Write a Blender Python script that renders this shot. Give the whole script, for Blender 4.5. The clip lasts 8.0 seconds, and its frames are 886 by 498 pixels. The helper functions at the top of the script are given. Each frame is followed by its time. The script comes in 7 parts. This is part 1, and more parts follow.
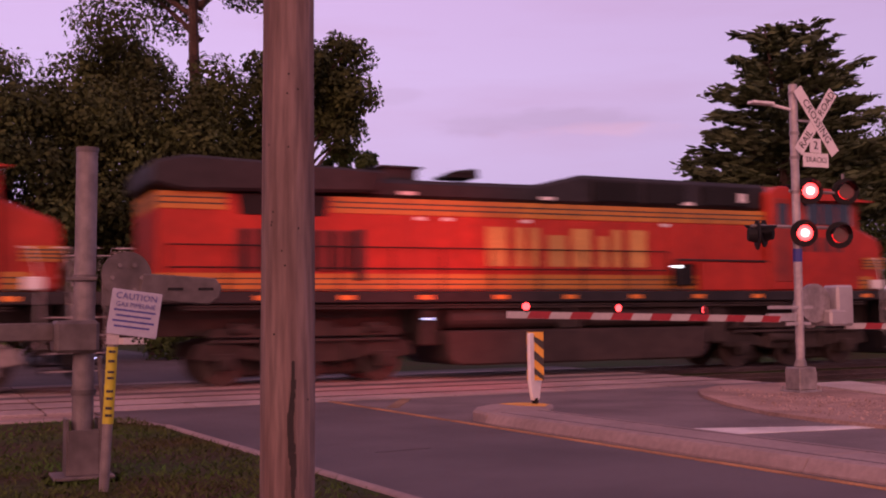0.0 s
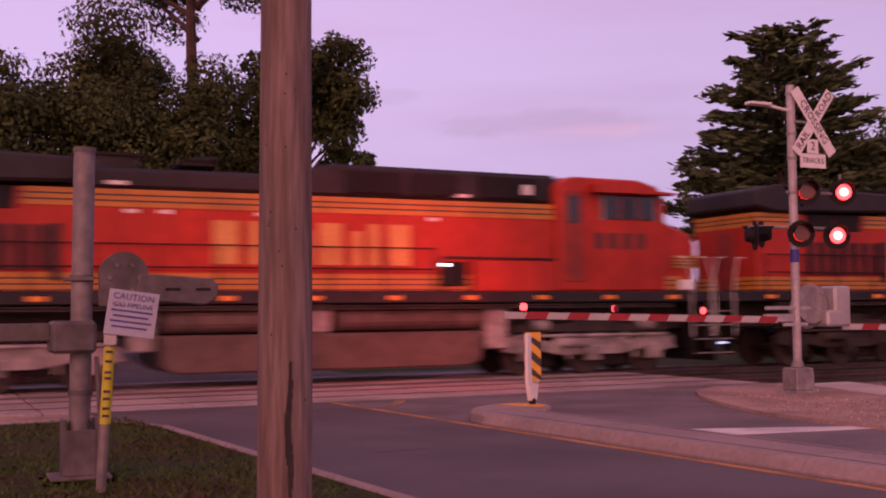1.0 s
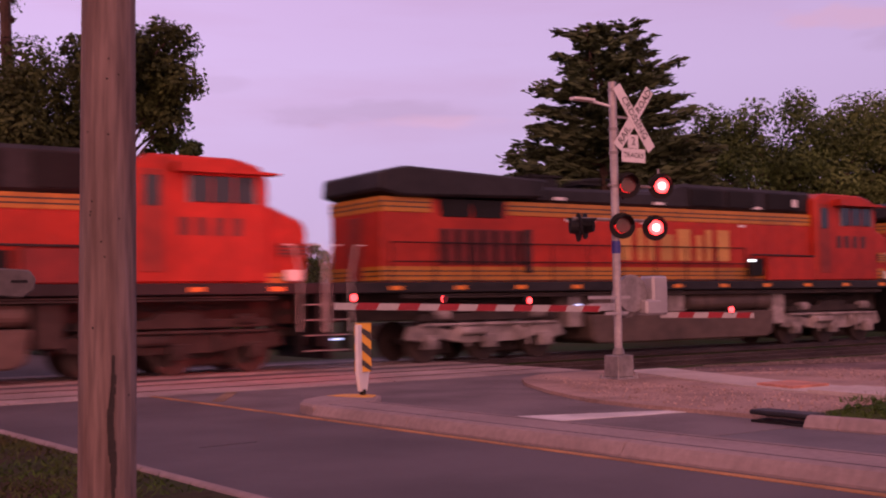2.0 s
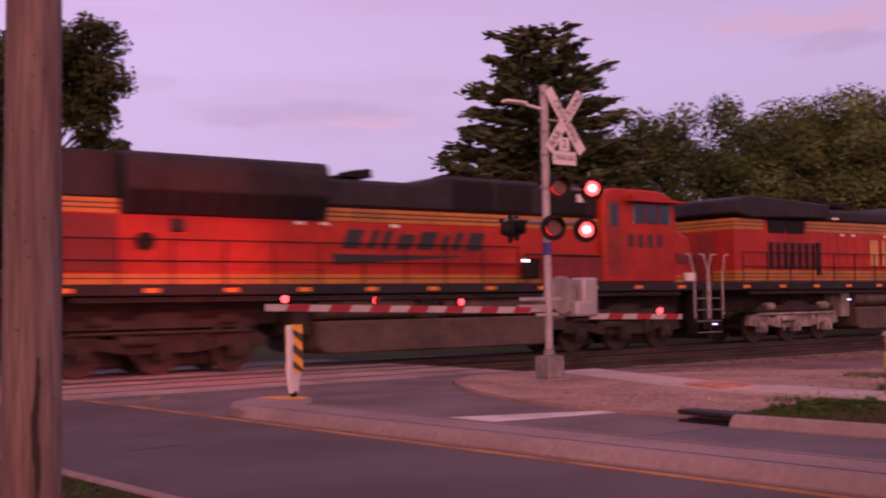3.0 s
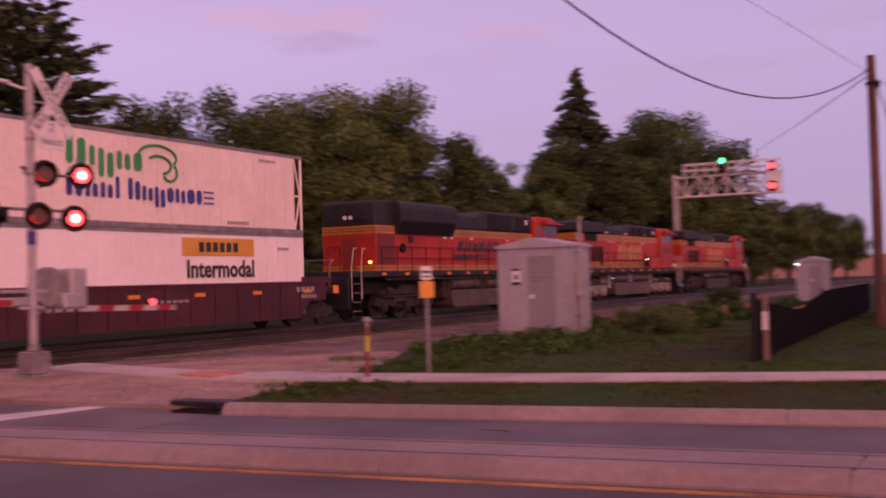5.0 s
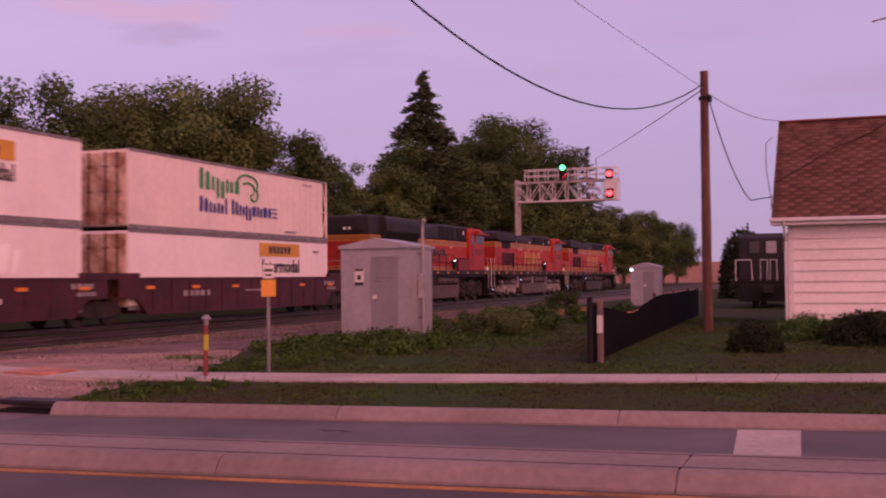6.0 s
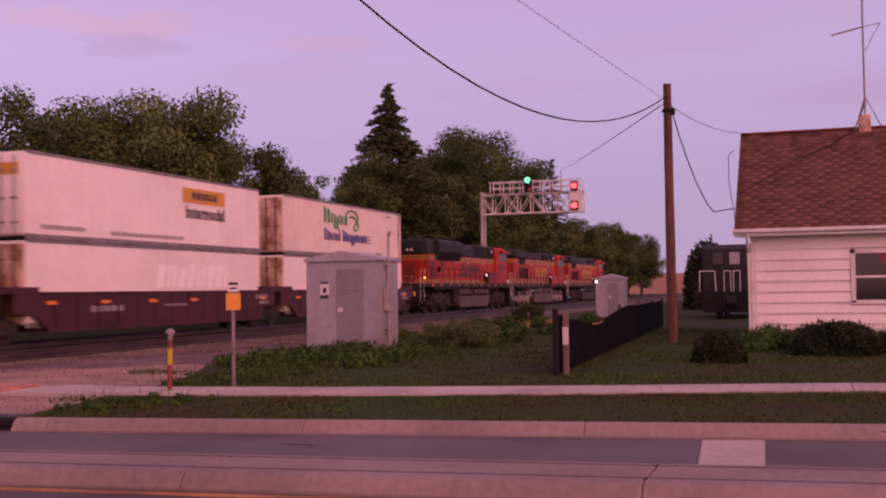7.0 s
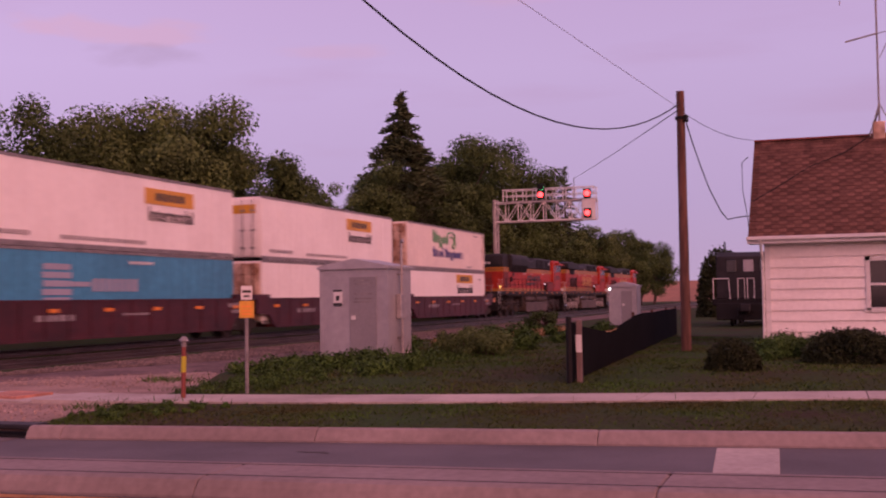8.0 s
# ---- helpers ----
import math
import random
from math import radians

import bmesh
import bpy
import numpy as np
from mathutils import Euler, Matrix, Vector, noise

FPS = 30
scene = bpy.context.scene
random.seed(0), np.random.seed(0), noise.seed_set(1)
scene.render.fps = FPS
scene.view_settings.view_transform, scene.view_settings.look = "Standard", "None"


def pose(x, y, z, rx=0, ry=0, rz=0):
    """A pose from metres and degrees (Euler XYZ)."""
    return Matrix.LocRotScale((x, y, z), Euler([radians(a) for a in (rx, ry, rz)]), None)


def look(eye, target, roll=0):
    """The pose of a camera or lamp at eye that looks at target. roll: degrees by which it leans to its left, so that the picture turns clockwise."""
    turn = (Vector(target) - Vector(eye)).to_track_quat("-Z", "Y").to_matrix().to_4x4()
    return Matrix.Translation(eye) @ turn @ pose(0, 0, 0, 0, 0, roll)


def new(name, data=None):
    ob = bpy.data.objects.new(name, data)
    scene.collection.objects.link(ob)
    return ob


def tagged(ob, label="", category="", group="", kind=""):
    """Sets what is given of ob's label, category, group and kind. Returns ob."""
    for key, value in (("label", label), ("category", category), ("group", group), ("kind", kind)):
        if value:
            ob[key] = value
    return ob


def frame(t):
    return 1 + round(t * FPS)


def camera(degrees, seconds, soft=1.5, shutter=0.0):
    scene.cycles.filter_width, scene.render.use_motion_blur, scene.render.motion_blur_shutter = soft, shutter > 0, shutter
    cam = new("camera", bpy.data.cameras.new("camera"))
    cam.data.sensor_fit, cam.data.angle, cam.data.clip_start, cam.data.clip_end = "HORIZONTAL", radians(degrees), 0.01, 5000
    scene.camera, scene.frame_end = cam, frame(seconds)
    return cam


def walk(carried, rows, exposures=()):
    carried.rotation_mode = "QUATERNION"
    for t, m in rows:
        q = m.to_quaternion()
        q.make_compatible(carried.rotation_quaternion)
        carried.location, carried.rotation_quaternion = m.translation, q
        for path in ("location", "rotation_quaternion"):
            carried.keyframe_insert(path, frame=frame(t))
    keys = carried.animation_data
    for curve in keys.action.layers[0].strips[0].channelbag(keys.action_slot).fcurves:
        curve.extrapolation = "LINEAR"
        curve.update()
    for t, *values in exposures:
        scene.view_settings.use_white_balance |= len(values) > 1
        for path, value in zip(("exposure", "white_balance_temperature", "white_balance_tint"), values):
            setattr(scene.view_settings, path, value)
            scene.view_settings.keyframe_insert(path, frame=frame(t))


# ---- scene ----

# ---- camera ----
cam = camera(42.81, 8.0, soft=2.0, shutter=0.6)
EYE_Z = 1.55


def aim(yaw, tilt, roll):
    return pose(0, 0, EYE_Z, 90 + tilt, roll, yaw)


walk(cam, [
    (0.0, aim(-24.83, 3.25, 0.61)),
    (0.5, aim(-24.97, 3.28, 0.35)),
    (1.0, aim(-24.96, 3.27, 0.58)),
    (1.5, aim(-30.06, 3.02, 0.62)),
    (1.7, aim(-32.04, 2.86, 0.74)),
    (2.8, aim(-35.51, 2.68, 1.06)),
    (3.0, aim(-36.98, 2.71, 0.94)),
    (3.5, aim(-41.46, 2.70, 1.23)),
    (4.0, aim(-47.65, 2.89, 1.43)),
    (4.5, aim(-54.28, 2.39, 1.26)),
    (5.0, aim(-62.24, 1.64, 1.64)),
    (5.2, aim(-64.42, 1.55, 1.18)),
    (6.3, aim(-70.88, 1.61, 0.59)),
    (6.5, aim(-70.92, 1.74, 0.59)),
    (7.0, aim(-71.92, 2.11, 0.85)),
    (7.5, aim(-72.07, 2.47, 0.92)),
    (8.0, aim(-71.26, 2.51, 0.88)),
], exposures=[(0.0, 0.0, 6700, 14), (8.0, 0.0, 6700, 14)])

# ---- light: after sunset, the glow of the west behind the camera ----
dusk = bpy.data.worlds.new("dusk_sky")
scene.world = dusk
dusk.use_nodes = True
wn, wl = dusk.node_tree.nodes, dusk.node_tree.links
wn.clear()
w_out = wn.new("ShaderNodeOutputWorld")
w_bg = wn.new("ShaderNodeBackground")
w_tc = wn.new("ShaderNodeTexCoord")
w_sep = wn.new("ShaderNodeSeparateXYZ")
w_ramp = wn.new("ShaderNodeValToRGB")
wl.new(w_tc.outputs["Generated"], w_sep.inputs[0])
wl.new(w_sep.outputs["Z"], w_ramp.inputs[0])
SKY = ((0.0, (0.60, 0.435, 0.67)), (0.08, (0.60, 0.45, 0.74)), (0.2, (0.66, 0.495, 0.83)), (0.32, (0.63, 0.43, 0.76)), (0.6, (0.50, 0.31, 0.54)), (1.0, (0.40, 0.25, 0.43)))
while len(w_ramp.color_ramp.elements) < len(SKY):
    w_ramp.color_ramp.elements.new(0.5)
for el_, (p_, c_) in zip(w_ramp.color_ramp.elements, SKY):
    el_.position, el_.color = p_, (*c_, 1)
PINK, GREY = (0.76, 0.46, 0.66), (0.52, 0.37, 0.60)
CLOUDS = ((56.0, 13.2, 0.10, 0.012, PINK, 0.6), (56.5, 12.0, 0.07, 0.010, GREY, 0.5), (29.0, 9.6, 0.12, 0.012, GREY, 0.55), (33.0, 9.0, 0.08, 0.008, PINK, 0.5), (66.0, 12.4, 0.05, 0.007, PINK, 0.35), (74.0, 15.0, 0.05, 0.012, PINK, 0.3), (21.0, 11.0, 0.07, 0.008, GREY, 0.3), (48.0, 15.5, 0.06, 0.008, PINK, 0.3))
w_far = wn.new("ShaderNodeMapping")
w_far.inputs["Scale"].default_value = (1.0, 1.0, 3.0)
w_fine = wn.new("ShaderNodeTexNoise")
w_fine.inputs["Scale"].default_value, w_fine.inputs["Detail"].default_value = 14.0, 5
wl.new(w_tc.outputs["Generated"], w_far.inputs[0])
wl.new(w_far.outputs[0], w_fine.inputs["Vector"])
# thin streaks of pink and grey cloud
w_map = wn.new("ShaderNodeMapping")
w_map.inputs["Scale"].default_value = (1.3, 1.3, 8.0)
w_noise = wn.new("ShaderNodeTexNoise")
w_noise.inputs["Scale"].default_value = 2.2
w_noise.inputs["Detail"].default_value = 5
w_cl = wn.new("ShaderNodeMapRange")
w_cl.inputs[1].default_value, w_cl.inputs[2].default_value = 0.52, 0.72
w_cl.inputs[4].default_value = 0.35
w_mix = wn.new("ShaderNodeMix")
w_mix.data_type = "RGBA"
w_mix.inputs[7].default_value = (0.56, 0.34, 0.56, 1)
wl.new(w_tc.outputs["Generated"], w_map.inputs[0])
wl.new(w_map.outputs[0], w_noise.inputs["Vector"])
wl.new(w_noise.outputs[0], w_cl.inputs[0])
wl.new(w_cl.outputs[0], w_mix.inputs[0])
wl.new(w_ramp.outputs[0], w_mix.inputs[6])
# single pink and grey cloud banks low in the north-east
w_sky = w_mix.outputs[2]
for az, el, wide, high, tone, most in CLOUDS:
    a_, e_ = radians(az), radians(el)
    w_cloud = None
    for vec, span in (((math.cos(a_), -math.sin(a_), 0.0), wide), ((-math.sin(a_) * math.sin(e_), -math.cos(a_) * math.sin(e_), math.cos(e_)), high)):
        q_ = wn.new("ShaderNodeVectorMath")
        q_.operation = "DOT_PRODUCT"
        q_.inputs[1].default_value = vec
        wl.new(w_tc.outputs["Generated"], q_.inputs[0])
        p_ = wn.new("ShaderNodeMath")
        p_.operation = "DIVIDE"
        p_.inputs[1].default_value = span
        wl.new(q_.outputs["Value"], p_.inputs[0])
        k_ = wn.new("ShaderNodeMath")
        k_.operation = "MULTIPLY"
        wl.new(p_.outputs[0], k_.inputs[0])
        wl.new(p_.outputs[0], k_.inputs[1])
        if w_cloud is None:
            w_cloud = k_.outputs[0]
        else:
            g_ = wn.new("ShaderNodeMath")
            wl.new(w_cloud, g_.inputs[0])
            wl.new(k_.outputs[0], g_.inputs[1])
            w_cloud = g_.outputs[0]
    # ragged by the same fine noise
    h_ = wn.new("ShaderNodeMath")
    h_.operation = "MULTIPLY_ADD"
    h_.inputs[1].default_value, h_.inputs[2].default_value = -5.0, 2.6
    wl.new(w_fine.outputs[0], h_.inputs[0])
    r_ = wn.new("ShaderNodeMath")
    wl.new(w_cloud, r_.inputs[0])
    wl.new(h_.outputs[0], r_.inputs[1])
    m_ = wn.new("ShaderNodeMapRange")
    m_.interpolation_type = "SMOOTHSTEP"
    m_.inputs[1].default_value, m_.inputs[2].default_value, m_.inputs[3].default_value, m_.inputs[4].default_value = 0.0, 1.3, most, 0.0
    wl.new(r_.outputs[0], m_.inputs[0])
    c_ = wn.new("ShaderNodeMix")
    c_.data_type = "RGBA"
    c_.inputs[7].default_value = (*tone, 1)
    wl.new(m_.outputs[0], c_.inputs[0])
    wl.new(w_sky, c_.inputs[6])
    w_sky = c_.outputs[2]
# western afterglow
w_dot = wn.new("ShaderNodeVectorMath")
w_dot.operation = "DOT_PRODUCT"
w_dot.inputs[1].default_value = (-0.62, -0.77, 0.14)
w_glow = wn.new("ShaderNodeMapRange")
w_glow.inputs[1].default_value, w_glow.inputs[2].default_value = 0.1, 1.0
w_glow.interpolation_type = "SMOOTHSTEP"
w_add = wn.new("ShaderNodeMix")
w_add.data_type = "RGBA"
w_add.inputs[7].default_value = (1.75, 0.72, 0.68, 1)
wl.new(w_tc.outputs["Generated"], w_dot.inputs[0])
wl.new(w_dot.outputs["Value"], w_glow.inputs[0])
wl.new(w_glow.outputs[0], w_add.inputs[0])
wl.new(w_sky, w_add.inputs[6])
wl.new(w_add.outputs[2], w_bg.inputs[0])
# the sky pales a little from north to east
w_east = wn.new("ShaderNodeMapRange")
w_east.inputs[1].default_value, w_east.inputs[2].default_value = 0.25, 1.0
w_east.inputs[3].default_value, w_east.inputs[4].default_value = 1.10, 0.82
wl.new(w_sep.outputs["X"], w_east.inputs[0])
wl.new(w_east.outputs[0], w_bg.inputs[1])
wl.new(w_bg.outputs[0], w_out.inputs[0])

sun = new("afterglow", bpy.data.lights.new("afterglow", "SUN"))
sun.data.energy, sun.data.angle, sun.data.color = 0.95, radians(50), (1.0, 0.44, 0.42)
sun.matrix_world = look((-62, -77, 19), (0, 0, 0))


# ---- materials ----
def material(name, base, rough=0.6, metal=0.0, var=0.25, grain=18.0, blotch=0.7, bump=0.15, other=None, island=0.0, emit=None, power=0.0, piece=0.0, spec=0.5, along=1.0):
    """Base colour mixed at two scales: fine grain and broad stains."""
    m = bpy.data.materials.new(name)
    m.use_nodes = True
    n, l = m.node_tree.nodes, m.node_tree.links
    b = n["Principled BSDF"]
    b.inputs["Roughness"].default_value, b.inputs["Metallic"].default_value = rough, metal
    b.inputs["Specular IOR Level"].default_value = spec
    tc = n.new("ShaderNodeTexCoord")
    fine, wide = n.new("ShaderNodeTexNoise"), n.new("ShaderNodeTexNoise")
    fine.inputs["Scale"].default_value, wide.inputs["Scale"].default_value = grain, blotch
    fine.inputs["Detail"].default_value, wide.inputs["Detail"].default_value = 4, 6
    for q in (fine, wide):
        mp = n.new("ShaderNodeMapping")
        mp.inputs["Scale"].default_value = (1, 1, along)
        l.new(tc.outputs["Object"], mp.inputs[0])
        l.new(mp.outputs[0], q.inputs["Vector"])
    c1 = n.new("ShaderNodeMix")
    c1.data_type = "RGBA"
    dark = other or [c * (1 - var) for c in base]
    lite = [min(1, c * (1 + var * 0.6)) for c in base]
    c1.inputs[6].default_value, c1.inputs[7].default_value = (*dark, 1), (*lite, 1)
    mr = n.new("ShaderNodeMapRange")
    mr.inputs[1].default_value, mr.inputs[2].default_value = 0.35, 0.62
    l.new(wide.outputs[0], mr.inputs[0])
    l.new(mr.outputs[0], c1.inputs[0])
    c2 = n.new("ShaderNodeMix")
    c2.data_type, c2.blend_type = "RGBA", "MULTIPLY"
    c2.inputs[0].default_value = min(1, var * 2)
    g = n.new("ShaderNodeMapRange")
    g.inputs[1].default_value, g.inputs[2].default_value, g.inputs[3].default_value, g.inputs[4].default_value = 0.3, 0.7, 0.55, 1.25
    l.new(fine.outputs[0], g.inputs[0])
    l.new(c1.outputs[2], c2.inputs[6])
    l.new(g.outputs[0], c2.inputs[7])
    last = c2.outputs[2]
    if island or piece:
        src = n.new("ShaderNodeNewGeometry").outputs["Random Per Island"] if island else n.new("ShaderNodeObjectInfo").outputs["Random"]
        k = island or piece
        r = n.new("ShaderNodeMapRange")
        r.inputs[3].default_value, r.inputs[4].default_value = 1 - k, 1 + k
        l.new(src, r.inputs[0])
        c3 = n.new("ShaderNodeMix")
        c3.data_type, c3.blend_type = "RGBA", "MULTIPLY"
        c3.inputs[0].default_value = 1
        l.new(last, c3.inputs[6])
        l.new(r.outputs[0], c3.inputs[7])
        last = c3.outputs[2]
    l.new(last, b.inputs["Base Color"])
    if bump:
        bp = n.new("ShaderNodeBump")
        bp.inputs["Strength"].default_value, bp.inputs["Distance"].default_value = bump, 0.02
        l.new(fine.outputs[0], bp.inputs["Height"])
        l.new(bp.outputs[0], b.inputs["Normal"])
    if emit:
        b.inputs["Emission Color"].default_value, b.inputs["Emission Strength"].default_value = (*emit, 1), power
    return m


M_GRASS = material("dry_grass", (0.024, 0.044, 0.011), 0.95, var=0.45, grain=9, blotch=0.45, bump=0.5, other=(0.044, 0.034, 0.017), spec=0.1)
M_BLADE = material("grass_blades", (0.046, 0.094, 0.018), 0.9, var=0.35, grain=3, blotch=0.5, bump=0, other=(0.066, 0.062, 0.022), island=0.3, spec=0.1)
M_WEED = material("weeds", (0.050, 0.096, 0.020), 0.8, var=0.3, grain=3, blotch=0.8, bump=0, island=0.45, spec=0.15)
M_STRAW = material("dry_straw", (0.33, 0.21, 0.10), 0.9, var=0.3, bump=0, island=0.3)
M_ASPHALT = material("asphalt", (0.078, 0.063, 0.069), 0.85, var=0.28, grain=60, blotch=0.5, bump=0.25, island=0.0)
M_PATCH = material("asphalt_far_lane", (0.108, 0.094, 0.102), 0.85, var=0.25, grain=60, blotch=0.6, bump=0.25)
M_APPROACH = material("pale_worn_asphalt", (0.142, 0.118, 0.122), 0.9, var=0.25, grain=50, blotch=0.7, bump=0.25, spec=0.3)
M_CONC = material("weathered_concrete", (0.250, 0.196, 0.190), 0.9, var=0.16, grain=12, blotch=0.7, bump=0.06, piece=0.06, spec=0.2)
M_WALKC = material("pale_concrete", (0.42, 0.36, 0.33), 0.9, var=0.15, grain=12, blotch=0.9, bump=0.08, piece=0.08, spec=0.2)
M_GRAVEL = material("sandy_gravel", (0.31, 0.22, 0.19), 0.95, var=0.25, grain=22, blotch=0.8, bump=0.3, spec=0.1)
M_SHOULDER = material("pinkish_ballast_shoulder", (0.165, 0.115, 0.110), 0.95, var=0.35, grain=12, blotch=0.7, bump=0.5, spec=0.1)
M_BALLAST = material("ballast_stone", (0.040, 0.027, 0.026), 0.95, var=0.5, grain=14, blotch=0.8, bump=1.0)
M_STONE = material("ballast_stones", (0.125, 0.092, 0.088), 0.9, var=0.3, island=0.45, bump=0.3)
M_RAIL = material("worn_rail_steel", (0.16, 0.11, 0.10), 0.35, 0.8, var=0.3, bump=0.05)
M_TIE = material("creosoted_timber", (0.05, 0.036, 0.03), 0.9, var=0.4, bump=0.4, piece=0.3)
M_YELLOW = material("road_paint_yellow", (0.36, 0.17, 0.055), 0.8, var=0.4, grain=30, blotch=1.5)
M_WHITE_P = material("road_paint_white", (0.55, 0.52, 0.50), 0.7, var=0.25, grain=30, blotch=1.5)
M_POLEWOOD = material("weathered_pole_wood", (0.150, 0.104, 0.098), 0.9, var=0.38, grain=26, blotch=7.0, bump=0.8, other=(0.115, 0.072, 0.066), along=0.09)
M_REDWOOD = material("reddish_pole_wood", (0.115, 0.052, 0.040), 0.9, var=0.35, grain=20, blotch=5, bump=0.5, along=0.1)
M_CRACK = material("sealed_crack", (0.060, 0.048, 0.052), 0.8, var=0.3)
M_ARM = material("greyed_white_sheeting", (0.40, 0.37, 0.36), 0.5, var=0.12, bump=0)
M_DOOR = material("grey_cabinet_door", (0.25, 0.235, 0.25), 0.5, 0.2, var=0.1, bump=0.03)
M_TAR = material("tar_stain", (0.03, 0.02, 0.018), 0.8, var=0.4)
M_GALV = material("galvanised_steel", (0.36, 0.335, 0.345), 0.5, 0.35, var=0.18, grain=12, blotch=2.5, bump=0.05)
M_GALVD = material("dull_grey_steel", (0.24, 0.22, 0.225), 0.6, 0.3, var=0.25, grain=12, blotch=2.5, bump=0.05)
M_ALU = material("painted_aluminium", (0.36, 0.345, 0.36), 0.45, 0.3, var=0.1, grain=6, blotch=1.2, bump=0.03)
M_BLACK = material("black_metal", (0.012, 0.011, 0.012), 0.7, 0.0, var=0.3, bump=0.05, spec=0.2)
M_GREYBLK = material("dusty_black_paint", (0.020, 0.018, 0.021), 0.62, 0.0, var=0.35, grain=5, blotch=0.8, bump=0.03, spec=0.3)
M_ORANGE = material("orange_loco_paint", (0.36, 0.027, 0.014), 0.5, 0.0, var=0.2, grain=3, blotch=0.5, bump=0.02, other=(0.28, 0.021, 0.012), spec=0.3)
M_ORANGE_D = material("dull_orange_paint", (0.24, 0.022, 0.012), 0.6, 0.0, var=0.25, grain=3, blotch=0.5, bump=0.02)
# darker copy of the orange; the shade of set-in panels is in the colour
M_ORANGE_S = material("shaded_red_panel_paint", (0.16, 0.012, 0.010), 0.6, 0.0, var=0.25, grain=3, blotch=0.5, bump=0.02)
M_BLACK_F = material("faded_black_numerals", (0.06, 0.016, 0.014), 0.5, var=0.1, bump=0)
M_LAMP_BLUE = material("bluish_lamp_lit", (0.5, 0.6, 0.9), 0.3, var=0.05, bump=0, emit=(0.45, 0.55, 1.0), power=2.5)
M_GOLD = material("yellow_stripe_paint", (0.42, 0.165, 0.018), 0.45, var=0.2, grain=3, blotch=0.6, bump=0.02)
M_CREAM = material("faded_cream_lettering", (0.52, 0.26, 0.07), 0.5, var=0.2, bump=0.0)
M_TRUCK_S = material("grey_truck_paint", (0.27, 0.235, 0.235), 0.75, 0.0, var=0.4, grain=5, blotch=1.5, bump=0.1)
M_TRUCK_D = material("grimy_truck", (0.030, 0.021, 0.019), 0.85, 0.0, var=0.4, grain=5, blotch=1.5, bump=0.1)
M_TANK = material("dusty_tank", (0.085, 0.060, 0.052), 0.6, 0.0, var=0.3, grain=4, blotch=0.8, bump=0.04, spec=0.35)
M_WHEEL = material("wheel_steel", (0.05, 0.034, 0.030), 0.65, 0.3, var=0.3, bump=0.05)
M_NOTICE = material("bluish_white_plate", (0.33, 0.34, 0.43), 0.5, var=0.08, bump=0)
M_WHITE = material("white_paint", (0.66, 0.64, 0.64), 0.5, var=0.08, grain=6, blotch=1.0, bump=0.02)
M_CONT = material("white_container_paint", (0.84, 0.79, 0.77), 0.32, var=0.04, grain=4, blotch=0.5, bump=0.01, other=(0.79, 0.73, 0.71))
M_CONT_B = material("beige_container_paint", (0.76, 0.66, 0.60), 0.38, var=0.07, grain=4, blotch=0.5, bump=0.02)
M_RUST = material("rusty_end_panel", (0.52, 0.38, 0.30), 0.7, var=0.4, grain=5, blotch=1.3, bump=0.05, other=(0.30, 0.15, 0.09))
M_RUST_D = material("dark_rusty_rods", (0.16, 0.07, 0.045), 0.75, var=0.4, grain=8, blotch=2.0, bump=0.1)
M_BLUEC = material("blue_container_paint", (0.050, 0.26, 0.42), 0.4, var=0.15, grain=4, blotch=0.5, bump=0.02)
M_WELL = material("oxide_red_well_car", (0.056, 0.007, 0.012), 0.6, var=0.35, grain=4, blotch=0.6, bump=0.05)
M_GREEN_L = material("green_lettering", (0.03, 0.28, 0.08), 0.5, var=0.1, bump=0)
M_BLUE_L = material("blue_lettering", (0.03, 0.035, 0.22), 0.5, var=0.1, bump=0)
M_BLACK_L = material("black_lettering", (0.02, 0.02, 0.02), 0.5, var=0.1, bump=0)
M_GREY_L = material("grey_lettering", (0.30, 0.27, 0.28), 0.5, var=0.1, bump=0)
M_ORREF = material("orange_reflector", (0.75, 0.24, 0.03), 0.4, var=0.1, bump=0)
M_SIGN_Y = material("sign_yellow", (0.62, 0.31, 0.03), 0.5, var=0.1, bump=0)
M_STAKE_Y = material("stake_yellow", (0.44, 0.40, 0.02), 0.5, var=0.12, bump=0)
M_RED = material("red_stripe_sheeting", (0.28, 0.016, 0.022), 0.45, var=0.12, bump=0)
M_REDST = material("red_brown_stake", (0.20, 0.04, 0.03), 0.6, var=0.2, bump=0)
M_SIDING = material("white_clapboard", (0.80, 0.75, 0.73), 0.6, var=0.07, grain=8, blotch=0.6, bump=0.05, piece=0.03)
M_SHINGLE = material("brown_shingle", (0.128, 0.064, 0.050), 0.95, var=0.35, grain=14, blotch=2.2, bump=0.5, piece=0.22, spec=0.1)
M_SHINGLE_J = material("brown_shingles", (0.128, 0.064, 0.050), 0.95, var=0.35, grain=14, blotch=2.2, bump=0.5, island=0.22, spec=0.1)
M_GLASS_D = material("dark_window_glass", (0.012, 0.012, 0.015), 0.08, var=0.05, bump=0, spec=0.6)
M_FABRIC = material("black_fence_cloth", (0.006, 0.006, 0.007), 0.95, var=0.3, bump=0.1, spec=0.05)
M_BARK = material("bark", (0.075, 0.045, 0.035), 0.95, var=0.4, grain=8, bump=0.6)
M_LEAF = material("maple_leaves", (0.062, 0.096, 0.028), 0.8, var=0.35, grain=0.5, blotch=0.25, bump=0, island=0.3, spec=0.2)
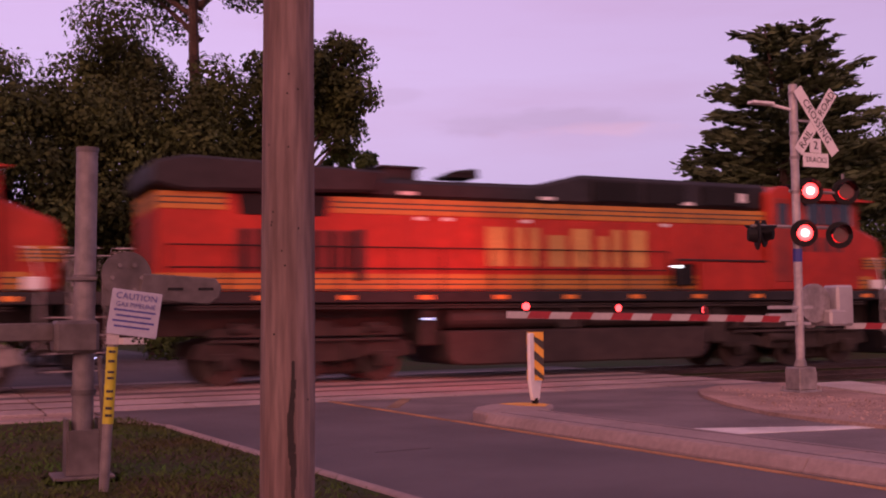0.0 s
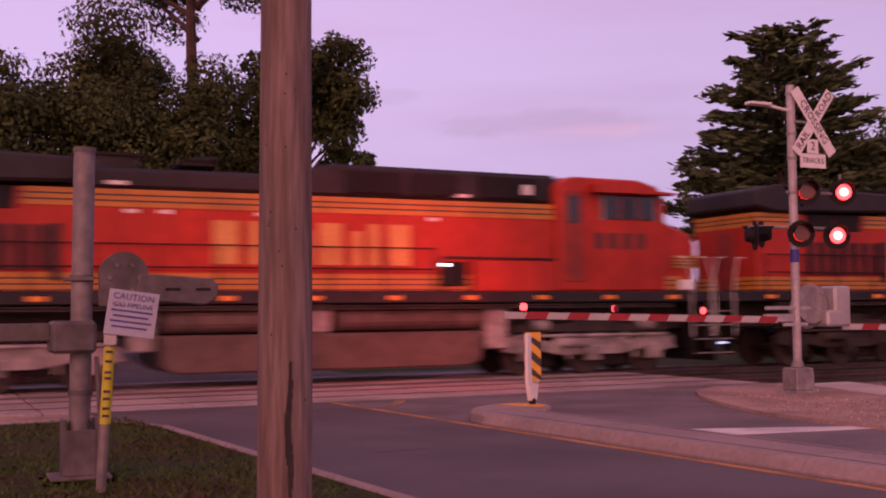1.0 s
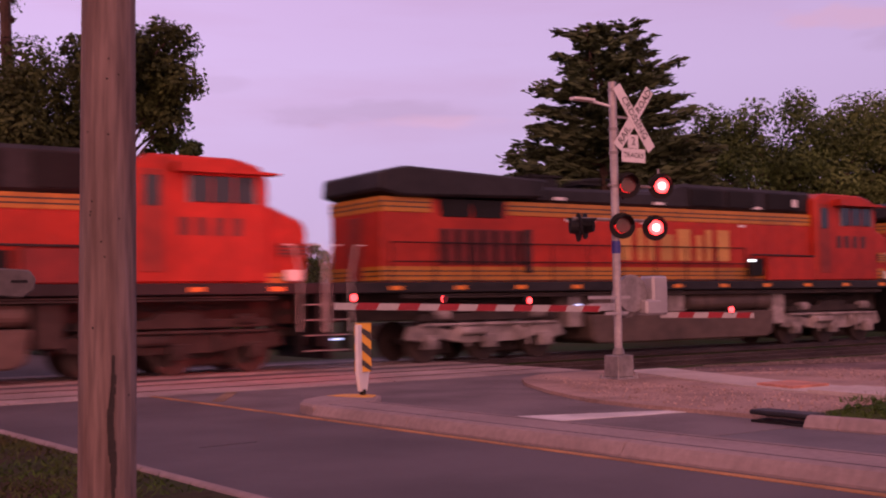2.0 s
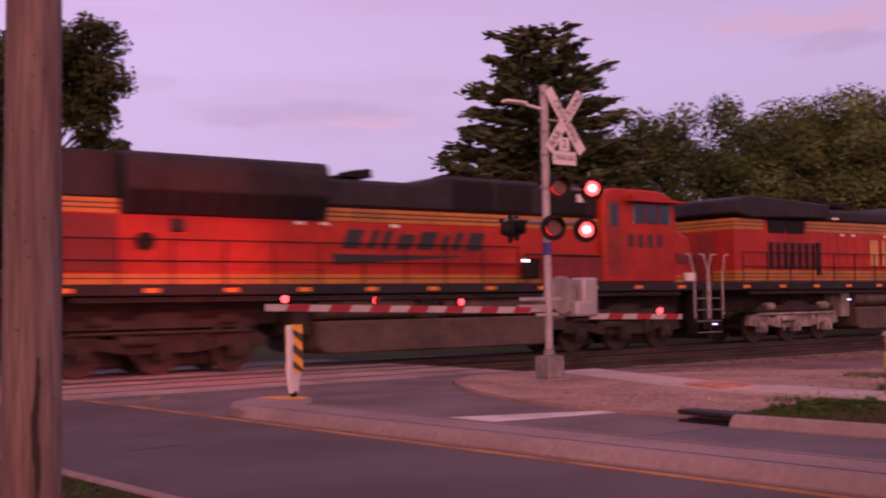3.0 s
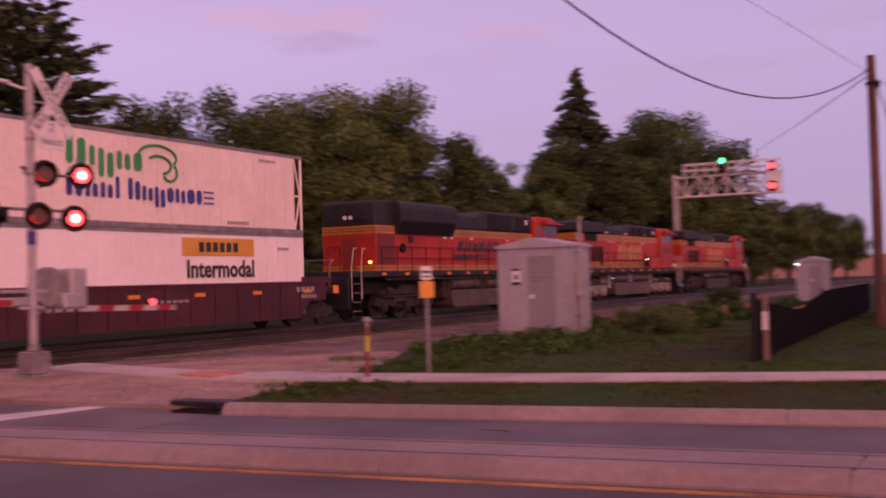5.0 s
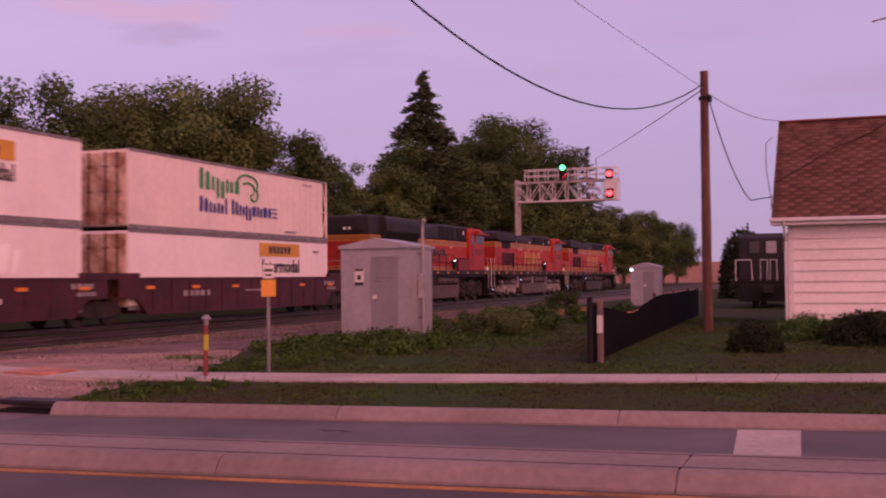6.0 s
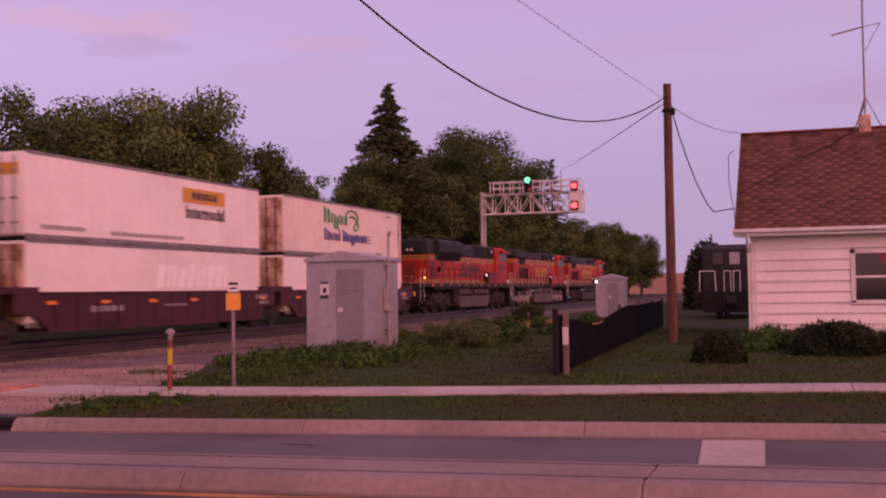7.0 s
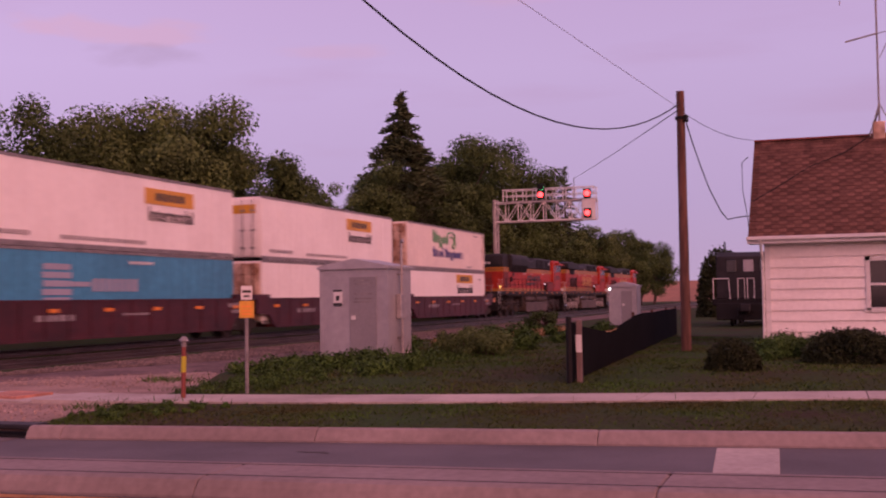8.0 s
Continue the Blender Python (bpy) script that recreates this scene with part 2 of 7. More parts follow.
# darker copy of the maple leaves; the left trees' shade is in this colour
M_LEAF_DIM = material("dimmed_tree_leaves", (0.046, 0.060, 0.018), 0.8, var=0.35, grain=0.5, blotch=0.25, bump=0, island=0.3, spec=0.2)
M_LEAF2 = material("lighter_leaves", (0.094, 0.136, 0.042), 0.8, var=0.35, grain=0.5, blotch=0.25, bump=0, island=0.3, spec=0.2)
M_NEEDLE = material("pine_needles", (0.062, 0.084, 0.038), 0.8, var=0.3, grain=0.5, blotch=0.3, bump=0, island=0.4, spec=0.2)
M_SOIL = material("brown_field_soil", (0.26, 0.12, 0.07), 0.95, var=0.25, grain=1, blotch=0.03, bump=0.1)
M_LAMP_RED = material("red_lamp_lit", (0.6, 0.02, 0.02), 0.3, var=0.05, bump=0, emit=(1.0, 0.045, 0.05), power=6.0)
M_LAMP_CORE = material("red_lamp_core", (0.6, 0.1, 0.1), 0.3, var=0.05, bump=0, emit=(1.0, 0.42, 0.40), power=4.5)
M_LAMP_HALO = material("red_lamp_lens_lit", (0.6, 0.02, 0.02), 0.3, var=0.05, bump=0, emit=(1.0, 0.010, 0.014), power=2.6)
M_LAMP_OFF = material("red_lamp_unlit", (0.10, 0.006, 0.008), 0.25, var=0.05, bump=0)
M_LAMP_GRN = material("green_lamp_lit", (0.02, 0.5, 0.1), 0.3, var=0.05, bump=0, emit=(0.10, 1.0, 0.35), power=3.0)
M_LAMP_WHT = material("white_lamp_lit", (0.8, 0.8, 0.8), 0.3, var=0.05, bump=0, emit=(0.85, 0.9, 1.0), power=4.0)
M_TANK_D = material("dark_tank", (0.040, 0.027, 0.025), 0.6, 0.0, var=0.35, grain=4, blotch=0.8, bump=0.04, spec=0.3)
M_POST_G = material("grey_zinc_post", (0.19, 0.165, 0.17), 0.6, 0.3, var=0.3, grain=9, blotch=2.0, bump=0.06)
M_POST_D = material("dark_grey_zinc", (0.115, 0.098, 0.10), 0.65, 0.25, var=0.3, grain=9, blotch=2.0, bump=0.06)
M_PAD = material("faded_tactile_pad", (0.46, 0.20, 0.14), 0.85, var=0.3, grain=25, blotch=3.0, bump=0.3)
M_APRONST = material("sandy_stones", (0.31, 0.22, 0.19), 0.95, var=0.3, island=0.5, bump=0.2, spec=0.1)
M_DECK = material("pale_worn_deck", (0.31, 0.245, 0.235), 0.9, var=0.22, grain=12, blotch=0.7, bump=0.08, piece=0.12, spec=0.2)
M_SIGNW = material("bright_white_sign", (0.95, 0.93, 0.92), 0.4, var=0.04, bump=0)
M_HATCH = material("faint_yellow_paint", (0.20, 0.125, 0.07), 0.85, var=0.4, grain=30, blotch=1.5)
M_HEDGE = material("clipped_bush_leaves", (0.026, 0.034, 0.014), 0.8, var=0.35, grain=4, blotch=1.5, bump=0, island=0.4, spec=0.15)
M_LAWN = material("patchy_lawn_soil", (0.026, 0.032, 0.012), 0.95, var=0.5, grain=9, blotch=0.8, bump=0.5, other=(0.046, 0.026, 0.018), spec=0.1)
M_LAMP_AMB = material("amber_lamp_lit", (0.8, 0.5, 0.1), 0.3, var=0.05, bump=0, emit=(1.0, 0.75, 0.15), power=4.0)


# ---- building blocks ----
def box(bm, x0, y0, z0, x1, y1, z1, m=None):
    t = Matrix.Translation(((x0 + x1) / 2, (y0 + y1) / 2, (z0 + z1) / 2)) @ Matrix.Diagonal((abs(x1 - x0), abs(y1 - y0), abs(z1 - z0), 1))
    bmesh.ops.create_cube(bm, size=1, matrix=(m @ t) if m else t)
    return bm


def rod(bm, a, b, r, r2=None, seg=12):
    a, b = Vector(a), Vector(b)
    d = b - a
    t = Matrix.Translation((a + b) / 2) @ d.to_track_quat("Z", "Y").to_matrix().to_4x4()
    bmesh.ops.create_cone(bm, cap_ends=True, segments=seg, radius1=r, radius2=r if r2 is None else r2, depth=d.length, matrix=t)
    return bm


def prism(bm, outline, y0, y1):
    """An outline in x and z, drawn out from y0 to y1."""
    f = [bm.verts.new((x, y0, z)) for x, z in outline]
    g = [bm.verts.new((x, y1, z)) for x, z in outline]
    n = len(outline)
    bm.faces.new(f)
    bm.faces.new(g[::-1])
    for i in range(n):
        bm.faces.new((f[i - 1], g[i - 1], g[i], f[i]))
    bmesh.ops.recalc_face_normals(bm, faces=bm.faces)
    return bm


def slab(bm, outline, z0, z1):
    """An outline in x and y, drawn up from z0 to z1."""
    f = [bm.verts.new((x, y, z0)) for x, y in outline]
    g = [bm.verts.new((x, y, z1)) for x, y in outline]
    n = len(outline)
    bm.faces.new(f)
    bm.faces.new(g)
    for i in range(n):
        bm.faces.new((f[i - 1], g[i - 1], g[i], f[i]))
    bmesh.ops.recalc_face_normals(bm, faces=bm.faces)
    return bm


def path_rod(bm, points, r, seg=8):
    for a, b in zip(points, points[1:]):
        rod(bm, a, b, r, seg=seg)
    return bm


def mesh_of(name, bm, mats, bevel=0.0, smooth=False):
    if bevel:
        bmesh.ops.bevel(bm, geom=list(bm.edges), offset=bevel, segments=1, affect="EDGES", profile=0.5, clamp_overlap=True)
    me = bpy.data.meshes.new(name)
    bm.to_mesh(me)
    bm.free()
    for q in (mats if isinstance(mats, (list, tuple)) else (mats,)):
        me.materials.append(q)
    if smooth:
        me.polygons.foreach_set("use_smooth", [True] * len(me.polygons))
    return me


def part(name, bm, mats, parent=None, label="", bevel=0.0, smooth=False, at=None):
    ob = new(name, mesh_of(name, bm, mats, bevel, smooth))
    if parent:
        ob.parent = parent
    if at is not None:
        ob.matrix_basis = at
    return tagged(ob, label)


def thing(name, m, label, category, group=""):
    ob = new(name)
    ob.matrix_basis = m
    return tagged(ob, label, category, group)


def B():
    return bmesh.new()


def words(text, size, mat, parent, m, bold=0.0):
    """Lettering in the built-in font, centred, as a thin relief."""
    c = bpy.data.curves.new("lettering", "FONT")
    c.body, c.size, c.extrude, c.align_x, c.align_y = text, size, 0.002, "CENTER", "CENTER"
    c.materials.append(mat)
    c.resolution_u = 2
    c.offset = bold
    ob = new("lettering", c)
    ob.parent = parent
    ob.matrix_basis = m
    return ob


# x grows with the train's way, y away from the camera
K = 0.076          # lean of the road against the track's square


def rx(x0, y):
    return x0 - K * y


def strip(xa, xb, y0, y1):
    return [(rx(xa, y0), y0), (rx(xb, y0), y0), (rx(xb, y1), y1), (rx(xa, y1), y1)]


# ---- ground, road, track ----
NEAR_TRACK, FAR_TRACK = 21.0, 25.3


def make_ground():
    bm = B()
    slab(bm, [(-600, -400), (1500, -400), (1500, 1200), (-600, 1200)], -0.9, -0.12)
    tagged(part("ground", bm, M_GRASS), "dry patchy grass ground reaching the horizon", "ground", kind="structure")
    # raised lawns behind the kerbs
    bm = B()
    slab(bm, [(-60, -60), (rx(4.07, -60), -60), (rx(4.07, 15.2), 15.2), (2.2, 16.6), (-60, 17.2)], -0.5, 0.10)
    tagged(part("lawn_ground", bm, M_LAWN), "patchy mown lawn beside the near kerb", "lawn", kind="structure")
    bm = B()
    slab(bm, [(12.08, -60), (90, -60), (90, 14.2), (40, 13.6), (28, 13.2), (25, 12.9), (20.5, 11.8), (17.6, 10.5), (14.6, 9.75), (12.3, 9.4), (11.05, 8.9), (12.08, 0)], -0.5, 0.09)
    tagged(part("verge_ground", bm, M_GRASS), "weedy grass verge between road, track and house", "verge", kind="structure")
    bm = B()
    slab(bm, [(90, -60), (400, -60), (400, 15.5), (90, 14.2)], -0.5, 0.085)
    tagged(part("verge_far_ground", bm, M_GRASS), "rough grass along the track", "verge", kind="structure")
    # gravel apron round the crossing mast
    bm = B()
    slab(bm, [(11.35, 8.9), (12.3, 9.4), (14.6, 9.75), (17.6, 10.5), (20.5, 11.8), (21.5, 12.6), (19.4, 14.6), (17.0, 16.0), (16.6, 18.2), (14.4, 18.2), (13.4, 17.5), (12.7, 16.5), (11.9, 14.8), (11.35, 13.2), (11.25, 12.0), (11.3, 10.8)], -0.5, 0.055)
    shoulder = B()
    slab(shoulder, [(16.6, 17.7), (17.0, 16.0), (19.4, 14.6), (21.5, 12.6), (20.5, 11.8), (25, 12.9), (28, 13.2), (40, 13.6), (90, 14.2), (400, 15.5), (400, 17.2), (40, 17.3)], -0.5, 0.045)
    tagged(part("ballast_shoulder", shoulder, M_SHOULDER), "pinkish grey stone shoulder beside the ballast", "gravel", kind="structure")
    tagged(part("gravel_apron", bm, M_GRAVEL), "pale sandy gravel round the crossing mast", "gravel", kind="structure")


def make_road():
    bm = B()
    slab(bm, strip(4.05, 8.25, -80, 19.24), -0.5, 0.0)
    tagged(part("road", bm, M_ASPHALT), "worn grey asphalt carriageway up to the crossing", "road", kind="structure")
    bm = B()
    slab(bm, [(rx(8.25, 9.0), 9.0), (12.6, 9.0), (13.2, 16.0), (16.4, 18.25), (16.6, 19.24), (rx(8.25, 19.24), 19.24)], -0.5, -0.002)
    tagged(part("road_crossing", bm, M_APPROACH), "pale worn asphalt approach to the level crossing", "road", kind="structure")
    bm = B()
    slab(bm, [(rx(8.25, -80), -80), (19.4, -80), (12.08, -0.5), (11.42, 8.95), (rx(8.25, 9.0), 8.998)], -0.5, -0.002)
    tagged(part("road_far_lane", bm, M_PATCH), "bluish grey asphalt of the far lane", "road", kind="structure")
    bm = B()
    slab(bm, strip(3.2, 12.6, 28.0, 140), -0.5, 0.0)
    tagged(part("road_beyond", bm, M_ASPHALT), "asphalt road beyond the tracks", "road", kind="structure")
    # edge line, stop line, pale patch, cracks
    bm = B()
    slab(bm, strip(8.06, 8.17, -60, 19.2), -0.02, 0.006)
    tagged(part("yellow_line", bm, M_YELLOW), "worn yellow edge line along the median", "road marking", kind="structure")
    bm = B()
    slab(bm, [(7.05, 17.5), (7.2, 17.35), (8.15, 19.0), (8.0, 19.15)], -0.02, 0.006)
    tagged(part("yellow_hatch", bm, M_HATCH), "faded yellow hatch mark before the crossing", "road marking", kind="structure")
    bm = B()
    slab(bm, [(8.6, 12.46), (8.5, 11.5), (11.46, 11.05), (11.38, 11.37)], -0.02, 0.005)
    tagged(part("stop_line", bm, M_WHITE_P), "worn white stop line on the far lane", "road marking", kind="structure")
    bm = B()
    slab(bm, [(9.6, 0.95), (9.62, 0.40), (11.82, 0.49), (11.72, 1.09)], -0.02, 0.005)
    tagged(part("concrete_patch", bm, M_WALKC), "pale rectangular concrete patch in the far lane", "road patch", kind="structure")
    rnd = random.Random(5)
    for x, y, ln, rot in ((5.0, 11.9, 0.7, 5), (10.6, 5.0, 0.35, 85)):
        bm = B()
        for k in range(5):
            x0 = -ln / 2 + ln * k / 5
            o = rnd.uniform(-0.03, 0.03)
            slab(bm, [(x0, o), (x0 + ln / 5 + 0.01, o + 0.01), (x0 + ln / 5 + 0.01, o + 0.035), (x0, o + 0.03)], 0.0, 0.003)
        tagged(part("tar_crack", bm, M_CRACK, at=pose(x, y, 0.001, 0, 0, rot)), "dark sealed crack in the asphalt", "road crack", kind="structure")


def kerb_run(name, label, xa, xb, y0, y1, step, z1, slope, mat):
    """A kerb as separate stones with open joints, under one structure root."""
    root = tagged(new(name), label, "kerb", kind="structure")
    y = y0
    while y < y1 - 0.05:
        ye = min(y + step, y1)
        bm = B()
        r = min(0.10, 0.42 * (xb - xa))
        prof = [(xa - 0.03, -0.4), (xa - 0.03, 0.02), (xa + 0.1 * r, 0.6 * z1), (xa + 0.45 * r, 0.9 * z1), (xa + r, z1), (xb - r, z1), (xb - 0.45 * r, 0.9 * z1), (xb - 0.1 * r, 0.6 * z1), (xb + 0.03, 0.02), (xb + 0.03, -0.4)]
        ends = []
        for q, o in ((y, 0.004), (y + 0.02, 0.0), (ye - 0.02, 0.0), (ye, -0.004)):
            sink = 0.012 if o else 0.0
            ends.append([bm.verts.new((p - slope * q, q + o, h - (sink if h > 0.03 else 0))) for p, h in prof])
        for a, b in zip(ends, ends[1:]):
            for k in range(len(prof)):
                bm.faces.new((a[k - 1], a[k], b[k], b[k - 1]))
        bm.faces.new(ends[0])
        bm.faces.new(ends[-1])
        bmesh.ops.recalc_face_normals(bm, faces=bm.faces)
        part("kerb_stone", bm, mat, root)
        y = ye
    return root


def make_kerbs():
    kerb_run("kerb_near", "pale concrete kerb along the near lawn", 4.07, 4.25, -14, 15.2, 3.05, 0.12, K, M_CONC)
    kerb_run("kerb_far", "weathered concrete kerb along the far lane", 12.0, 12.19, -16, 8.84, 3.05, 0.15, 0.12, M_CONC)
    root = kerb_run("median", "raised concrete traffic median with a rounded nose", 8.30, 9.32, -24, 14.2, 3.6, 0.15, K, M_CONC)
    bm = B()
    slab(bm, [(rx(8.30, 14.2), 14.2), (rx(9.32, 14.2), 14.2), (8.5, 14.55), (8.78, 15.0), (8.74, 15.4), (8.45, 15.62), (8.0, 15.55), (7.55, 15.2), (7.28, 14.75)], -0.4, 0.15)
    part("median_nose", bm, M_CONC, root, bevel=0.03)
    bm = B()
    slab(bm, [(8.45, 14.7), (8.70, 15.0), (8.66, 15.36), (8.42, 15.52), (8.1, 15.48), (8.2, 15.1)], 0.14, 0.156)
    tagged(part("yellow_nose_paint", bm, M_SIGN_Y, root), "yellow painted tip of the median")
    # joints between the median's kerbs and its infill
    for a in (8.50, 9.10):
        bm = B()
        slab(bm, strip(a, a + 0.022, -24, 14.15), 0.12, 0.1535)
        part("joint", bm, M_CRACK, root, "dark joint along the median's top")
    # storm drain in the far kerb
    d = thing("storm_drain", pose(11.0, 9.15, 0), "dark cast-iron kerb inlet with an open throat", "storm drain")
    bm = B()
    box(bm, 0.0, -0.28, -0.3, 0.30, 0.55, 0.03)
    part("throat", bm, M_BLACK, d)
    bm = B()
    box(bm, 0.02, -0.31, 0.09, 0.34, 0.6, 0.15)
    part("hood", bm, M_GREYBLK, d, bevel=0.015)
    # near-side return of the kerb at the crossing
    bm = B()
    slab(bm, [(rx(4.07, 15.2), 15.2), (rx(4.25, 15.2), 15.2), (2.75, 16.5), (2.2, 17.1), (-2.0, 17.45), (-2.0, 17.2), (2.05, 16.85), (2.6, 16.3)], -0.4, 0.10)
    tagged(part("kerb_return", bm, M_CONC, bevel=0.02), "worn concrete kerb turning off before the track", "kerb", kind="structure")


def make_sidewalk():
    root = tagged(new("pavement"), "pale concrete sidewalk slabs with weeds in the joints", "sidewalk", kind="structure")
    pts = [(17.0, -8.0), (16.3, -0.3), (15.3, 3.4), (14.6, 6.7), (14.2, 10.0), (14.4, 12.4), (15.2, 15.0), (16.1, 17.9)]

    def at_y(y):
        for (xa, ya), (xb, yb) in zip(pts, pts[1:]):
            if ya <= y <= yb:
                return xa + (xb - xa) * (y - ya) / (yb - ya)
        return pts[-1][0]
    y = -8.0
    while y < 17.5:
        ye = min(y + 1.5, 17.9)
        bm = B()
        slab(bm, [(at_y(y), y + 0.008), (at_y(y) + 1.25, y + 0.008), (at_y(ye) + 1.25, ye - 0.008), (at_y(ye), ye - 0.008)], -0.2, 0.118 if y < 11.5 else 0.085)
        part("slab", bm, M_WALKC, root)
        y = ye
    bm = B()
    slab(bm, [(14.6, 12.0), (15.5, 12.0), (15.7, 12.9), (14.8, 12.9)], 0.05, 0.123)
    part("tactile_pad", bm, M_PAD, root, "faded orange tactile warning pad")


def track(name, yc, label):
    root = tagged(new(name), label, "railway track", kind="structure")
    for s in (-1, 1):
        bm = B()
        y = yc + s * 0.7525
        prof = [(-0.07, -0.13), (0.07, -0.13), (0.07, -0.115), (0.012, -0.095), (0.012, -0.02), (0.037, -0.01), (0.037, 0.02), (-0.037, 0.02), (-0.037, -0.01), (-0.012, -0.02), (-0.012, -0.095), (-0.07, -0.115)]
        a = [bm.verts.new((-160, y + p, q)) for p, q in prof]
        b = [bm.verts.new((700, y + p, q)) for p, q in prof]
        for i in range(len(prof)):
            bm.faces.new((a[i - 1], b[i - 1], b[i], a[i]))
        bmesh.ops.recalc_face_normals(bm, faces=bm.faces)
        part("rail", bm, M_RAIL, root)
    tie = B()
    box(tie, -0.115, -1.3, -0.32, 0.115, 1.3, -0.125)
    me = mesh_of("tie", tie, M_TIE, 0.01)
    for k in range(120):
        x = 17.2 + 0.55 * k
        ob = new("tie", me)
        ob.parent, ob.location = root, (x, yc, 0)
    return root


def make_tracks():
    # ballast bed
    bm = B()
    sec = [(16.8, -0.30), (18.2, -0.13), (23.0, -0.16), (23.3, -0.13), (27.6, -0.13), (29.2, -0.45)]
    for x0, x1 in ((16.9, 700), (-160, -2.4)):
        a = [bm.verts.new((x0, y, z)) for y, z in sec]
        b = [bm.verts.new((x1, y, z)) for y, z in sec]
        for i in range(1, len(sec)):
            bm.faces.new((a[i - 1], b[i - 1], b[i], a[i]))
    bmesh.ops.recalc_face_normals(bm, faces=bm.faces)
    tagged(part("ballast_bed", bm, M_BALLAST), "dark stone ballast under two tracks", "ballast", kind="structure")
    # loose stones on the near shoulder
    rng = np.random.default_rng(3)
    n = 16000
    x = 17.0 + 50 * rng.random(n) ** 1.5
    y = np.where(rng.random(n) < 0.8, rng.uniform(14.6, 17.6, n), rng.uniform(22.7, 23.6, n))
    y = np.maximum(y, 18.0 - 0.36 * (x - 16.6))
    s = rng.uniform(0.02, 0.05, n)
    z = np.where(y < 17.4, 0.045, np.where(y < 18.2, -0.13 - (18.2 - y) * 0.12, -0.15)) + s * 0.2
    dirs = np.array([(1, 0, 0), (0, 1, 0), (-1, 0, 0), (0, -1, 0), (0, 0, 1)])
    v = np.stack([x, y, z], 1)[:, None, :] + dirs[None] * (s[:, None, None] * rng.uniform(0.6, 1.3, (n, 5, 1)))
    faces = []
    for i in range(n):
        b = i * 5
        faces += [(b, b + 1, b + 4), (b + 1, b + 2, b + 4), (b + 2, b + 3, b + 4), (b + 3, b, b + 4)]
    me = bpy.data.meshes.new("ballast_stones")
    me.from_pydata(v.reshape(-1, 3).tolist(), [], faces)
    me.materials.append(M_STONE)
    tagged(new("ballast_stones", me), "loose grey ballast stones beside the rails", "stones", kind="stuff")
    # gravel scattered over the apron round the mast
    n = 7000
    x, y = rng.uniform(11.4, 21.0, n), rng.uniform(9.0, 17.8, n)
    k = (y > 9.4 + np.maximum(0, x - 12.3) * 0.27) & (x > 11.5 + np.maximum(0, y - 13.2) * 0.55) & (y < 17.9 - np.maximum(0, x - 16.6) * 1.05) & ((x < 14.1) | (x > 16.9 + 0.02 * y))
    x, y = x[k], y[k]
    n = len(x)
    s = rng.uniform(0.008, 0.026, n)
    v = np.stack([x, y, 0.055 + s * 0.2], 1)[:, None, :] + dirs[None] * (s[:, None, None] * rng.uniform(0.6, 1.3, (n, 5, 1)))
    q = np.array([(0, 1, 4), (1, 2, 4), (2, 3, 4), (3, 0, 4)])
    me = bpy.data.meshes.new("apron_stones")
    me.from_pydata(v.reshape(-1, 3).tolist(), [], (np.arange(n)[:, None, None] * 5 + q[None]).reshape(-1, 3).tolist())
    me.materials.append(M_APRONST)
    tagged(new("apron_stones", me), "loose sandy gravel round the crossing mast", "stones", kind="stuff")
    track("track_near", NEAR_TRACK, "empty near railway track with worn rails on timber ties")
    track("track_far", FAR_TRACK, "far railway track under the train")
    # crossing panels between and beside the rails
    root = tagged(new("crossing_deck"), "concrete level crossing panels between the rails", "level crossing", kind="structure")
    for yc in (NEAR_TRACK, FAR_TRACK):
        for y0, y1 in ((yc - 1.75, yc - 0.80), (yc - 0.64, yc + 0.64), (yc + 0.80, yc + 1.75)):
            x = -3.0
            while x < 16.0:
                bm = B()
                box(bm, x + 0.012, y0, -0.2, x + 2.43 - 0.012, y1, 0.012)
                part("panel", bm, M_DECK, root, bevel=0.012)
                x += 2.43
    bm = B()
    slab(bm, [(-3.0, 22.76), (16.5, 22.76), (16.5, 23.54), (-3.0, 23.54)], -0.3, 0.004)
    part("infill", bm, M_ASPHALT, root)
    bm = B()
    slab(bm, [(-3.0, 27.06), (16.5, 27.06), (16.5, 28.1), (-3.0, 28.1)], -0.5, 0.004)
    part("infill", bm, M_ASPHALT, root)
    bm = B()
    slab(bm, [(-40, 17.2), (2.9, 17.2), (2.9, 19.24), (-40, 19.24)], -0.5, -0.03)
    tagged(part("gravel_shoulder", bm, M_GRAVEL), "gravel shoulder beside the near track", "gravel", kind="structure")


def blades(name, label, mat, n, area, height, seed, keep=None, lean=0.35, width=0.012, z=0.1):
    """Many single blades: three-cornered leaves standing on the ground."""
    rng = np.random.default_rng(seed)
    x = rng.uniform(area[0], area[1], n)
    y = rng.uniform(area[2], area[3], n)
    if keep is not None:
        k = keep(x, y, rng)
        x, y = x[k], y[k]
    n = len(x)
    h = rng.uniform(height[0], height[1], n)
    a = rng.uniform(0, 2 * np.pi, n)
    w = width * rng.uniform(0.6, 1.6, n)
    base = np.stack([x, y, np.full(n, z)], 1)
    side = np.stack([np.cos(a), np.sin(a), np.zeros(n)], 1) * w[:, None]
    b = rng.uniform(0, 2 * np.pi, n)
    tip = base + np.stack([np.cos(b) * lean * h, np.sin(b) * lean * h, h], 1)
    v = np.stack([base - side, base + side, tip], 1).reshape(-1, 3)
    me = bpy.data.meshes.new(name)
    me.from_pydata(v.tolist(), [], np.arange(3 * n).reshape(-1, 3).tolist())
    me.materials.append(mat)
    return tagged(new(name, me), label, "grass", kind="stuff")


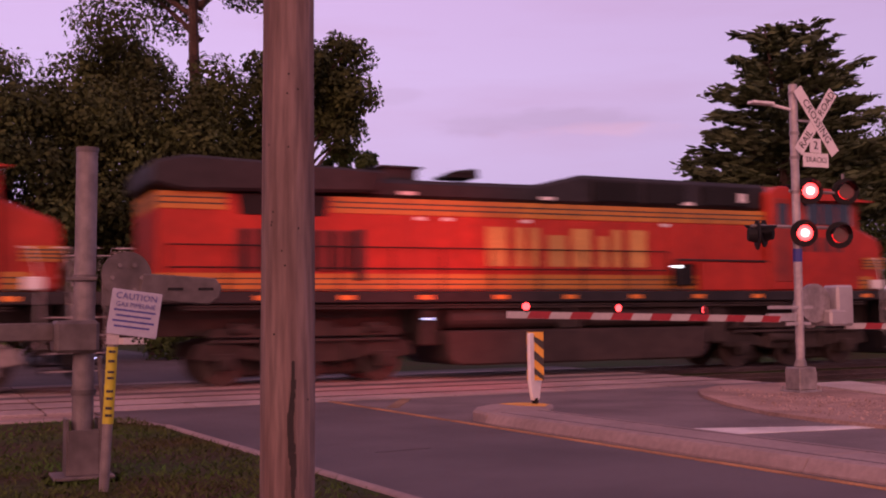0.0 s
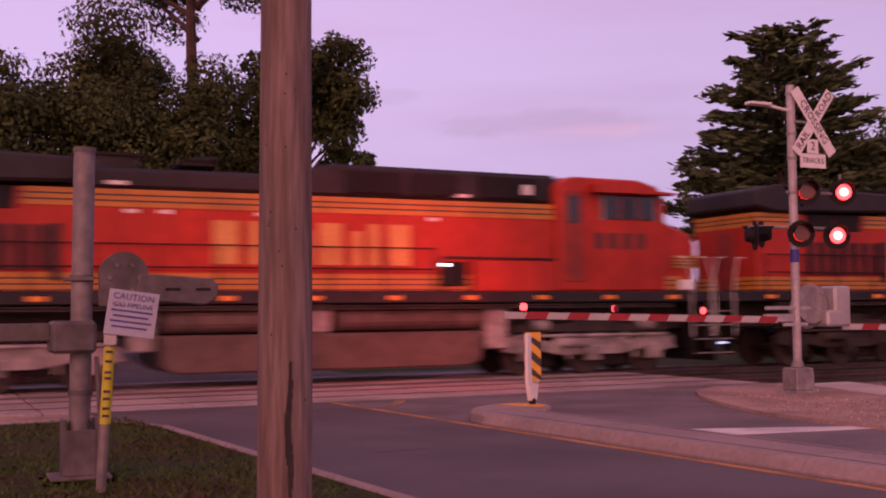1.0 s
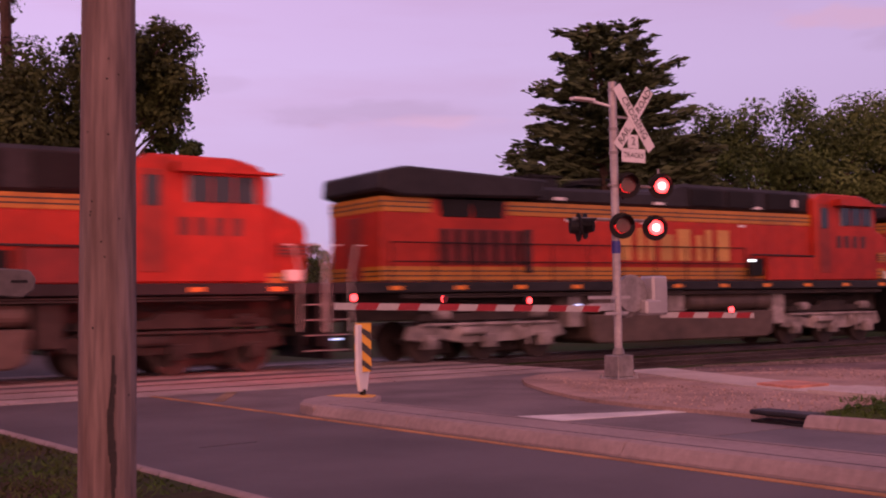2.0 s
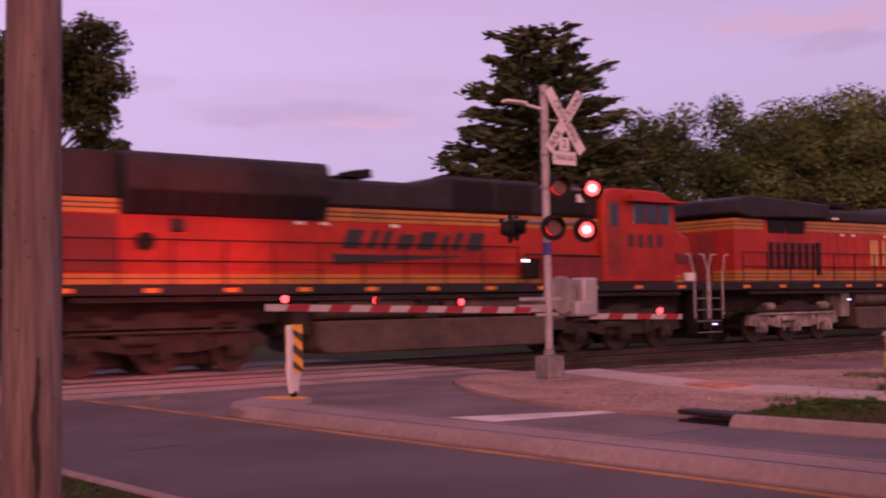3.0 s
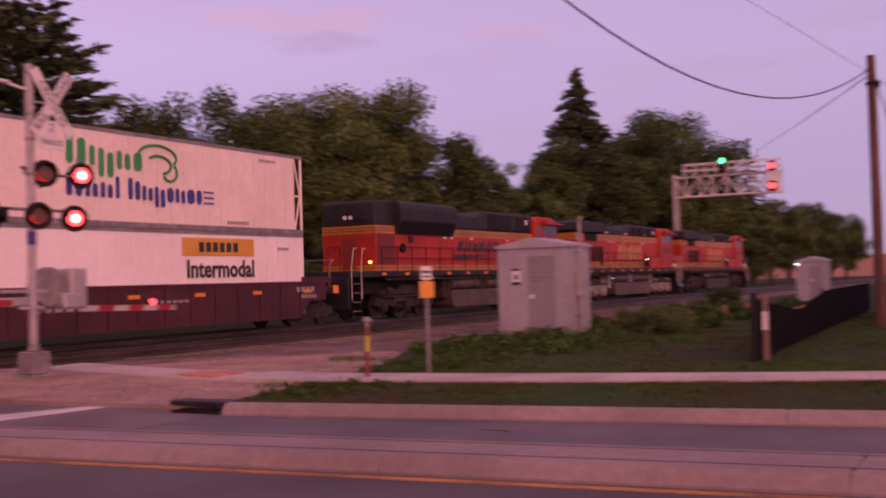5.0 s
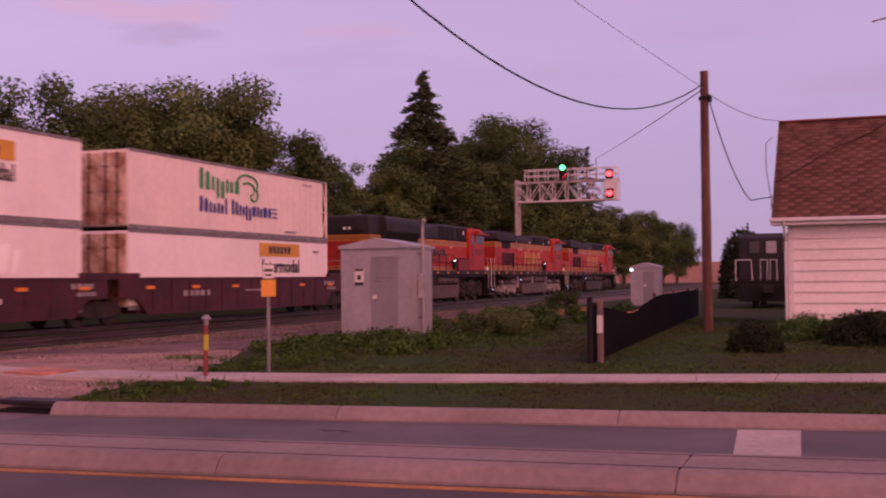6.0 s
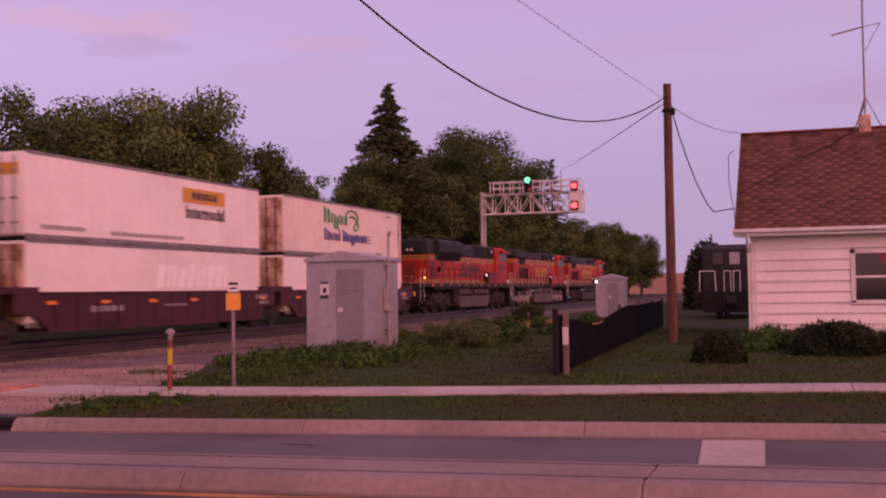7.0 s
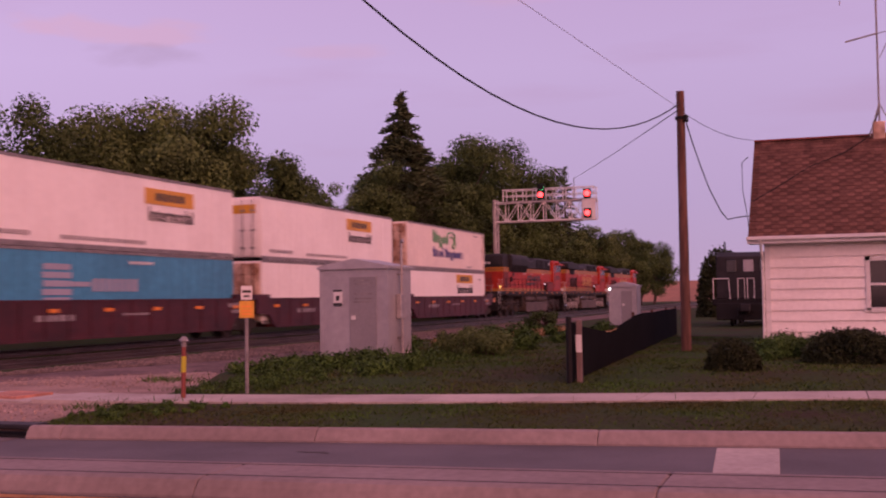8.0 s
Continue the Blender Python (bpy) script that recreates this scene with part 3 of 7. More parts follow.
def patchy(x, y, rng):
    f = np.sin(x * 1.7 + 0.6 * y) + np.sin(y * 2.3 - x) + np.sin(0.7 * x * 1.3 + 5)
    return rng.random(len(x)) < np.clip(0.55 + 0.25 * f, 0.12, 1)


def make_grass():
    blades("lawn_grass", "short patchy brownish lawn grass", M_BLADE, 45000, (-4, 3.6, 8.5, 16.6), (0.02, 0.06), 1, lambda x, y, r: patchy(x, y, r) & (x < 4.03 - K * y), lean=1.3, width=0.007)
    side = lambda x, y, r: patchy(x, y, r) & (x > 12.15 - 0.09 * y) & (x < 16.35 - 0.32 * y + 0.011 * y * y) & (y < 9.3)
    blades("verge_grass", "grass strip between kerb and sidewalk", M_BLADE, 110000, (11.4, 17.2, -6, 9.8), (0.015, 0.05), 2, side, lean=1.3, width=0.008, z=0.085)
    blades("field_grass", "rough grass between sidewalk and fence", M_BLADE, 130000, (15.2, 40, -4, 14), (0.02, 0.06), 3, lambda x, y, r: patchy(x, y, r) & (x > 17.6 - 0.32 * y + 0.011 * y * y) & (y < 9.9 + (x - 16.8) * 0.3 + 0.3 * r.normal(size=len(x))), lean=1.3, width=0.011, z=0.085)

    def near_box(x, y, r):
        d = np.hypot((x - 24.6) / 2.6, (y - 10.2) / 2.4)
        e = np.hypot((x - 27.8) / 1.6, (y - 9.1) / 1.2)
        f = np.hypot((x - 18.6) / 2.6, (y - 9.6) / 1.0)
        hit = (np.exp(-d * d) + np.exp(-e * e) + 0.32 * np.exp(-f * f))
        inside = (x > 25.95) & (x < 27.75) & (y > 10.2) & (y < 12.1)
        return (r.random(len(x)) < hit * 0.8) & ~inside & (x > 16.6) & (y < 10.3 + (x - 16.8) * 0.33)
    blades("tall_weeds", "tall green weeds round the signal cabinet", M_WEED, 30000, (16, 31, 6, 14), (0.03, 0.15), 4, near_box, lean=1.0, width=0.012, z=0.08)
    blades("tall_stalks", "single tall weed stalks by the signal cabinet", M_WEED, 1100, (16, 31, 6, 14), (0.12, 0.48), 14, near_box, lean=0.3, width=0.012, z=0.08)
    apron = lambda x, y, r: (np.sin(x * 2.1 + y) + np.sin(y * 1.7 - 2 * x) + 0.6 * r.normal(size=len(x)) > 1.25) & (x > 11.9) & (y < 9.8 + (x - 12.3) * 0.42) & (y > 8.9 + (x - 12.3) * 0.20)
    blades("apron_tufts", "sparse green tufts at the edge of the gravel", M_WEED, 16000, (11.8, 21.5, 8.8, 13.5), (0.03, 0.12), 15, apron, lean=0.9, width=0.009, z=0.05)
    blades("kerb_weeds", "weeds along the sidewalk edge", M_WEED, 3500, (13.7, 17.2, -3, 12.0), (0.04, 0.16), 6, lambda x, y, r: (np.abs(x - (16.3 - 0.30 * y + 0.009 * y * y)) < 0.22) & (r.random(len(x)) < 0.05 + 0.7 * ((y > 8) & (y < 10.2))) & (y < 10.4), lean=0.8, width=0.009, z=0.085)
    blades("straw_patch", "pale dry straw heap in the grass", M_STRAW, 5000, (33, 46, 9.4, 12.2), (0.12, 0.32), 7, lambda x, y, r: np.hypot(((x - 39.5) % 4 - 2) / 1.7, (y - 10.9) / 0.8) < 1, lean=0.8, width=0.05, z=0.08)


make_ground()
make_road()
make_kerbs()
make_sidewalk()
make_tracks()
make_grass()


# ---- the train ----
def wheelset(parent, x, r=0.51):
    """Two wheels on an axle; turns about its own axle."""
    bm = B()
    for s in (-1, 1):
        y = s * 0.7525
        rod(bm, (0, y - 0.06, 0), (0, y + 0.06, 0), r, seg=24)
        rod(bm, (0, y - s * 0.06 - 0.015, 0), (0, y - s * 0.06 + 0.015, 0), r + 0.025, seg=24)
        rod(bm, (0, y + 0.05, 0), (0, y + s * 0.11, 0), 0.14, seg=10)
        for k in range(3):
            a = 2.094 * k
            rod(bm, (0.3 * math.cos(a), y - 0.07, 0.3 * math.sin(a)), (0.3 * math.cos(a), y + 0.07, 0.3 * math.sin(a)), 0.05, seg=6)
    rod(bm, (0, -0.75, 0), (0, 0.75, 0), 0.085, seg=10)
    return part("wheelset", bm, M_WHEEL, parent, at=pose(x, 0, r + 0.02))


def loco_truck(parent, x, mat, wheels):
    """Three-axle truck: side frames, springs, journals, brake rigging."""
    tr = new("truck")
    tr.parent, tr.location = parent, (x, 0, 0)
    for s in (-1, 1):
        bm = B()
        y = s * 1.05
        prism(bm, [(-2.55, 0.62), (-2.45, 0.92), (-1.9, 1.02), (-1.2, 0.82), (-0.6, 1.02), (0.6, 1.02), (1.2, 0.82), (1.9, 1.02), (2.45, 0.92), (2.55, 0.62), (2.1, 0.55), (1.5, 0.62), (0.9, 0.50), (-0.9, 0.50), (-1.5, 0.62), (-2.1, 0.55)], y - 0.09, y + 0.09)
        part("side_frame", bm, mat, tr, bevel=0.015)
        for k in (-1.85, 0, 1.85):
            bm = B()
            box(bm, k - 0.21, y - s * 0.02, 0.36, k + 0.21, y + s * 0.19, 0.72)
            rod(bm, (k, y, 0.53), (k, y + s * 0.24, 0.53), 0.13, seg=10)
            part("journal_box", bm, mat, tr, bevel=0.02)
        for k in (-1.0, 0.95):
            bm = B()
            rod(bm, (k, y + s * 0.1, 0.55), (k, y + s * 0.1, 0.95), 0.11, seg=10)
            rod(bm, (k + 0.3, y + s * 0.14, 0.40), (k + 0.3, y + s * 0.14, 0.95), 0.045, seg=6)
            part("spring", bm, mat, tr)
        bm = B()
        rod(bm, (-2.2, y + s * 0.2, 0.98), (2.2, y + s * 0.2, 0.98), 0.04, seg=6)
        rod(bm, (-1.0, y + s * 0.2, 0.80), (-0.2, y + s * 0.2, 0.80), 0.11, seg=10)
        part("brake_rigging", bm, mat, tr)
        bm = B()
        prism(bm, [(-2.3, 1.06), (2.3, 1.06), (2.1, 1.26), (0.7, 1.26), (0.5, 1.42), (-0.5, 1.42), (-0.7, 1.26), (-2.1, 1.26)], y - 0.16, y + 0.06)
        part("upper_beam", bm, M_TRUCK_D, tr, bevel=0.02)
        for k in (-1.75, 1.35):
            bm = B()
            rod(bm, (k, y + s * 0.12, 1.24), (k + 0.45, y + s * 0.12, 1.24), 0.13, seg=12)
            rod(bm, (k + 0.45, y + s * 0.12, 1.24), (k + 0.72, y + s * 0.12, 1.20), 0.035, seg=6)
            part("brake_cylinder", bm, mat, tr)
        bm = B()
        path_rod(bm, [(-0.9 + 0.3 * k, y + s * 0.2, 1.55 - 0.1 * math.sin(1.57 * k)) for k in range(7)], 0.03, seg=5)
        part("sand_hose", bm, M_BLACK, tr)
    for k in (-1.15, 0.7, 1.3):
        bm = B()
        box(bm, k - 0.32, -0.62, 0.18, k + 0.32, 0.62, 0.82)
        part("traction_motor", bm, M_TRUCK_D, tr, bevel=0.06)
    for k in (-1.85, 0, 1.85):
        wheels.append(wheelset(tr, k))
    return tr


def handrail(parent, x0, x1, y, z0, h, step, mat):
    bm = B()
    n = max(1, round((x1 - x0) / step))
    for k in range(n + 1):
        x = x0 + (x1 - x0) * k / n
        rod(bm, (x, y, z0), (x, y, z0 + h), 0.018, seg=6)
    for z in (h, h * 0.52):
        rod(bm, (x0, y, z0 + z), (x1, y, z0 + z), 0.016, seg=6)
    part("handrail", bm, mat, parent)


def loco_steps(parent, x, d):
    """Corner step well with white grab rails; d is the way out of the hood."""
    for s in (-1, 1):
        bm = B()
        for k in range(4):
            z = 0.45 + 0.36 * k
            box(bm, x - 0.28, s * 1.18, z, x + 0.28, s * 1.52, z + 0.04)
        box(bm, x - 0.32, s * 1.15, 0.4, x - 0.28, s * 1.52, 1.9)
        box(bm, x + 0.28, s * 1.15, 0.4, x + 0.32, s * 1.52, 1.9)
        part("steps", bm, M_BLACK, parent)
        bm = B()
        path_rod(bm, [(x + d * 0.35, s * 1.53, 0.9), (x + d * 0.35, s * 1.53, 2.2), (x + d * 0.12, s * 1.5, 2.95), (x - d * 0.1, s * 1.5, 2.95)], 0.013)
        path_rod(bm, [(x - d * 0.38, s * 1.53, 0.9), (x - d * 0.38, s * 1.53, 2.3), (x - d * 0.55, s * 1.5, 2.95), (x - d * 0.75, s * 1.5, 2.95)], 0.013)
        part("grab_rail", bm, M_WHITE, parent, "white painted grab rail")
        for k in range(4):
            z = 0.45 + 0.36 * k
            bm = B()
            box(bm, x - 0.27, s * 1.52, z, x + 0.27, s * 1.535, z + 0.03)
            part("step_edge", bm, M_GALVD, parent)


def coupler(parent, x, d, mat=M_TRUCK_D):
    bm = B()
    box(bm, x, -0.12, 0.78, x + d * 0.45, 0.12, 1.0)
    box(bm, x + d * 0.35, -0.2, 0.72, x + d * 0.6, 0.2, 1.06)
    part("coupler", bm, mat, parent, bevel=0.03)
    bm = B()
    path_rod(bm, [(x, 0.35, 0.9), (x + d * 0.2, 0.36, 0.6), (x + d * 0.45, 0.3, 0.5), (x + d * 0.6, 0.25, 0.62)], 0.03)
    part("air_hose", bm, M_BLACK, parent)


def sign_strokes(parent, name, mat, x0, x1, z0, z1, y, n, slant=0.12, label=""):
    """A painted emblem as plain shapes: a broad and a narrow leaning block by turns, each one part."""
    w = (x1 - x0) / n
    for k in range(n):
        a, h = x0 + w * k, z1 - z0
        d = slant * h
        broad, thin = (0.46, 0.20) if k % 2 == 0 else (0.22, 0.44)
        for p, q, f in ((0.0, broad, 1.0), (0.86 - thin, thin, 0.82 if k % 3 else 1.0)):
            bm = B()
            xa, xb = a + w * p, a + w * (p + q)
            prism(bm, [(xa, z0), (xb, z0), (xb + d * f, z0 + h * f), (xa + d * f, z0 + h * f)], y - 0.006, y)
            part(name, bm, mat, parent, label if k == 0 else "")


def end_chain(parent, x, d, z):
    bm = B()
    pts = [(x, -0.9 + 0.18 * k, z - 0.16 * math.sin(math.pi * k / 10)) for k in range(11)]
    path_rod(bm, pts, 0.014, seg=5)
    part("safety_chain", bm, M_GREYBLK, parent)


def locomotive(style, label, lead_unit=False):
    """Six-axle hood unit. x = 0 near the cab's front, the hood runs back to -19; y = 0 on the track's centre."""
    new_look = style == "swoosh"
    rear = -19.15 if new_look else -19.1
    tail = -21.5 if new_look else -20.9
    lo = thing("locomotive", pose(0, FAR_TRACK, 0), label, "locomotive", "locomotives of the train")
    wheels = []
    silver = M_TRUCK_D if new_look or lead_unit else M_TRUCK_S
    # frame and walkway
    bm = B()
    box(bm, tail, -1.5, 1.80, 1.9, 1.5, 2.06)
    part("underframe", bm, M_GREYBLK, lo, bevel=0.02)
    bm = B()
    box(bm, tail + 0.4, -0.5, 1.1, 1.5, 0.5, 1.8)
    part("centre_sill", bm, M_TRUCK_D, lo, bevel=0.02)
    n = 11
    for k in range(n):
        x = rear + 0.3 + (abs(rear) + 0.2) * k / (n - 1)
        bm = B()
        box(bm, x - 0.17, -1.512, 1.87, x + 0.17, -1.50, 1.97)
        part("sill_reflector", bm, M_ORREF, lo)
    # long hood; the gold bands run round its rear end
    z0, z1 = (3.62, 3.95) if new_look else (3.83, 4.20)
    bm = B()
    prism(bm, [(rear, 2.06), (-2.8, 2.06), (-2.8, z1), (rear, z1)], -1.30, 1.30)
    part("hood", bm, M_ORANGE, lo, bevel=0.03)
    d0, dn = (-12.2, 17) if new_look else (-13.9, 20)
    for k in range(dn):
        x = d0 + 0.555 * k
        bm = B()
        box(bm, x, -1.318, 2.52, x + 0.52, -1.30, z0 - 0.05)
        part("hood_door", bm, M_ORANGE, lo, bevel=0.008)
        if k % 2:
            bm = B()
            box(bm, x + 0.44, -1.332, 2.95, x + 0.48, -1.316, 3.1)
            part("door_latch", bm, M_ORANGE_D, lo)
    spans = ((rear - 0.008, -17.6), (-12.4, -2.75)) if new_look else ((rear - 0.008, -17.62), (-15.22, -2.75))
    for a, b in spans:
        bm = B()
        box(bm, a, -1.322, z0, b, 1.322, z1)
        part("upper_stripe", bm, M_GOLD, lo, bevel=0.004)
        for f in (0.29, 0.62):
            zz = z0 + (z1 - z0) * f
            bm = B()
            box(bm, a - 0.006, -1.328, zz, b + 0.004, 1.328, zz + 0.034)
            part("stripe_line", bm, M_BLACK_L, lo)
    zl = (2.06, 2.29) if new_look else (2.08, 2.46)
    bm = B()
    box(bm, rear - 0.008, -1.325, zl[0], 0.9, 1.325, zl[1])
    part("lower_stripe", bm, M_GOLD, lo)
    for f in ((0.5,) if new_look else (0.02, 0.34, 0.66)):
        zz = zl[0] + (zl[1] - zl[0]) * f
        bm = B()
        box(bm, rear - 0.014, -1.331, zz, 0.92, 1.331, zz + 0.03)
        part("stripe_line", bm, M_BLACK_L, lo)
    # rear end: door, headlights, number boards
    bm = B()
    box(bm, rear - 0.03, -0.36, 2.12, rear, 0.36, z0 - 0.1)
    part("end_door", bm, M_ORANGE_D, lo, bevel=0.012)
    for s in (-0.14, 0.14):
        bm = B()
        rod(bm, (rear - 0.07, s, z1 + 0.35), (rear, s, z1 + 0.35), 0.085, seg=12)
        part("headlight", bm, M_WHITE, lo)
    for s in (-1, 1):
        bm = B()
        box(bm, rear - 0.05, s * 0.4, z1 + 0.2, rear, s * 0.95, z1 + 0.5)
        part("number_board", bm, M_WHITE if lead_unit else M_GREYBLK, lo, bevel=0.01)
    # black roof
    if new_look:
        bm = B()
        prism(bm, [(rear, z1), (-17.4, z1), (-17.4, 5.0), (rear + 0.12, 5.0), (rear, 4.9)], -1.28, 1.28)
        part("rear_cowl", bm, M_GREYBLK, lo, bevel=0.05)
        bm = B()
        prism(bm, [(-17.6, z1), (-2.7, z1), (-2.7, 4.95), (-8.5, 4.96), (-9.5, 4.70), (-17.6, 4.70)], -1.26, 1.26)
        part("roof", bm, M_GREYBLK, lo, bevel=0.10)
        for s in (-1, 1):
            bm = B()
            prof = [(s * 1.10, 3.62), (s * 1.40, 3.62), (s * 1.62, 4.20), (s * 1.62, 4.72), (s * 1.56, 4.92), (s * 1.40, 5.02), (s * 0.6, 5.04), (s * 0.6, 4.6)]
            a = [bm.verts.new((-17.55, p, q)) for p, q in prof]
            b = [bm.verts.new((-12.36, p, q)) for p, q in prof]
            bm.faces.new(a)
            bm.faces.new(b)
            for i in range(len(prof)):
                bm.faces.new((a[i - 1], b[i - 1], b[i], a[i]))
            bmesh.ops.recalc_face_normals(bm, faces=bm.faces)
            wing = part("radiator_wing", bm, M_GREYBLK, lo, "flared black radiator housing", bevel=0.03)
            for k in range(10):
                bm = B()
                x = -17.4 + 0.5 * k
                v = [(s * 1.425, 3.68), (s * 1.60, 4.14), (s * 1.615, 4.14), (s * 1.44, 3.66)]
                a = [bm.verts.new((x, p, q)) for p, q in v]
                b = [bm.verts.new((x + 0.44, p, q)) for p, q in v]
                bm.faces.new(a)
                bm.faces.new(b)
                for i in range(4):
                    bm.faces.new((a[i - 1], b[i - 1], b[i], a[i]))
                bmesh.ops.recalc_face_normals(bm, faces=bm.faces)
                part("radiator_screen", bm, M_BLACK, wing)
        for x in (-16.6, -15.1, -13.6):
            bm = B()
            rod(bm, (x, 0, 4.9), (x, 0, 5.10), 0.62, 0.58, seg=20)
            part("cooling_fan", bm, M_BLACK, lo)
        bm = B()
        box(bm, rear + 0.12, -1.325, 2.34, -17.6, -1.295, 3.58)
        part("equipment_door", bm, M_ORANGE_S, lo, "side panel with recess shade in its dark red", bevel=0.012)
        bm = B()
        rod(bm, (-17.0, -1.42, 3.02), (-17.0, -1.29, 3.02), 0.20, seg=16)
        part("air_filter", bm, M_BLACK, lo)
        bm = B()
        box(bm, -16.4, -1.35, 3.25, -16.05, -1.29, 3.55)
        part("small_box", bm, M_GREYBLK, lo, bevel=0.02)
        for x in (-14.9, -13.5):
            bm = B()
            box(bm, x, -1.318, 2.4, x + 1.1, -1.30, 3.5)
            part("hood_door", bm, M_ORANGE, lo, bevel=0.01)
    else:
        bm = B()
        prism(bm, [(-14.5, z1), (-2.7, z1), (-2.7, 4.94), (-8.6, 4.98), (-9.9, 4.68), (-14.5, 4.66)], -1.22, 1.22)
        part("roof", bm, M_GREYBLK, lo, bevel=0.10)
        bm = B()
        prism(bm, [(rear - 0.15, 4.34), (rear + 0.5, 4.20), (-14.2, 4.30), (-14.0, 4.80), (rear + 0.6, 4.97), (rear - 0.1, 4.82)], -1.55, 1.55)
        part("radiator_wing", bm, M_GREYBLK, lo, "overhanging black radiator housing", bevel=0.06)
        for a, b in ((-17.32, -16.42), (-16.30, -15.36)):
            bm = B()
            prism(bm, [(a, 3.74), (b, 3.74), (b + 0.06, 4.2), (a - 0.06, 4.2)], -1.335, -1.29)
            part("grille", bm, M_BLACK, lo, "black air intake under the radiators", bevel=0.01)
        bm = B()
        box(bm, -17.42, -1.322, 2.5, -14.62, -1.295, 3.44)
        panel = part("louvre_panel", bm, M_ORANGE_S, lo, "louvred panel with shade in its dark red", bevel=0.01)
        for k in range(7):
            x = -17.3 + 0.40 * k
            bm = B()
            box(bm, x, -1.345, 2.52, x + 0.14, -1.315, 3.40)
            part("louvre", bm, M_BLACK, panel)
        bm = B()
        box(bm, -14.66, -1.40, 2.3, -14.46, -1.30, 3.46)
        part("drain_column", bm, M_GREYBLK, lo, bevel=0.015)
        bm = B()
        box(bm, -13.7, -0.45, 4.62, -12.75, 0.45, 5.06)
        part("exhaust", bm, M_GREYBLK, lo, bevel=0.03)
        bm = B()
        box(bm, -13.8, -0.52, 5.02, -12.65, 0.52, 5.08)
        part("exhaust_flange", bm, M_BLACK, lo)
        for x in (-13.55, -9.8, -5.6):
            bm = B()
            box(bm, x, -1.27, z1 + 0.10, x + 0.4, -1.20, z1 + 0.18)
            part("white_placard", bm, M_WHITE, lo)
    # horn on a stand, roof grilles, placards
    xx = -11.5 if not new_look else -10.75
    bm = B()
    rod(bm, (xx, 0, 4.6), (xx, 0, 4.92), 0.06, seg=8)
    box(bm, xx - 0.42, -0.4, 4.88, xx + 0.42, 0.4, 4.95)
    for s in (-0.28, 0.0, 0.28):
        rod(bm, (xx - 0.2, s, 5.0), (xx + 0.42, s, 5.02), 0.05, 0.11, seg=8)
    part("air_horn", bm, M_BLACK, lo)
    for a, b in ((-8.3, -6.9), (-6.7, -5.5), (-4.9, -3.4)):
        bm = B()
        box(bm, a, -1.29, z1 + 0.12, b, -1.2, 4.82)
        part("roof_grille", bm, M_BLACK, lo, bevel=0.01)
    for k in (-13.2, -12.5, -10.4, -6.3):
        bm = B()
        box(bm, k, -1.34, z0 - 0.12, k + 0.26, -1.31, z0 - 0.04)
        part("white_placard", bm, M_WHITE, lo)
    bm = B()
    box(bm, -3.75, -1.30, 4.42, -3.5, -1.275, 4.66)
    part("number_board", bm, M_WHITE, lo)
    # cab
    bm = B()
    prism(bm, [(-2.9, 2.06), (0.30, 2.06), (0.30, 4.40), (0.10, 4.72), (-0.5, 4.88), (-2.5, 4.90), (-2.9, 4.70)], -1.5, 1.5)
    cab = part("cab", bm, M_ORANGE, lo, bevel=0.05)
    bm = B()
    box(bm, -1.62, -1.525, 3.86, -0.02, -1.49, 4.46)
    part("cab_window", bm, M_GLASS_D, cab, "dark cab side window", bevel=0.02)
    bm = B()
    box(bm, -2.72, -1.52, 2.3, -2.18, -1.49, 4.56)
    door = part("cab_door", bm, M_ORANGE_D, cab, "cab door", bevel=0.02)
    bm = B()
    box(bm, -2.62, -1.53, 3.75, -2.28, -1.515, 4.42)
    part("door_window", bm, M_GLASS_D, door, bevel=0.03)
    for x in (-1.62, -1.1, -0.55, -0.04):
        bm = B()
        box(bm, x - 0.028, -1.54, 3.84, x + 0.028, -1.50, 4.48)
        part("window_post", bm, M_GALVD if x in (-1.62, -0.04) else M_ORANGE_D, cab)
    bm = B()
    prism(bm, [(-2.0, 4.50), (0.42, 4.50), (0.46, 4.54), (-2.0, 4.70)], -1.84, -1.46)
    part("sun_visor", bm, M_ORANGE, cab)
    for s in (-1, 1):
        bm = B()
        box(bm, 0.29, s * 0.2, 3.92, 0.325, s * 1.35, 4.36)
        part("windscreen", bm, M_GLASS_D, cab, bevel=0.02)
    bm = B()
    box(bm, -2.3, -0.6, 4.86, -0.9, 0.6, 4.98)
    part("air_conditioner", bm, M_ORANGE_D, cab, bevel=0.04)
    # nose
    w = 1.05 if new_look else 1.15
    bm = B()
    prism(bm, [(0.28, 2.06), (1.45, 2.06), (1.52, 3.30), (1.42, 3.52), (0.28, 3.98)], -w, w)
    part("nose", bm, M_ORANGE, lo, bevel=0.08)
    bm = B()
    box(bm, 0.75, -w - 0.05, 2.68, 1.53, w + 0.05, 3.0)
    part("nose_stripe", bm, M_GOLD if not new_look else M_ORANGE_D, lo)
    for zz in (2.74, 2.82, 2.90):
        bm = B()
        box(bm, 0.74, -w - 0.056, zz, 1.54, w + 0.056, zz + 0.03)
        part("stripe_line", bm, M_BLACK_L, lo)
    for s in (-0.16, 0.16):
        bm = B()
        rod(bm, (0.2, s, 4.58), (0.36, s, 4.58), 0.09, seg=12)
        part("headlight", bm, M_WHITE, lo)
    # road number as four plain bars under the window
    for k in range(4):
        x = -1.85 + 0.42 * k
        bm = B()
        box(bm, x, -1.512, 3.12, x + 0.24, -1.498, 3.52)
        part("number_bar", bm, M_BLACK_F, lo)
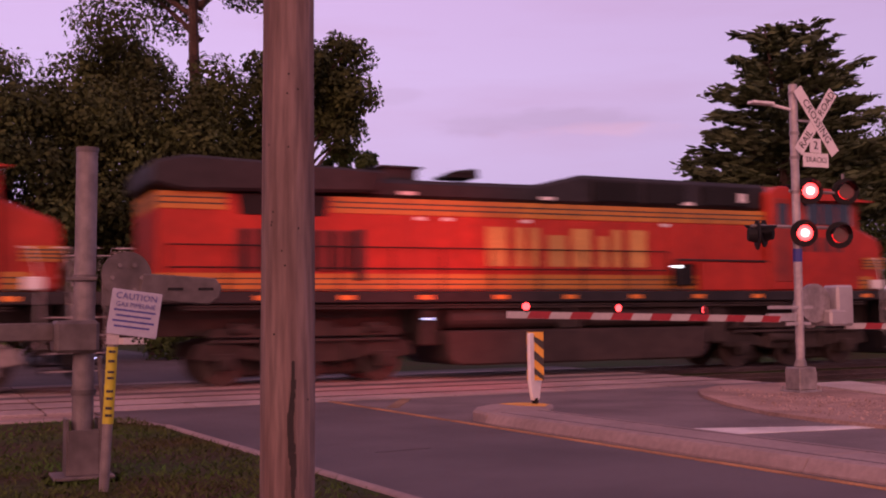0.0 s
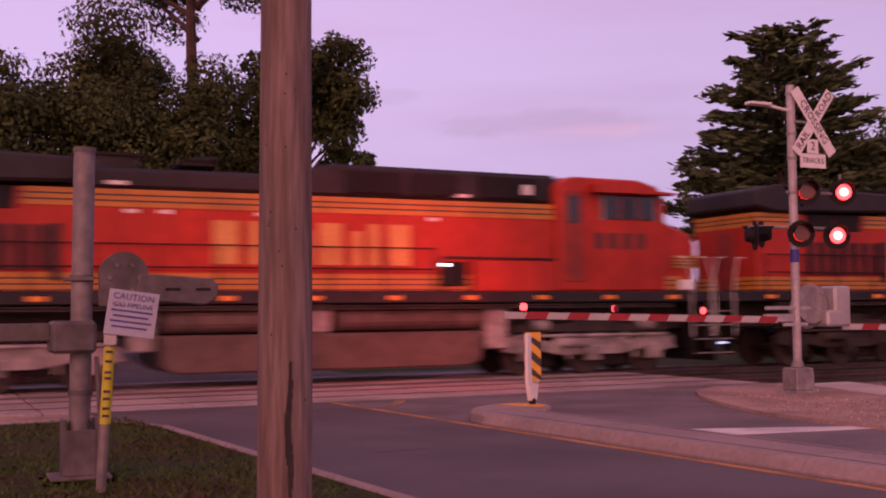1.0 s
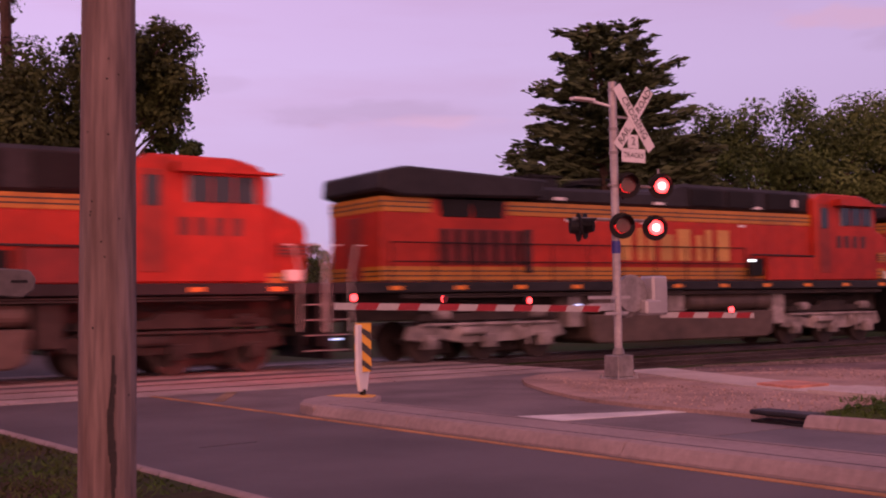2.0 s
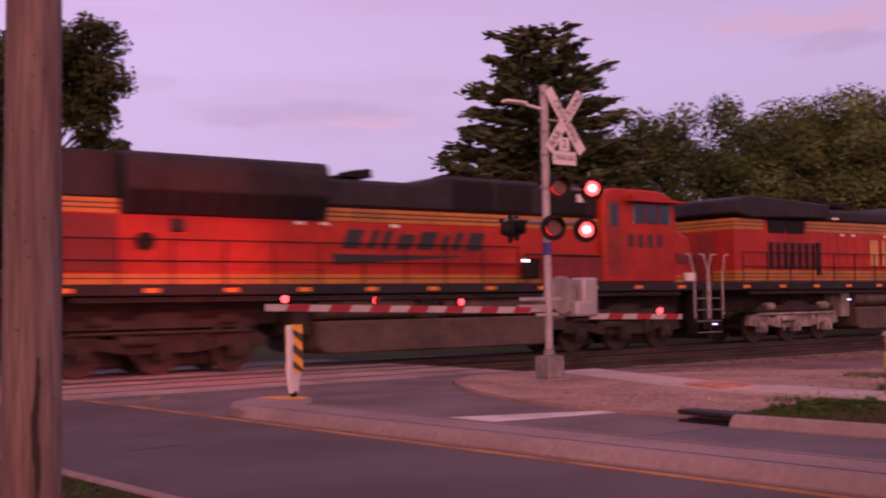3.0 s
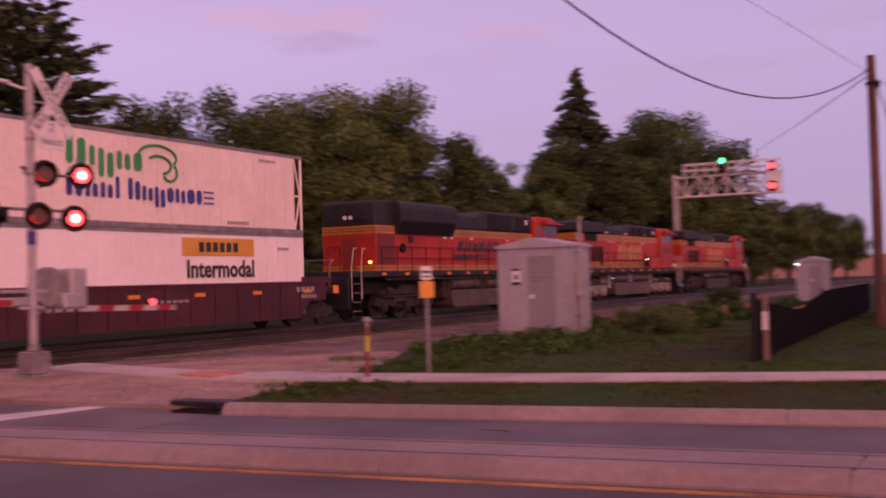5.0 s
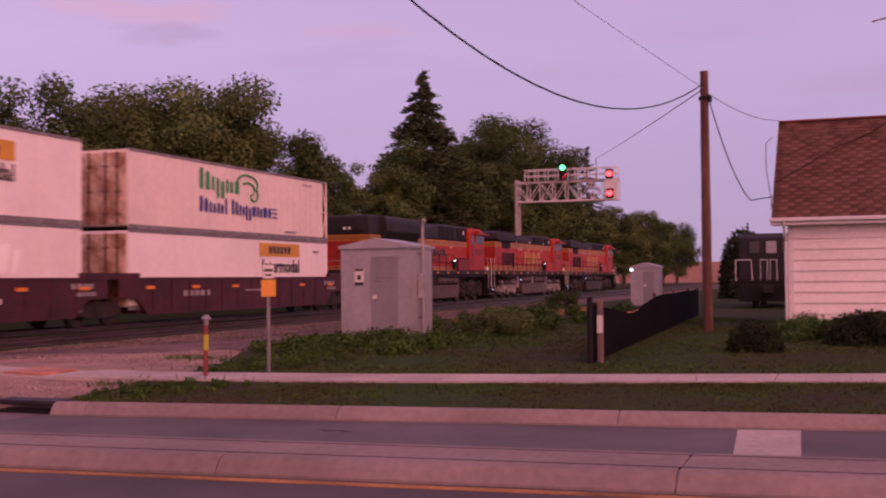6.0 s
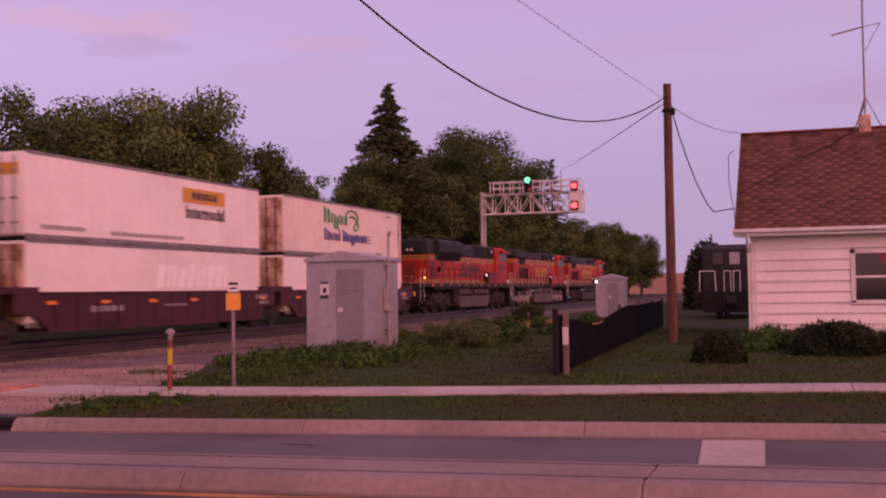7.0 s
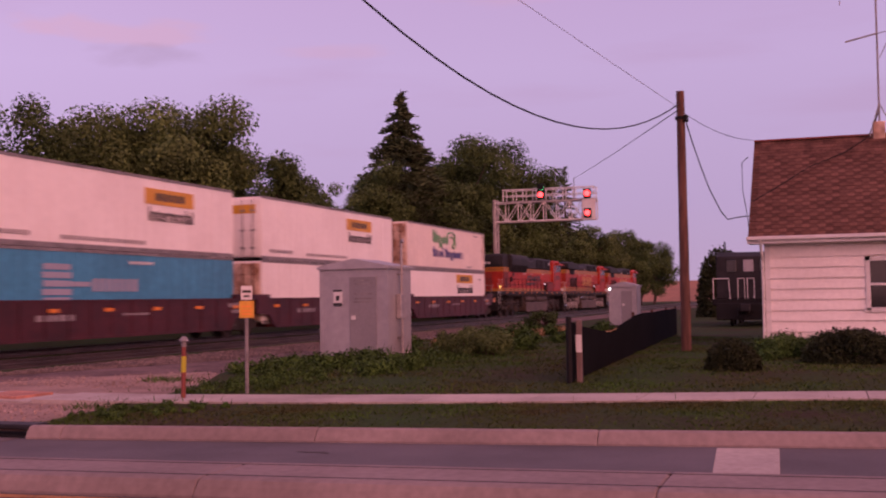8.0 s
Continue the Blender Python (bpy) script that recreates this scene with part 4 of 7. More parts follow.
    # painted emblem on the hood
    if new_look:
        sign_strokes(lo, "emblem_stroke", M_BLACK_L, -11.9, -7.3, 2.94, 3.42, -1.334, 4, 0.4, "black leaning emblem stroke")
        bm = B()
        prism(bm, [(-12.2, 2.80), (-12.1, 2.54), (-8.1, 2.76), (-8.1, 2.79)], -1.336, -1.328)
        part("pointed_bar", bm, M_BLACK_L, lo, "black pointed bar under the emblem")
    else:
        sign_strokes(lo, "emblem_stroke", M_CREAM, -11.35, -6.6, 2.66, 3.60, -1.334, 4, 0.0, "cream emblem stroke on the orange hood")
    # fuel tank and air reservoirs
    t0, t1 = (-12.65, -4.95) if new_look else (-12.5, -4.9)
    tank = M_TANK_D if lead_unit else M_TANK
    bm = B()
    prism(bm, [(t0, 1.05), (t0 + 0.1, 0.45), (t0 + 0.35, 0.32), (t1 - 0.35, 0.32), (t1 - 0.1, 0.45), (t1, 1.05), (t1, 1.14), (t0, 1.14)], -1.42, 1.42)
    part("fuel_tank", bm, tank, lo, bevel=0.06)
    for a, b in ((t0 + 0.1, t0 + 3.0), (t0 + 3.9, t1 - 0.05)):
        for s in (-1, 1):
            bm = B()
            rod(bm, (a, s * 1.15, 1.42), (b, s * 1.15, 1.42), 0.25, seg=18)
            res = part("air_reservoir", bm, tank, lo, smooth=False)
            for f in (0.2, 0.8):
                bm = B()
                x = a + (b - a) * f
                rod(bm, (x - 0.03, s * 1.15, 1.42), (x + 0.03, s * 1.15, 1.42), 0.262, seg=18)
                part("strap", bm, M_TRUCK_D, res)
    for q in ((t0 + 3.1, 1.3, 1.15, t0 + 3.8, 1.78), (t1 + 0.1, 1.25, 0.7, t1 + 0.7, 1.7), (t0 - 0.55, 1.2, 0.8, t0 - 0.05, 1.7)):
        bm = B()
        box(bm, q[0], -q[1], q[2], q[3], q[1], q[4])
        part("equipment_box", bm, silver, lo, bevel=0.03)
    for zz, yy in ((1.74, -1.42), (1.68, -1.46)):
        bm = B()
        rod(bm, (rear + 0.5, yy, zz), (0.5, yy, zz), 0.025, seg=6)
        part("pipe", bm, M_TRUCK_D, lo)
    loco_truck(lo, -16.5 if new_look else -15.75, silver, wheels)
    loco_truck(lo, -1.75, silver, wheels)
    # platforms, steps, rails, lights
    loco_steps(lo, tail + 0.45, -1)
    loco_steps(lo, 1.45, 1)
    end_chain(lo, tail + 0.05, -1, 2.9)
    for s in (-1, 1):
        bm = B()
        path_rod(bm, [(tail + 0.1, s * 1.0, 2.06), (tail + 0.1, s * 1.0, 3.0), (tail + 0.1, s * 0.45, 3.0), (tail + 0.1, s * 0.45, 2.06)], 0.02, seg=6)
        part("end_rail", bm, M_GREYBLK, lo)
    handrail(lo, rear + 0.2, -6.2, -1.46, 2.06, 1.0, 1.25, M_BLACK)
    handrail(lo, rear + 0.2, -3.0, 1.46, 2.06, 1.0, 1.5, M_GREYBLK)
    bm = B()
    box(bm, -5.2, -1.5, 2.06, -2.95, -1.3, 2.82)
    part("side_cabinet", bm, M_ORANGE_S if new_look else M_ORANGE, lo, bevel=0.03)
    bm = B()
    path_rod(bm, [(-5.95, -1.5, 2.06), (-5.95, -1.5, 2.86), (-3.0, -1.5, 2.84)], 0.03, seg=6)
    part("cabinet_rail", bm, M_GREYBLK, lo)
    bm = B()
    box(bm, -6.0, -1.5, 2.2, -5.4, -1.36, 2.75)
    part("gauge_box", bm, M_BLACK, lo, bevel=0.02)
    bm = B()
    rod(bm, (-6.06, -1.52, 2.68), (-5.88, -1.52, 2.68), 0.032, seg=8)
    part("step_light", bm, M_LAMP_WHT, lo, "small lit walkway lamp")
    if new_look:
        bm = B()
        rod(bm, (rear - 0.02, -1.05, 2.42), (rear - 0.09, -1.05, 2.42), 0.055, seg=10)
        part("step_light", bm, M_LAMP_AMB, lo, "small lit yellow step lamp")
    else:
        for x, y, z in ((-13.05, -1.45, 1.42), (tail + 0.3, -1.54, 0.72)):
            bm = B()
            rod(bm, (x, y, z), (x + 0.2, y, z), 0.022, seg=8)
            part("step_light", bm, M_LAMP_BLUE, lo, "small lit bluish underframe lamp")
    for q in ((tail - 0.02, 1.45, 0.55, tail + 0.15), (1.82, 1.4, 0.25, 1.98)):
        bm = B()
        box(bm, q[0], -q[1], q[2], q[3], q[1], 1.8)
        part("pilot", bm, M_GREYBLK, lo, bevel=0.03)
    bm = B()
    box(bm, 0.75, -1.52, 2.1, 1.15, -1.35, 2.36)
    part("white_box", bm, M_WHITE, lo, bevel=0.02)
    coupler(lo, tail, -1)
    coupler(lo, 1.95, 1)
    return lo, wheels


def container(name, mat, z, label, frame_front=False, end_mat=None, length=16.15):
    """53-foot box on edge: x from -length to 0, resting at z; posts, rails and ribbed sides in relief."""
    co = thing(name, pose(0, FAR_TRACK, z), label, "container", "containers of the train")
    w, h = 1.295, 2.88
    xf = -0.55 if frame_front else -0.02
    bm = B()
    box(bm, -length + 0.02, -w + 0.02, 0.12, xf, w - 0.02, h - 0.03)
    part("body", bm, mat, co, bevel=0.015)
    for s in (-1, 1):
        k = -length + 0.45
        while k < xf - 0.3:
            bm = B()
            box(bm, k, s * (w - 0.03), 0.2, k + 0.045, s * (w - 0.008), h - 0.12)
            part("side_rib", bm, mat, co)
            k += 0.61
    for x in (-length + 0.06, -length + 1.75, -1.75, -0.06):
        for s in (-1, 1):
            bm = B()
            box(bm, x - 0.06, s * (w - 0.06), 0.0, x + 0.06, s * w, h)
            part("post", bm, mat, co, bevel=0.01)
    for s in (-1, 1):
        bm = B()
        box(bm, -length, s * (w - 0.05), h - 0.10, 0, s * (w + 0.003), h + 0.005)
        part("top_rail", bm, M_GALVD, co)
        bm = B()
        box(bm, -length, s * (w - 0.05), 0.0, 0, s * (w + 0.003), 0.17)
        part("bottom_rail", bm, M_GALVD, co)
    # rear end: doors with lock rods, hinges
    e = end_mat or mat
    for s in (-1, 1):
        bm = B()
        box(bm, -length - 0.03, s * 0.02, 0.18, -length + 0.03, s * (w - 0.13), h - 0.15)
        door = part("end_door", bm, e, co, bevel=0.01)
        for y in (0.35, 0.85):
            bm = B()
            rod(bm, (-length - 0.06, s * y, 0.15), (-length - 0.06, s * y, h - 0.12), 0.022 if end_mat is None else 0.04, seg=6)
            for zz in (0.5, 1.3, 2.2):
                box(bm, -length - 0.075, s * y - 0.12, zz, -length - 0.03, s * y + 0.12, zz + 0.07)
            part("lock_rod", bm, M_GALVD if end_mat is None else M_RUST_D, door)
    if frame_front:
        for s in (-1, 1):
            bm = B()
            y = s * (w - 0.04)
            for a, b in (((-0.48, 0.1), (-0.1, 1.4)), ((-0.1, 1.4), (-0.48, 2.8)), ((-0.5, 0.05), (-0.5, 2.85)), ((-0.52, 1.4), (0, 1.4))):
                rod(bm, (a[0], y, a[1]), (b[0], y, b[1]), 0.035, seg=6)
            part("end_brace", bm, mat, co)
        bm = B()
        box(bm, -0.52, -1.0, 0.3, -0.2, 1.0, 2.3)
        part("cooling_unit", bm, M_GREYBLK, co, bevel=0.05)
    else:
        bm = B()
        for k in range(9):
            box(bm, -0.02, -1.15 + 0.27 * k, 0.15, 0.02, -1.0 + 0.27 * k, h - 0.1)
        part("front_ribs", bm, mat, co)
    return co


def pill(bm, x0, x1, z0, z1, y):
    """Two rounded upright blocks, or one where it is narrow, lying on the container's side."""
    ends = ((x0, x1),) if x1 - x0 < 0.36 else ((x0, x0 + 0.36 * (x1 - x0)), (x1 - 0.42 * (x1 - x0), x1))
    for k, (a, b) in enumerate(ends):
        c = min(0.09, (b - a) / 3)
        top = z1 - 0.12 * (z1 - z0) * k
        prism(bm, [(a + c, z0), (b - c, z0), (b, z0 + c), (b, top - c), (b - c, top), (a + c, top), (a, top - c), (a, z0 + c)], y - 0.006, y)


def bars(parent, name, mat, x0, x1, z0, z1, n, y=-1.297, label=""):
    """A row of plain bars in place of small writing."""
    bm = B()
    step = (x1 - x0) / n
    for k in range(n):
        box(bm, x0 + step * k, y - 0.006, z0, x0 + step * (k + 0.72), y, z1)
    return part(name, bm, mat, parent, label)


def plate_bars(parent, name, mat, x0, x1, z0, z1, n, y):
    """Single plain bars on a sign plate, each a part."""
    step = (x1 - x0) / n
    for k in range(n):
        bm = B()
        box(bm, x0 + step * k, y - 0.006, z0, x0 + step * (k + 0.72), y, z1)
        part(name, bm, mat, parent)


def well_car(label):
    """One well unit: x from 0 (front platform's end) back; deep side sills, end platforms, trucks."""
    c = thing("well_car", pose(0, FAR_TRACK, 0), label, "well car", "well cars of the train")
    wheels = []
    for s in (-1, 1):
        bm = B()
        prism(bm, [(-17.6, 1.68), (-17.6, 1.0), (-16.6, 0.95), (-15.9, 0.40), (-1.2, 0.40), (-0.5, 0.95), (0.5, 1.0), (0.5, 1.68)], s * 1.42, s * 1.50)
        part("side_sill", bm, M_WELL, c, bevel=0.01)
        bm = B()
        box(bm, -17.6, s * 1.36, 1.62, 0.5, s * 1.53, 1.70)
        box(bm, -15.9, s * 1.40, 0.36, -1.2, s * 1.53, 0.44)
        part("sill_flange", bm, M_WELL, c)
        for k in range(13):
            x = -15.6 + 1.2 * k
            bm = B()
            box(bm, x, s * 1.495, 0.45, x + 0.06, s * 1.525, 1.62)
            part("sill_stiffener", bm, M_WELL, c)
    for a, b in ((-17.9, -16.35), (-0.75, 0.9)):
        bm = B()
        box(bm, a, -1.50, 1.62, b, 1.50, 1.86)
        part("end_platform", bm, M_WELL, c, bevel=0.02)
    bm = B()
    box(bm, -16.2, -1.35, 0.40, -0.9, 1.35, 0.52)
    part("well_floor", bm, M_WELL, c)
    for k in range(6):
        bm = B()
        x = -16.0 + 3.0 * k
        box(bm, x, -1.54, 1.28, x + 0.48, -1.505, 1.40)
        part("reflector", bm, M_ORREF, c, "orange reflective marker")
    bars(c, "stencil_bars", M_GREY_L, -13.6, -11.6, 1.0, 1.2, 5, -1.505)
    bars(c, "stencil_bars", M_GREY_L, -8.9, -7.2, 1.12, 1.2, 6, -1.505)
    bars(c, "stencil_bars", M_GREY_L, -1.4, -0.2, 1.32, 1.5, 4, -1.505)
    bars(c, "stencil_bars", M_GREY_L, -1.1, -0.1, 1.08, 1.22, 5, -1.505)
    for x in (-18.15,):
        tr = new("truck")
        tr.parent, tr.location = c, (x, 0, 0)
        for s in (-1, 1):
            bm = B()
            prism(bm, [(-1.3, 0.45), (-1.25, 0.72), (-0.5, 0.85), (0.5, 0.85), (1.25, 0.72), (1.3, 0.45), (0.6, 0.3), (-0.6, 0.3)], s * 1.0 - 0.08, s * 1.0 + 0.08)
            part("side_frame", bm, M_TRUCK_D, tr, bevel=0.02)
            bm = B()
            for k in (-0.12, 0.12):
                rod(bm, (k, s * 1.05, 0.36), (k, s * 1.05, 0.7), 0.08, seg=8)
            part("spring", bm, M_TRUCK_D, tr)
        wheels += [wheelset(tr, -0.9, 0.46), wheelset(tr, 0.9, 0.46)]
    return c, wheels


# how far the front of the leading container stands, second by second
TRAVEL = [(0.0, -45.7), (1.0, -29.7), (2.0, -13.6), (3.0, 2.5), (4.0, 18.75), (4.5, 26.75), (5.0, 34.6), (6.3, 54.6), (7.0, 65.3), (8.0, 80.4)]
ROLLING, SPINNING = [], []


def make_train():
    for off, style, label in ((69.3, "old", "leading orange and black diesel locomotive with dark trucks"), (46.8, "old", "orange diesel locomotive with gold stripes and cream block sign"), (24.3, "swoosh", "orange diesel locomotive with flared radiators and black block sign")):
        lo, wh = locomotive(style, label, off > 60)
        ROLLING.append((lo, off, 0.0))
        SPINNING.extend((w, 0.53) for w in wh)
    for k in range(3):
        c, wh = well_car("dark oxide-red double-stack well car carrying two containers")
        ROLLING.append((c, 0.6 - 18.75 * k, 0.0))
        SPINNING.extend((w, 0.48) for w in wh)
        if k == 0:
            # the leading platform's own truck and coupler
            tr = new("truck")
            tr.parent, tr.location = c, (0.3, 0, 0)
            for s in (-1, 1):
                bm = B()
                prism(bm, [(-1.3, 0.45), (-1.25, 0.72), (-0.5, 0.85), (0.5, 0.85), (1.25, 0.72), (1.3, 0.45), (0.6, 0.3), (-0.6, 0.3)], s * 1.0 - 0.08, s * 1.0 + 0.08)
                part("side_frame", bm, M_TRUCK_D, tr, bevel=0.02)
            SPINNING.extend((w, 0.48) for w in (wheelset(tr, -0.9, 0.46), wheelset(tr, 0.9, 0.46)))
            bm = B()
            box(bm, 0.5, -1.3, 1.2, 1.75, 1.3, 1.5)
            part("end_sill", bm, M_WELL, c, bevel=0.03)
            bm = B()
            box(bm, 1.0, -1.52, 1.22, 1.35, -1.5, 1.52)
            part("marker_plate", bm, M_ORREF, c, "orange square marker plate")
            bm = B()
            path_rod(bm, [(1.0, -1.35, 1.5), (1.0, -1.35, 2.3), (1.3, -1.35, 2.5), (1.3, 1.35, 2.5), (1.0, 1.35, 2.3), (1.0, 1.35, 1.5)], 0.02)
            part("end_rail", bm, M_GALVD, c)
            coupler(c, 1.7, 1)
    zl, zu = 0.53, 3.43
    a = container("container", M_CONT, zl, "white steel container in the well, yellow plate and black word", end_mat=M_RUST)
    bm = B()
    box(bm, -6.7, -1.305, 2.08, -3.0, -1.297, 2.66)
    plate = part("yellow_plate", bm, M_SIGN_Y, a, "yellow sign plate with black bars")
    plate_bars(plate, "sign_bar", M_BLACK_L, -5.9, -3.8, 2.2, 2.52, 6, -1.306)
    words("Intermodal", 0.80, M_BLACK_L, a, pose(-4.75, -1.30, 1.62, 90, 0, 0), 0.022)
    ROLLING.append((a, 0.0, zl))
    b = container("container", M_CONT_B, zu, "beige refrigerated container with a braced end frame, green and blue shapes", True, M_RUST)
    # big painted emblem, as plain shapes in its colours
    for x0, x1, z0, z1 in ((-11.5, -10.75, 1.75, 2.62), (-10.6, -10.4, 1.75, 2.35), (-10.25, -9.65, 1.45, 2.3), (-9.5, -8.95, 1.72, 2.28), (-8.8, -8.45, 1.72, 2.28)):
        bm = B()
        pill(bm, x0, x1, z0, z1, -1.297)
        part("green_shape", bm, M_GREEN_L, b, "green painted emblem shape")
    for cx, cz, rx_, rz_, a0, a1 in ((-7.75, 2.22, 0.85, 0.36, -0.5, 3.3), (-7.7, 1.98, 0.55, 0.28, -1.2, 2.4), (-7.2, 1.78, 0.32, 0.28, -2.6, 0.9)):
        bm = B()
        pts = [(cx + rx_ * math.cos(a0 + (a1 - a0) * k / 14), -1.30, cz + rz_ * math.sin(a0 + (a1 - a0) * k / 14)) for k in range(15)]
        path_rod(bm, pts, 0.045, seg=5)
        part("green_arc", bm, M_GREEN_L, b, "green painted arc")
    for x0, x1, z0, z1 in ((-11.5, -10.9, 0.84, 1.5), (-10.78, -10.3, 0.84, 1.3), (-10.18, -9.7, 0.84, 1.3), (-9.58, -9.42, 0.84, 1.5), (-9.05, -8.55, 0.84, 1.5), (-8.45, -8.0, 0.84, 1.3), (-7.9, -7.45, 0.66, 1.3), (-7.35, -7.05, 0.84, 1.3), (-6.95, -6.5, 0.84, 1.3), (-6.4, -6.05, 0.84, 1.3), (-5.95, -5.7, 0.84, 1.3)):
        bm = B()
        pill(bm, x0, x1, z0, z1, -1.297)
        part("blue_shape", bm, M_BLUE_L, b, "blue painted emblem shape")
    for z0 in (0.86, 1.04, 1.22):
        bm = B()
        box(bm, -5.6, -1.303, z0, -5.1, -1.297, z0 + 0.06)
        part("blue_dash", bm, M_BLUE_L, b)
    ROLLING.append((b, 0.0, zu))
    for k, (lo_mat, lo_lab, lo_end) in ((1, (M_CONT, "white container in the well with raised pale sign shapes", M_RUST)), (2, (M_BLUEC, "sky-blue container in the well with a white emblem", None))):
        lo_ = container("container", lo_mat, zl, lo_lab, end_mat=lo_end)
        if k == 1:
            sign_strokes(lo_, "emblem_stroke", M_SIGNW, -8.6, -3.0, 1.3, 2.2, -1.297, 5, 0.25, "pale raised emblem stroke")
        else:
            bm = B()
            for i in range(5):
                box(bm, -12.4 - 0.05 * (i % 2), -1.303, 1.05 + 0.28 * i, -11.0 + 0.05 * (i % 2), -1.297, 1.25 + 0.28 * i)
            box(bm, -11.0, -1.303, 1.62, -9.9, -1.297, 1.78)
            part("white_emblem", bm, M_NOTICE, lo_, "pale emblem shapes")
            bars(lo_, "sign_bars", M_NOTICE, -9.8, -7.0, 1.45, 1.9, 7)
            bars(lo_, "small_bars", M_WHITE, -7.6, -6.0, 2.45, 2.55, 8)
        ROLLING.append((lo_, -18.75 * k, zl))
        up = container("container", M_CONT, zu, "white container on top with a yellow plate and a word below")
        bm = B()
        box(bm, -6.6, -1.305, 1.85, -3.2, -1.297, 2.45)
        plate = part("yellow_plate", bm, M_SIGN_Y, up, "yellow sign plate with black bars")
        plate_bars(plate, "sign_bar", M_BLACK_L, -5.9, -3.8, 2.0, 2.3, 6, -1.306)
        words("Intermodal", 0.72, M_POST_D, up, pose(-4.8, -1.30, 1.45, 90, 0, 0), 0.02)
        bm = B()
        box(bm, -16.19, -1.0, 2.1, -16.182, 1.0, 2.5)
        part("end_plate", bm, M_SIGN_Y, up, "yellow plate on the container's end")
        bars(up, "small_bars", M_GREY_L, -15.4, -13.0, 0.35, 0.5, 9)
        bars(up, "small_bars", M_GREY_L, -11.5, -6.5, 0.3, 0.44, 14)
        ROLLING.append((up, -18.75 * k, zu))
    bars(b, "small_bars", M_GREY_L, -2.6, -1.6, 2.5, 2.6, 5)
    bars(b, "small_bars", M_GREY_L, -4.4, -3.2, 0.25, 0.36, 7)
    bars(a, "small_bars", M_GREY_L, -1.6, -0.9, 2.3, 2.4, 4)


make_train()


# ---- crossing furniture ----
ASPECTS = []       # added two-faced drums behind the signal lenses over the track
FLASHERS = []      # added lamp drum, its still pose, whether it belongs to the first phase


def lamp_head(parent, x, y, z, turn, phase, r=0.25):
    """Round black target board, hood and lens; the lens is an added drum with a glowing and a dark face, turned to
    imitate flashing.
    """
    h = new("lamp_head")
    h.parent, h.matrix_basis = parent, pose(x, y, z, 0, 0, turn)
    bm = B()
    rod(bm, (0, 0.0, 0), (0, 0.025, 0), r, seg=24)
    part("target_board", bm, M_BLACK, h)
    bm = B()
    rod(bm, (0, 0.02, 0), (0, 0.18, 0), 0.15, 0.11, seg=16)
    part("housing", bm, M_BLACK, h)
    bm = B()
    n = 14
    for k in range(n):
        a0, a1 = math.pi * (0.02 + 0.96 * k / n), math.pi * (0.02 + 0.96 * (k + 1) / n)
        q = [(0.17 * math.cos(a), yy * (0.45 + 0.55 * math.sin(a)) - 0.005, 0.17 * math.sin(a)) for yy in (0.0, -0.34) for a in (a0, a1)]
        v = [bm.verts.new(p) for p in q]
        bm.faces.new((v[0], v[1], v[3], v[2]))
    bmesh.ops.solidify(bm, geom=list(bm.faces), thickness=0.006)
    part("visor", bm, M_BLACK, h)
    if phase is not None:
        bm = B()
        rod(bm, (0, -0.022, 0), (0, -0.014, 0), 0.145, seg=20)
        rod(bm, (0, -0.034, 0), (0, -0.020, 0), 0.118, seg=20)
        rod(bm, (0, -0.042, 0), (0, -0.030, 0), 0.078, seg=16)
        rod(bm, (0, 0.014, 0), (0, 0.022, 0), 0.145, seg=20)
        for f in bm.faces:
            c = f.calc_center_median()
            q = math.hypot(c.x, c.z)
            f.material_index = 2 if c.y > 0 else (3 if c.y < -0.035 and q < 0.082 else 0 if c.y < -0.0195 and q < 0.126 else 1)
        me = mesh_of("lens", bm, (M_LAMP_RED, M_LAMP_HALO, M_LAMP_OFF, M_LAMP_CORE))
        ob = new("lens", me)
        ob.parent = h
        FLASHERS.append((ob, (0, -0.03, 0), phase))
    return h


def stripes(parent, x0, x1, y, za, zb, first, name="stripe"):
    """Slanted red bands wrapped round a white gate arm."""
    n = round((x1 - x0) / 0.41)
    w = (x1 - x0) / n
    for k in range(n):
        if (k + first) % 2:
            continue
        bm = B()
        a, b = x0 + w * k, x0 + w * (k + 1)
        f = lambda x: za + (zb - za) * (x - x0) / (x1 - x0)
        prism(bm, [(a, f(a) - 0.056), (b, f(b) - 0.056), (b + 0.07, f(b) + 0.056), (a + 0.07, f(a) + 0.056)], y - 0.029, y + 0.029)
        part(name, bm, M_RED, parent, "red reflective band")


def arm_lamp(parent, x, y, z, phase=None):
    bm = B()
    rod(bm, (x, y, z - 0.05), (x, y, z), 0.03, seg=8)
    rod(bm, (x, y + 0.02, z + 0.055), (x, y + 0.07, z + 0.055), 0.075, seg=14)
    part("lamp_body", bm, M_BLACK, parent)
    if phase is None:
        bm = B()
        rod(bm, (x, y - 0.03, z + 0.055), (x, y + 0.02, z + 0.055), 0.06, seg=14)
        part("lamp_lens", bm, M_LAMP_RED, parent, "lit red arm lamp")
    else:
        # added drum: a glowing and a dark face imitate the flashing lamp
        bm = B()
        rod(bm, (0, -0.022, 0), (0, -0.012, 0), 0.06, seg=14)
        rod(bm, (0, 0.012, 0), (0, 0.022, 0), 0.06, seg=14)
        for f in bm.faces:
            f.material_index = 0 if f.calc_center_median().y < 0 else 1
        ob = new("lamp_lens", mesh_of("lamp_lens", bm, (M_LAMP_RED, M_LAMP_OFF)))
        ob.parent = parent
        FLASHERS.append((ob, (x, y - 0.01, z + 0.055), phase))


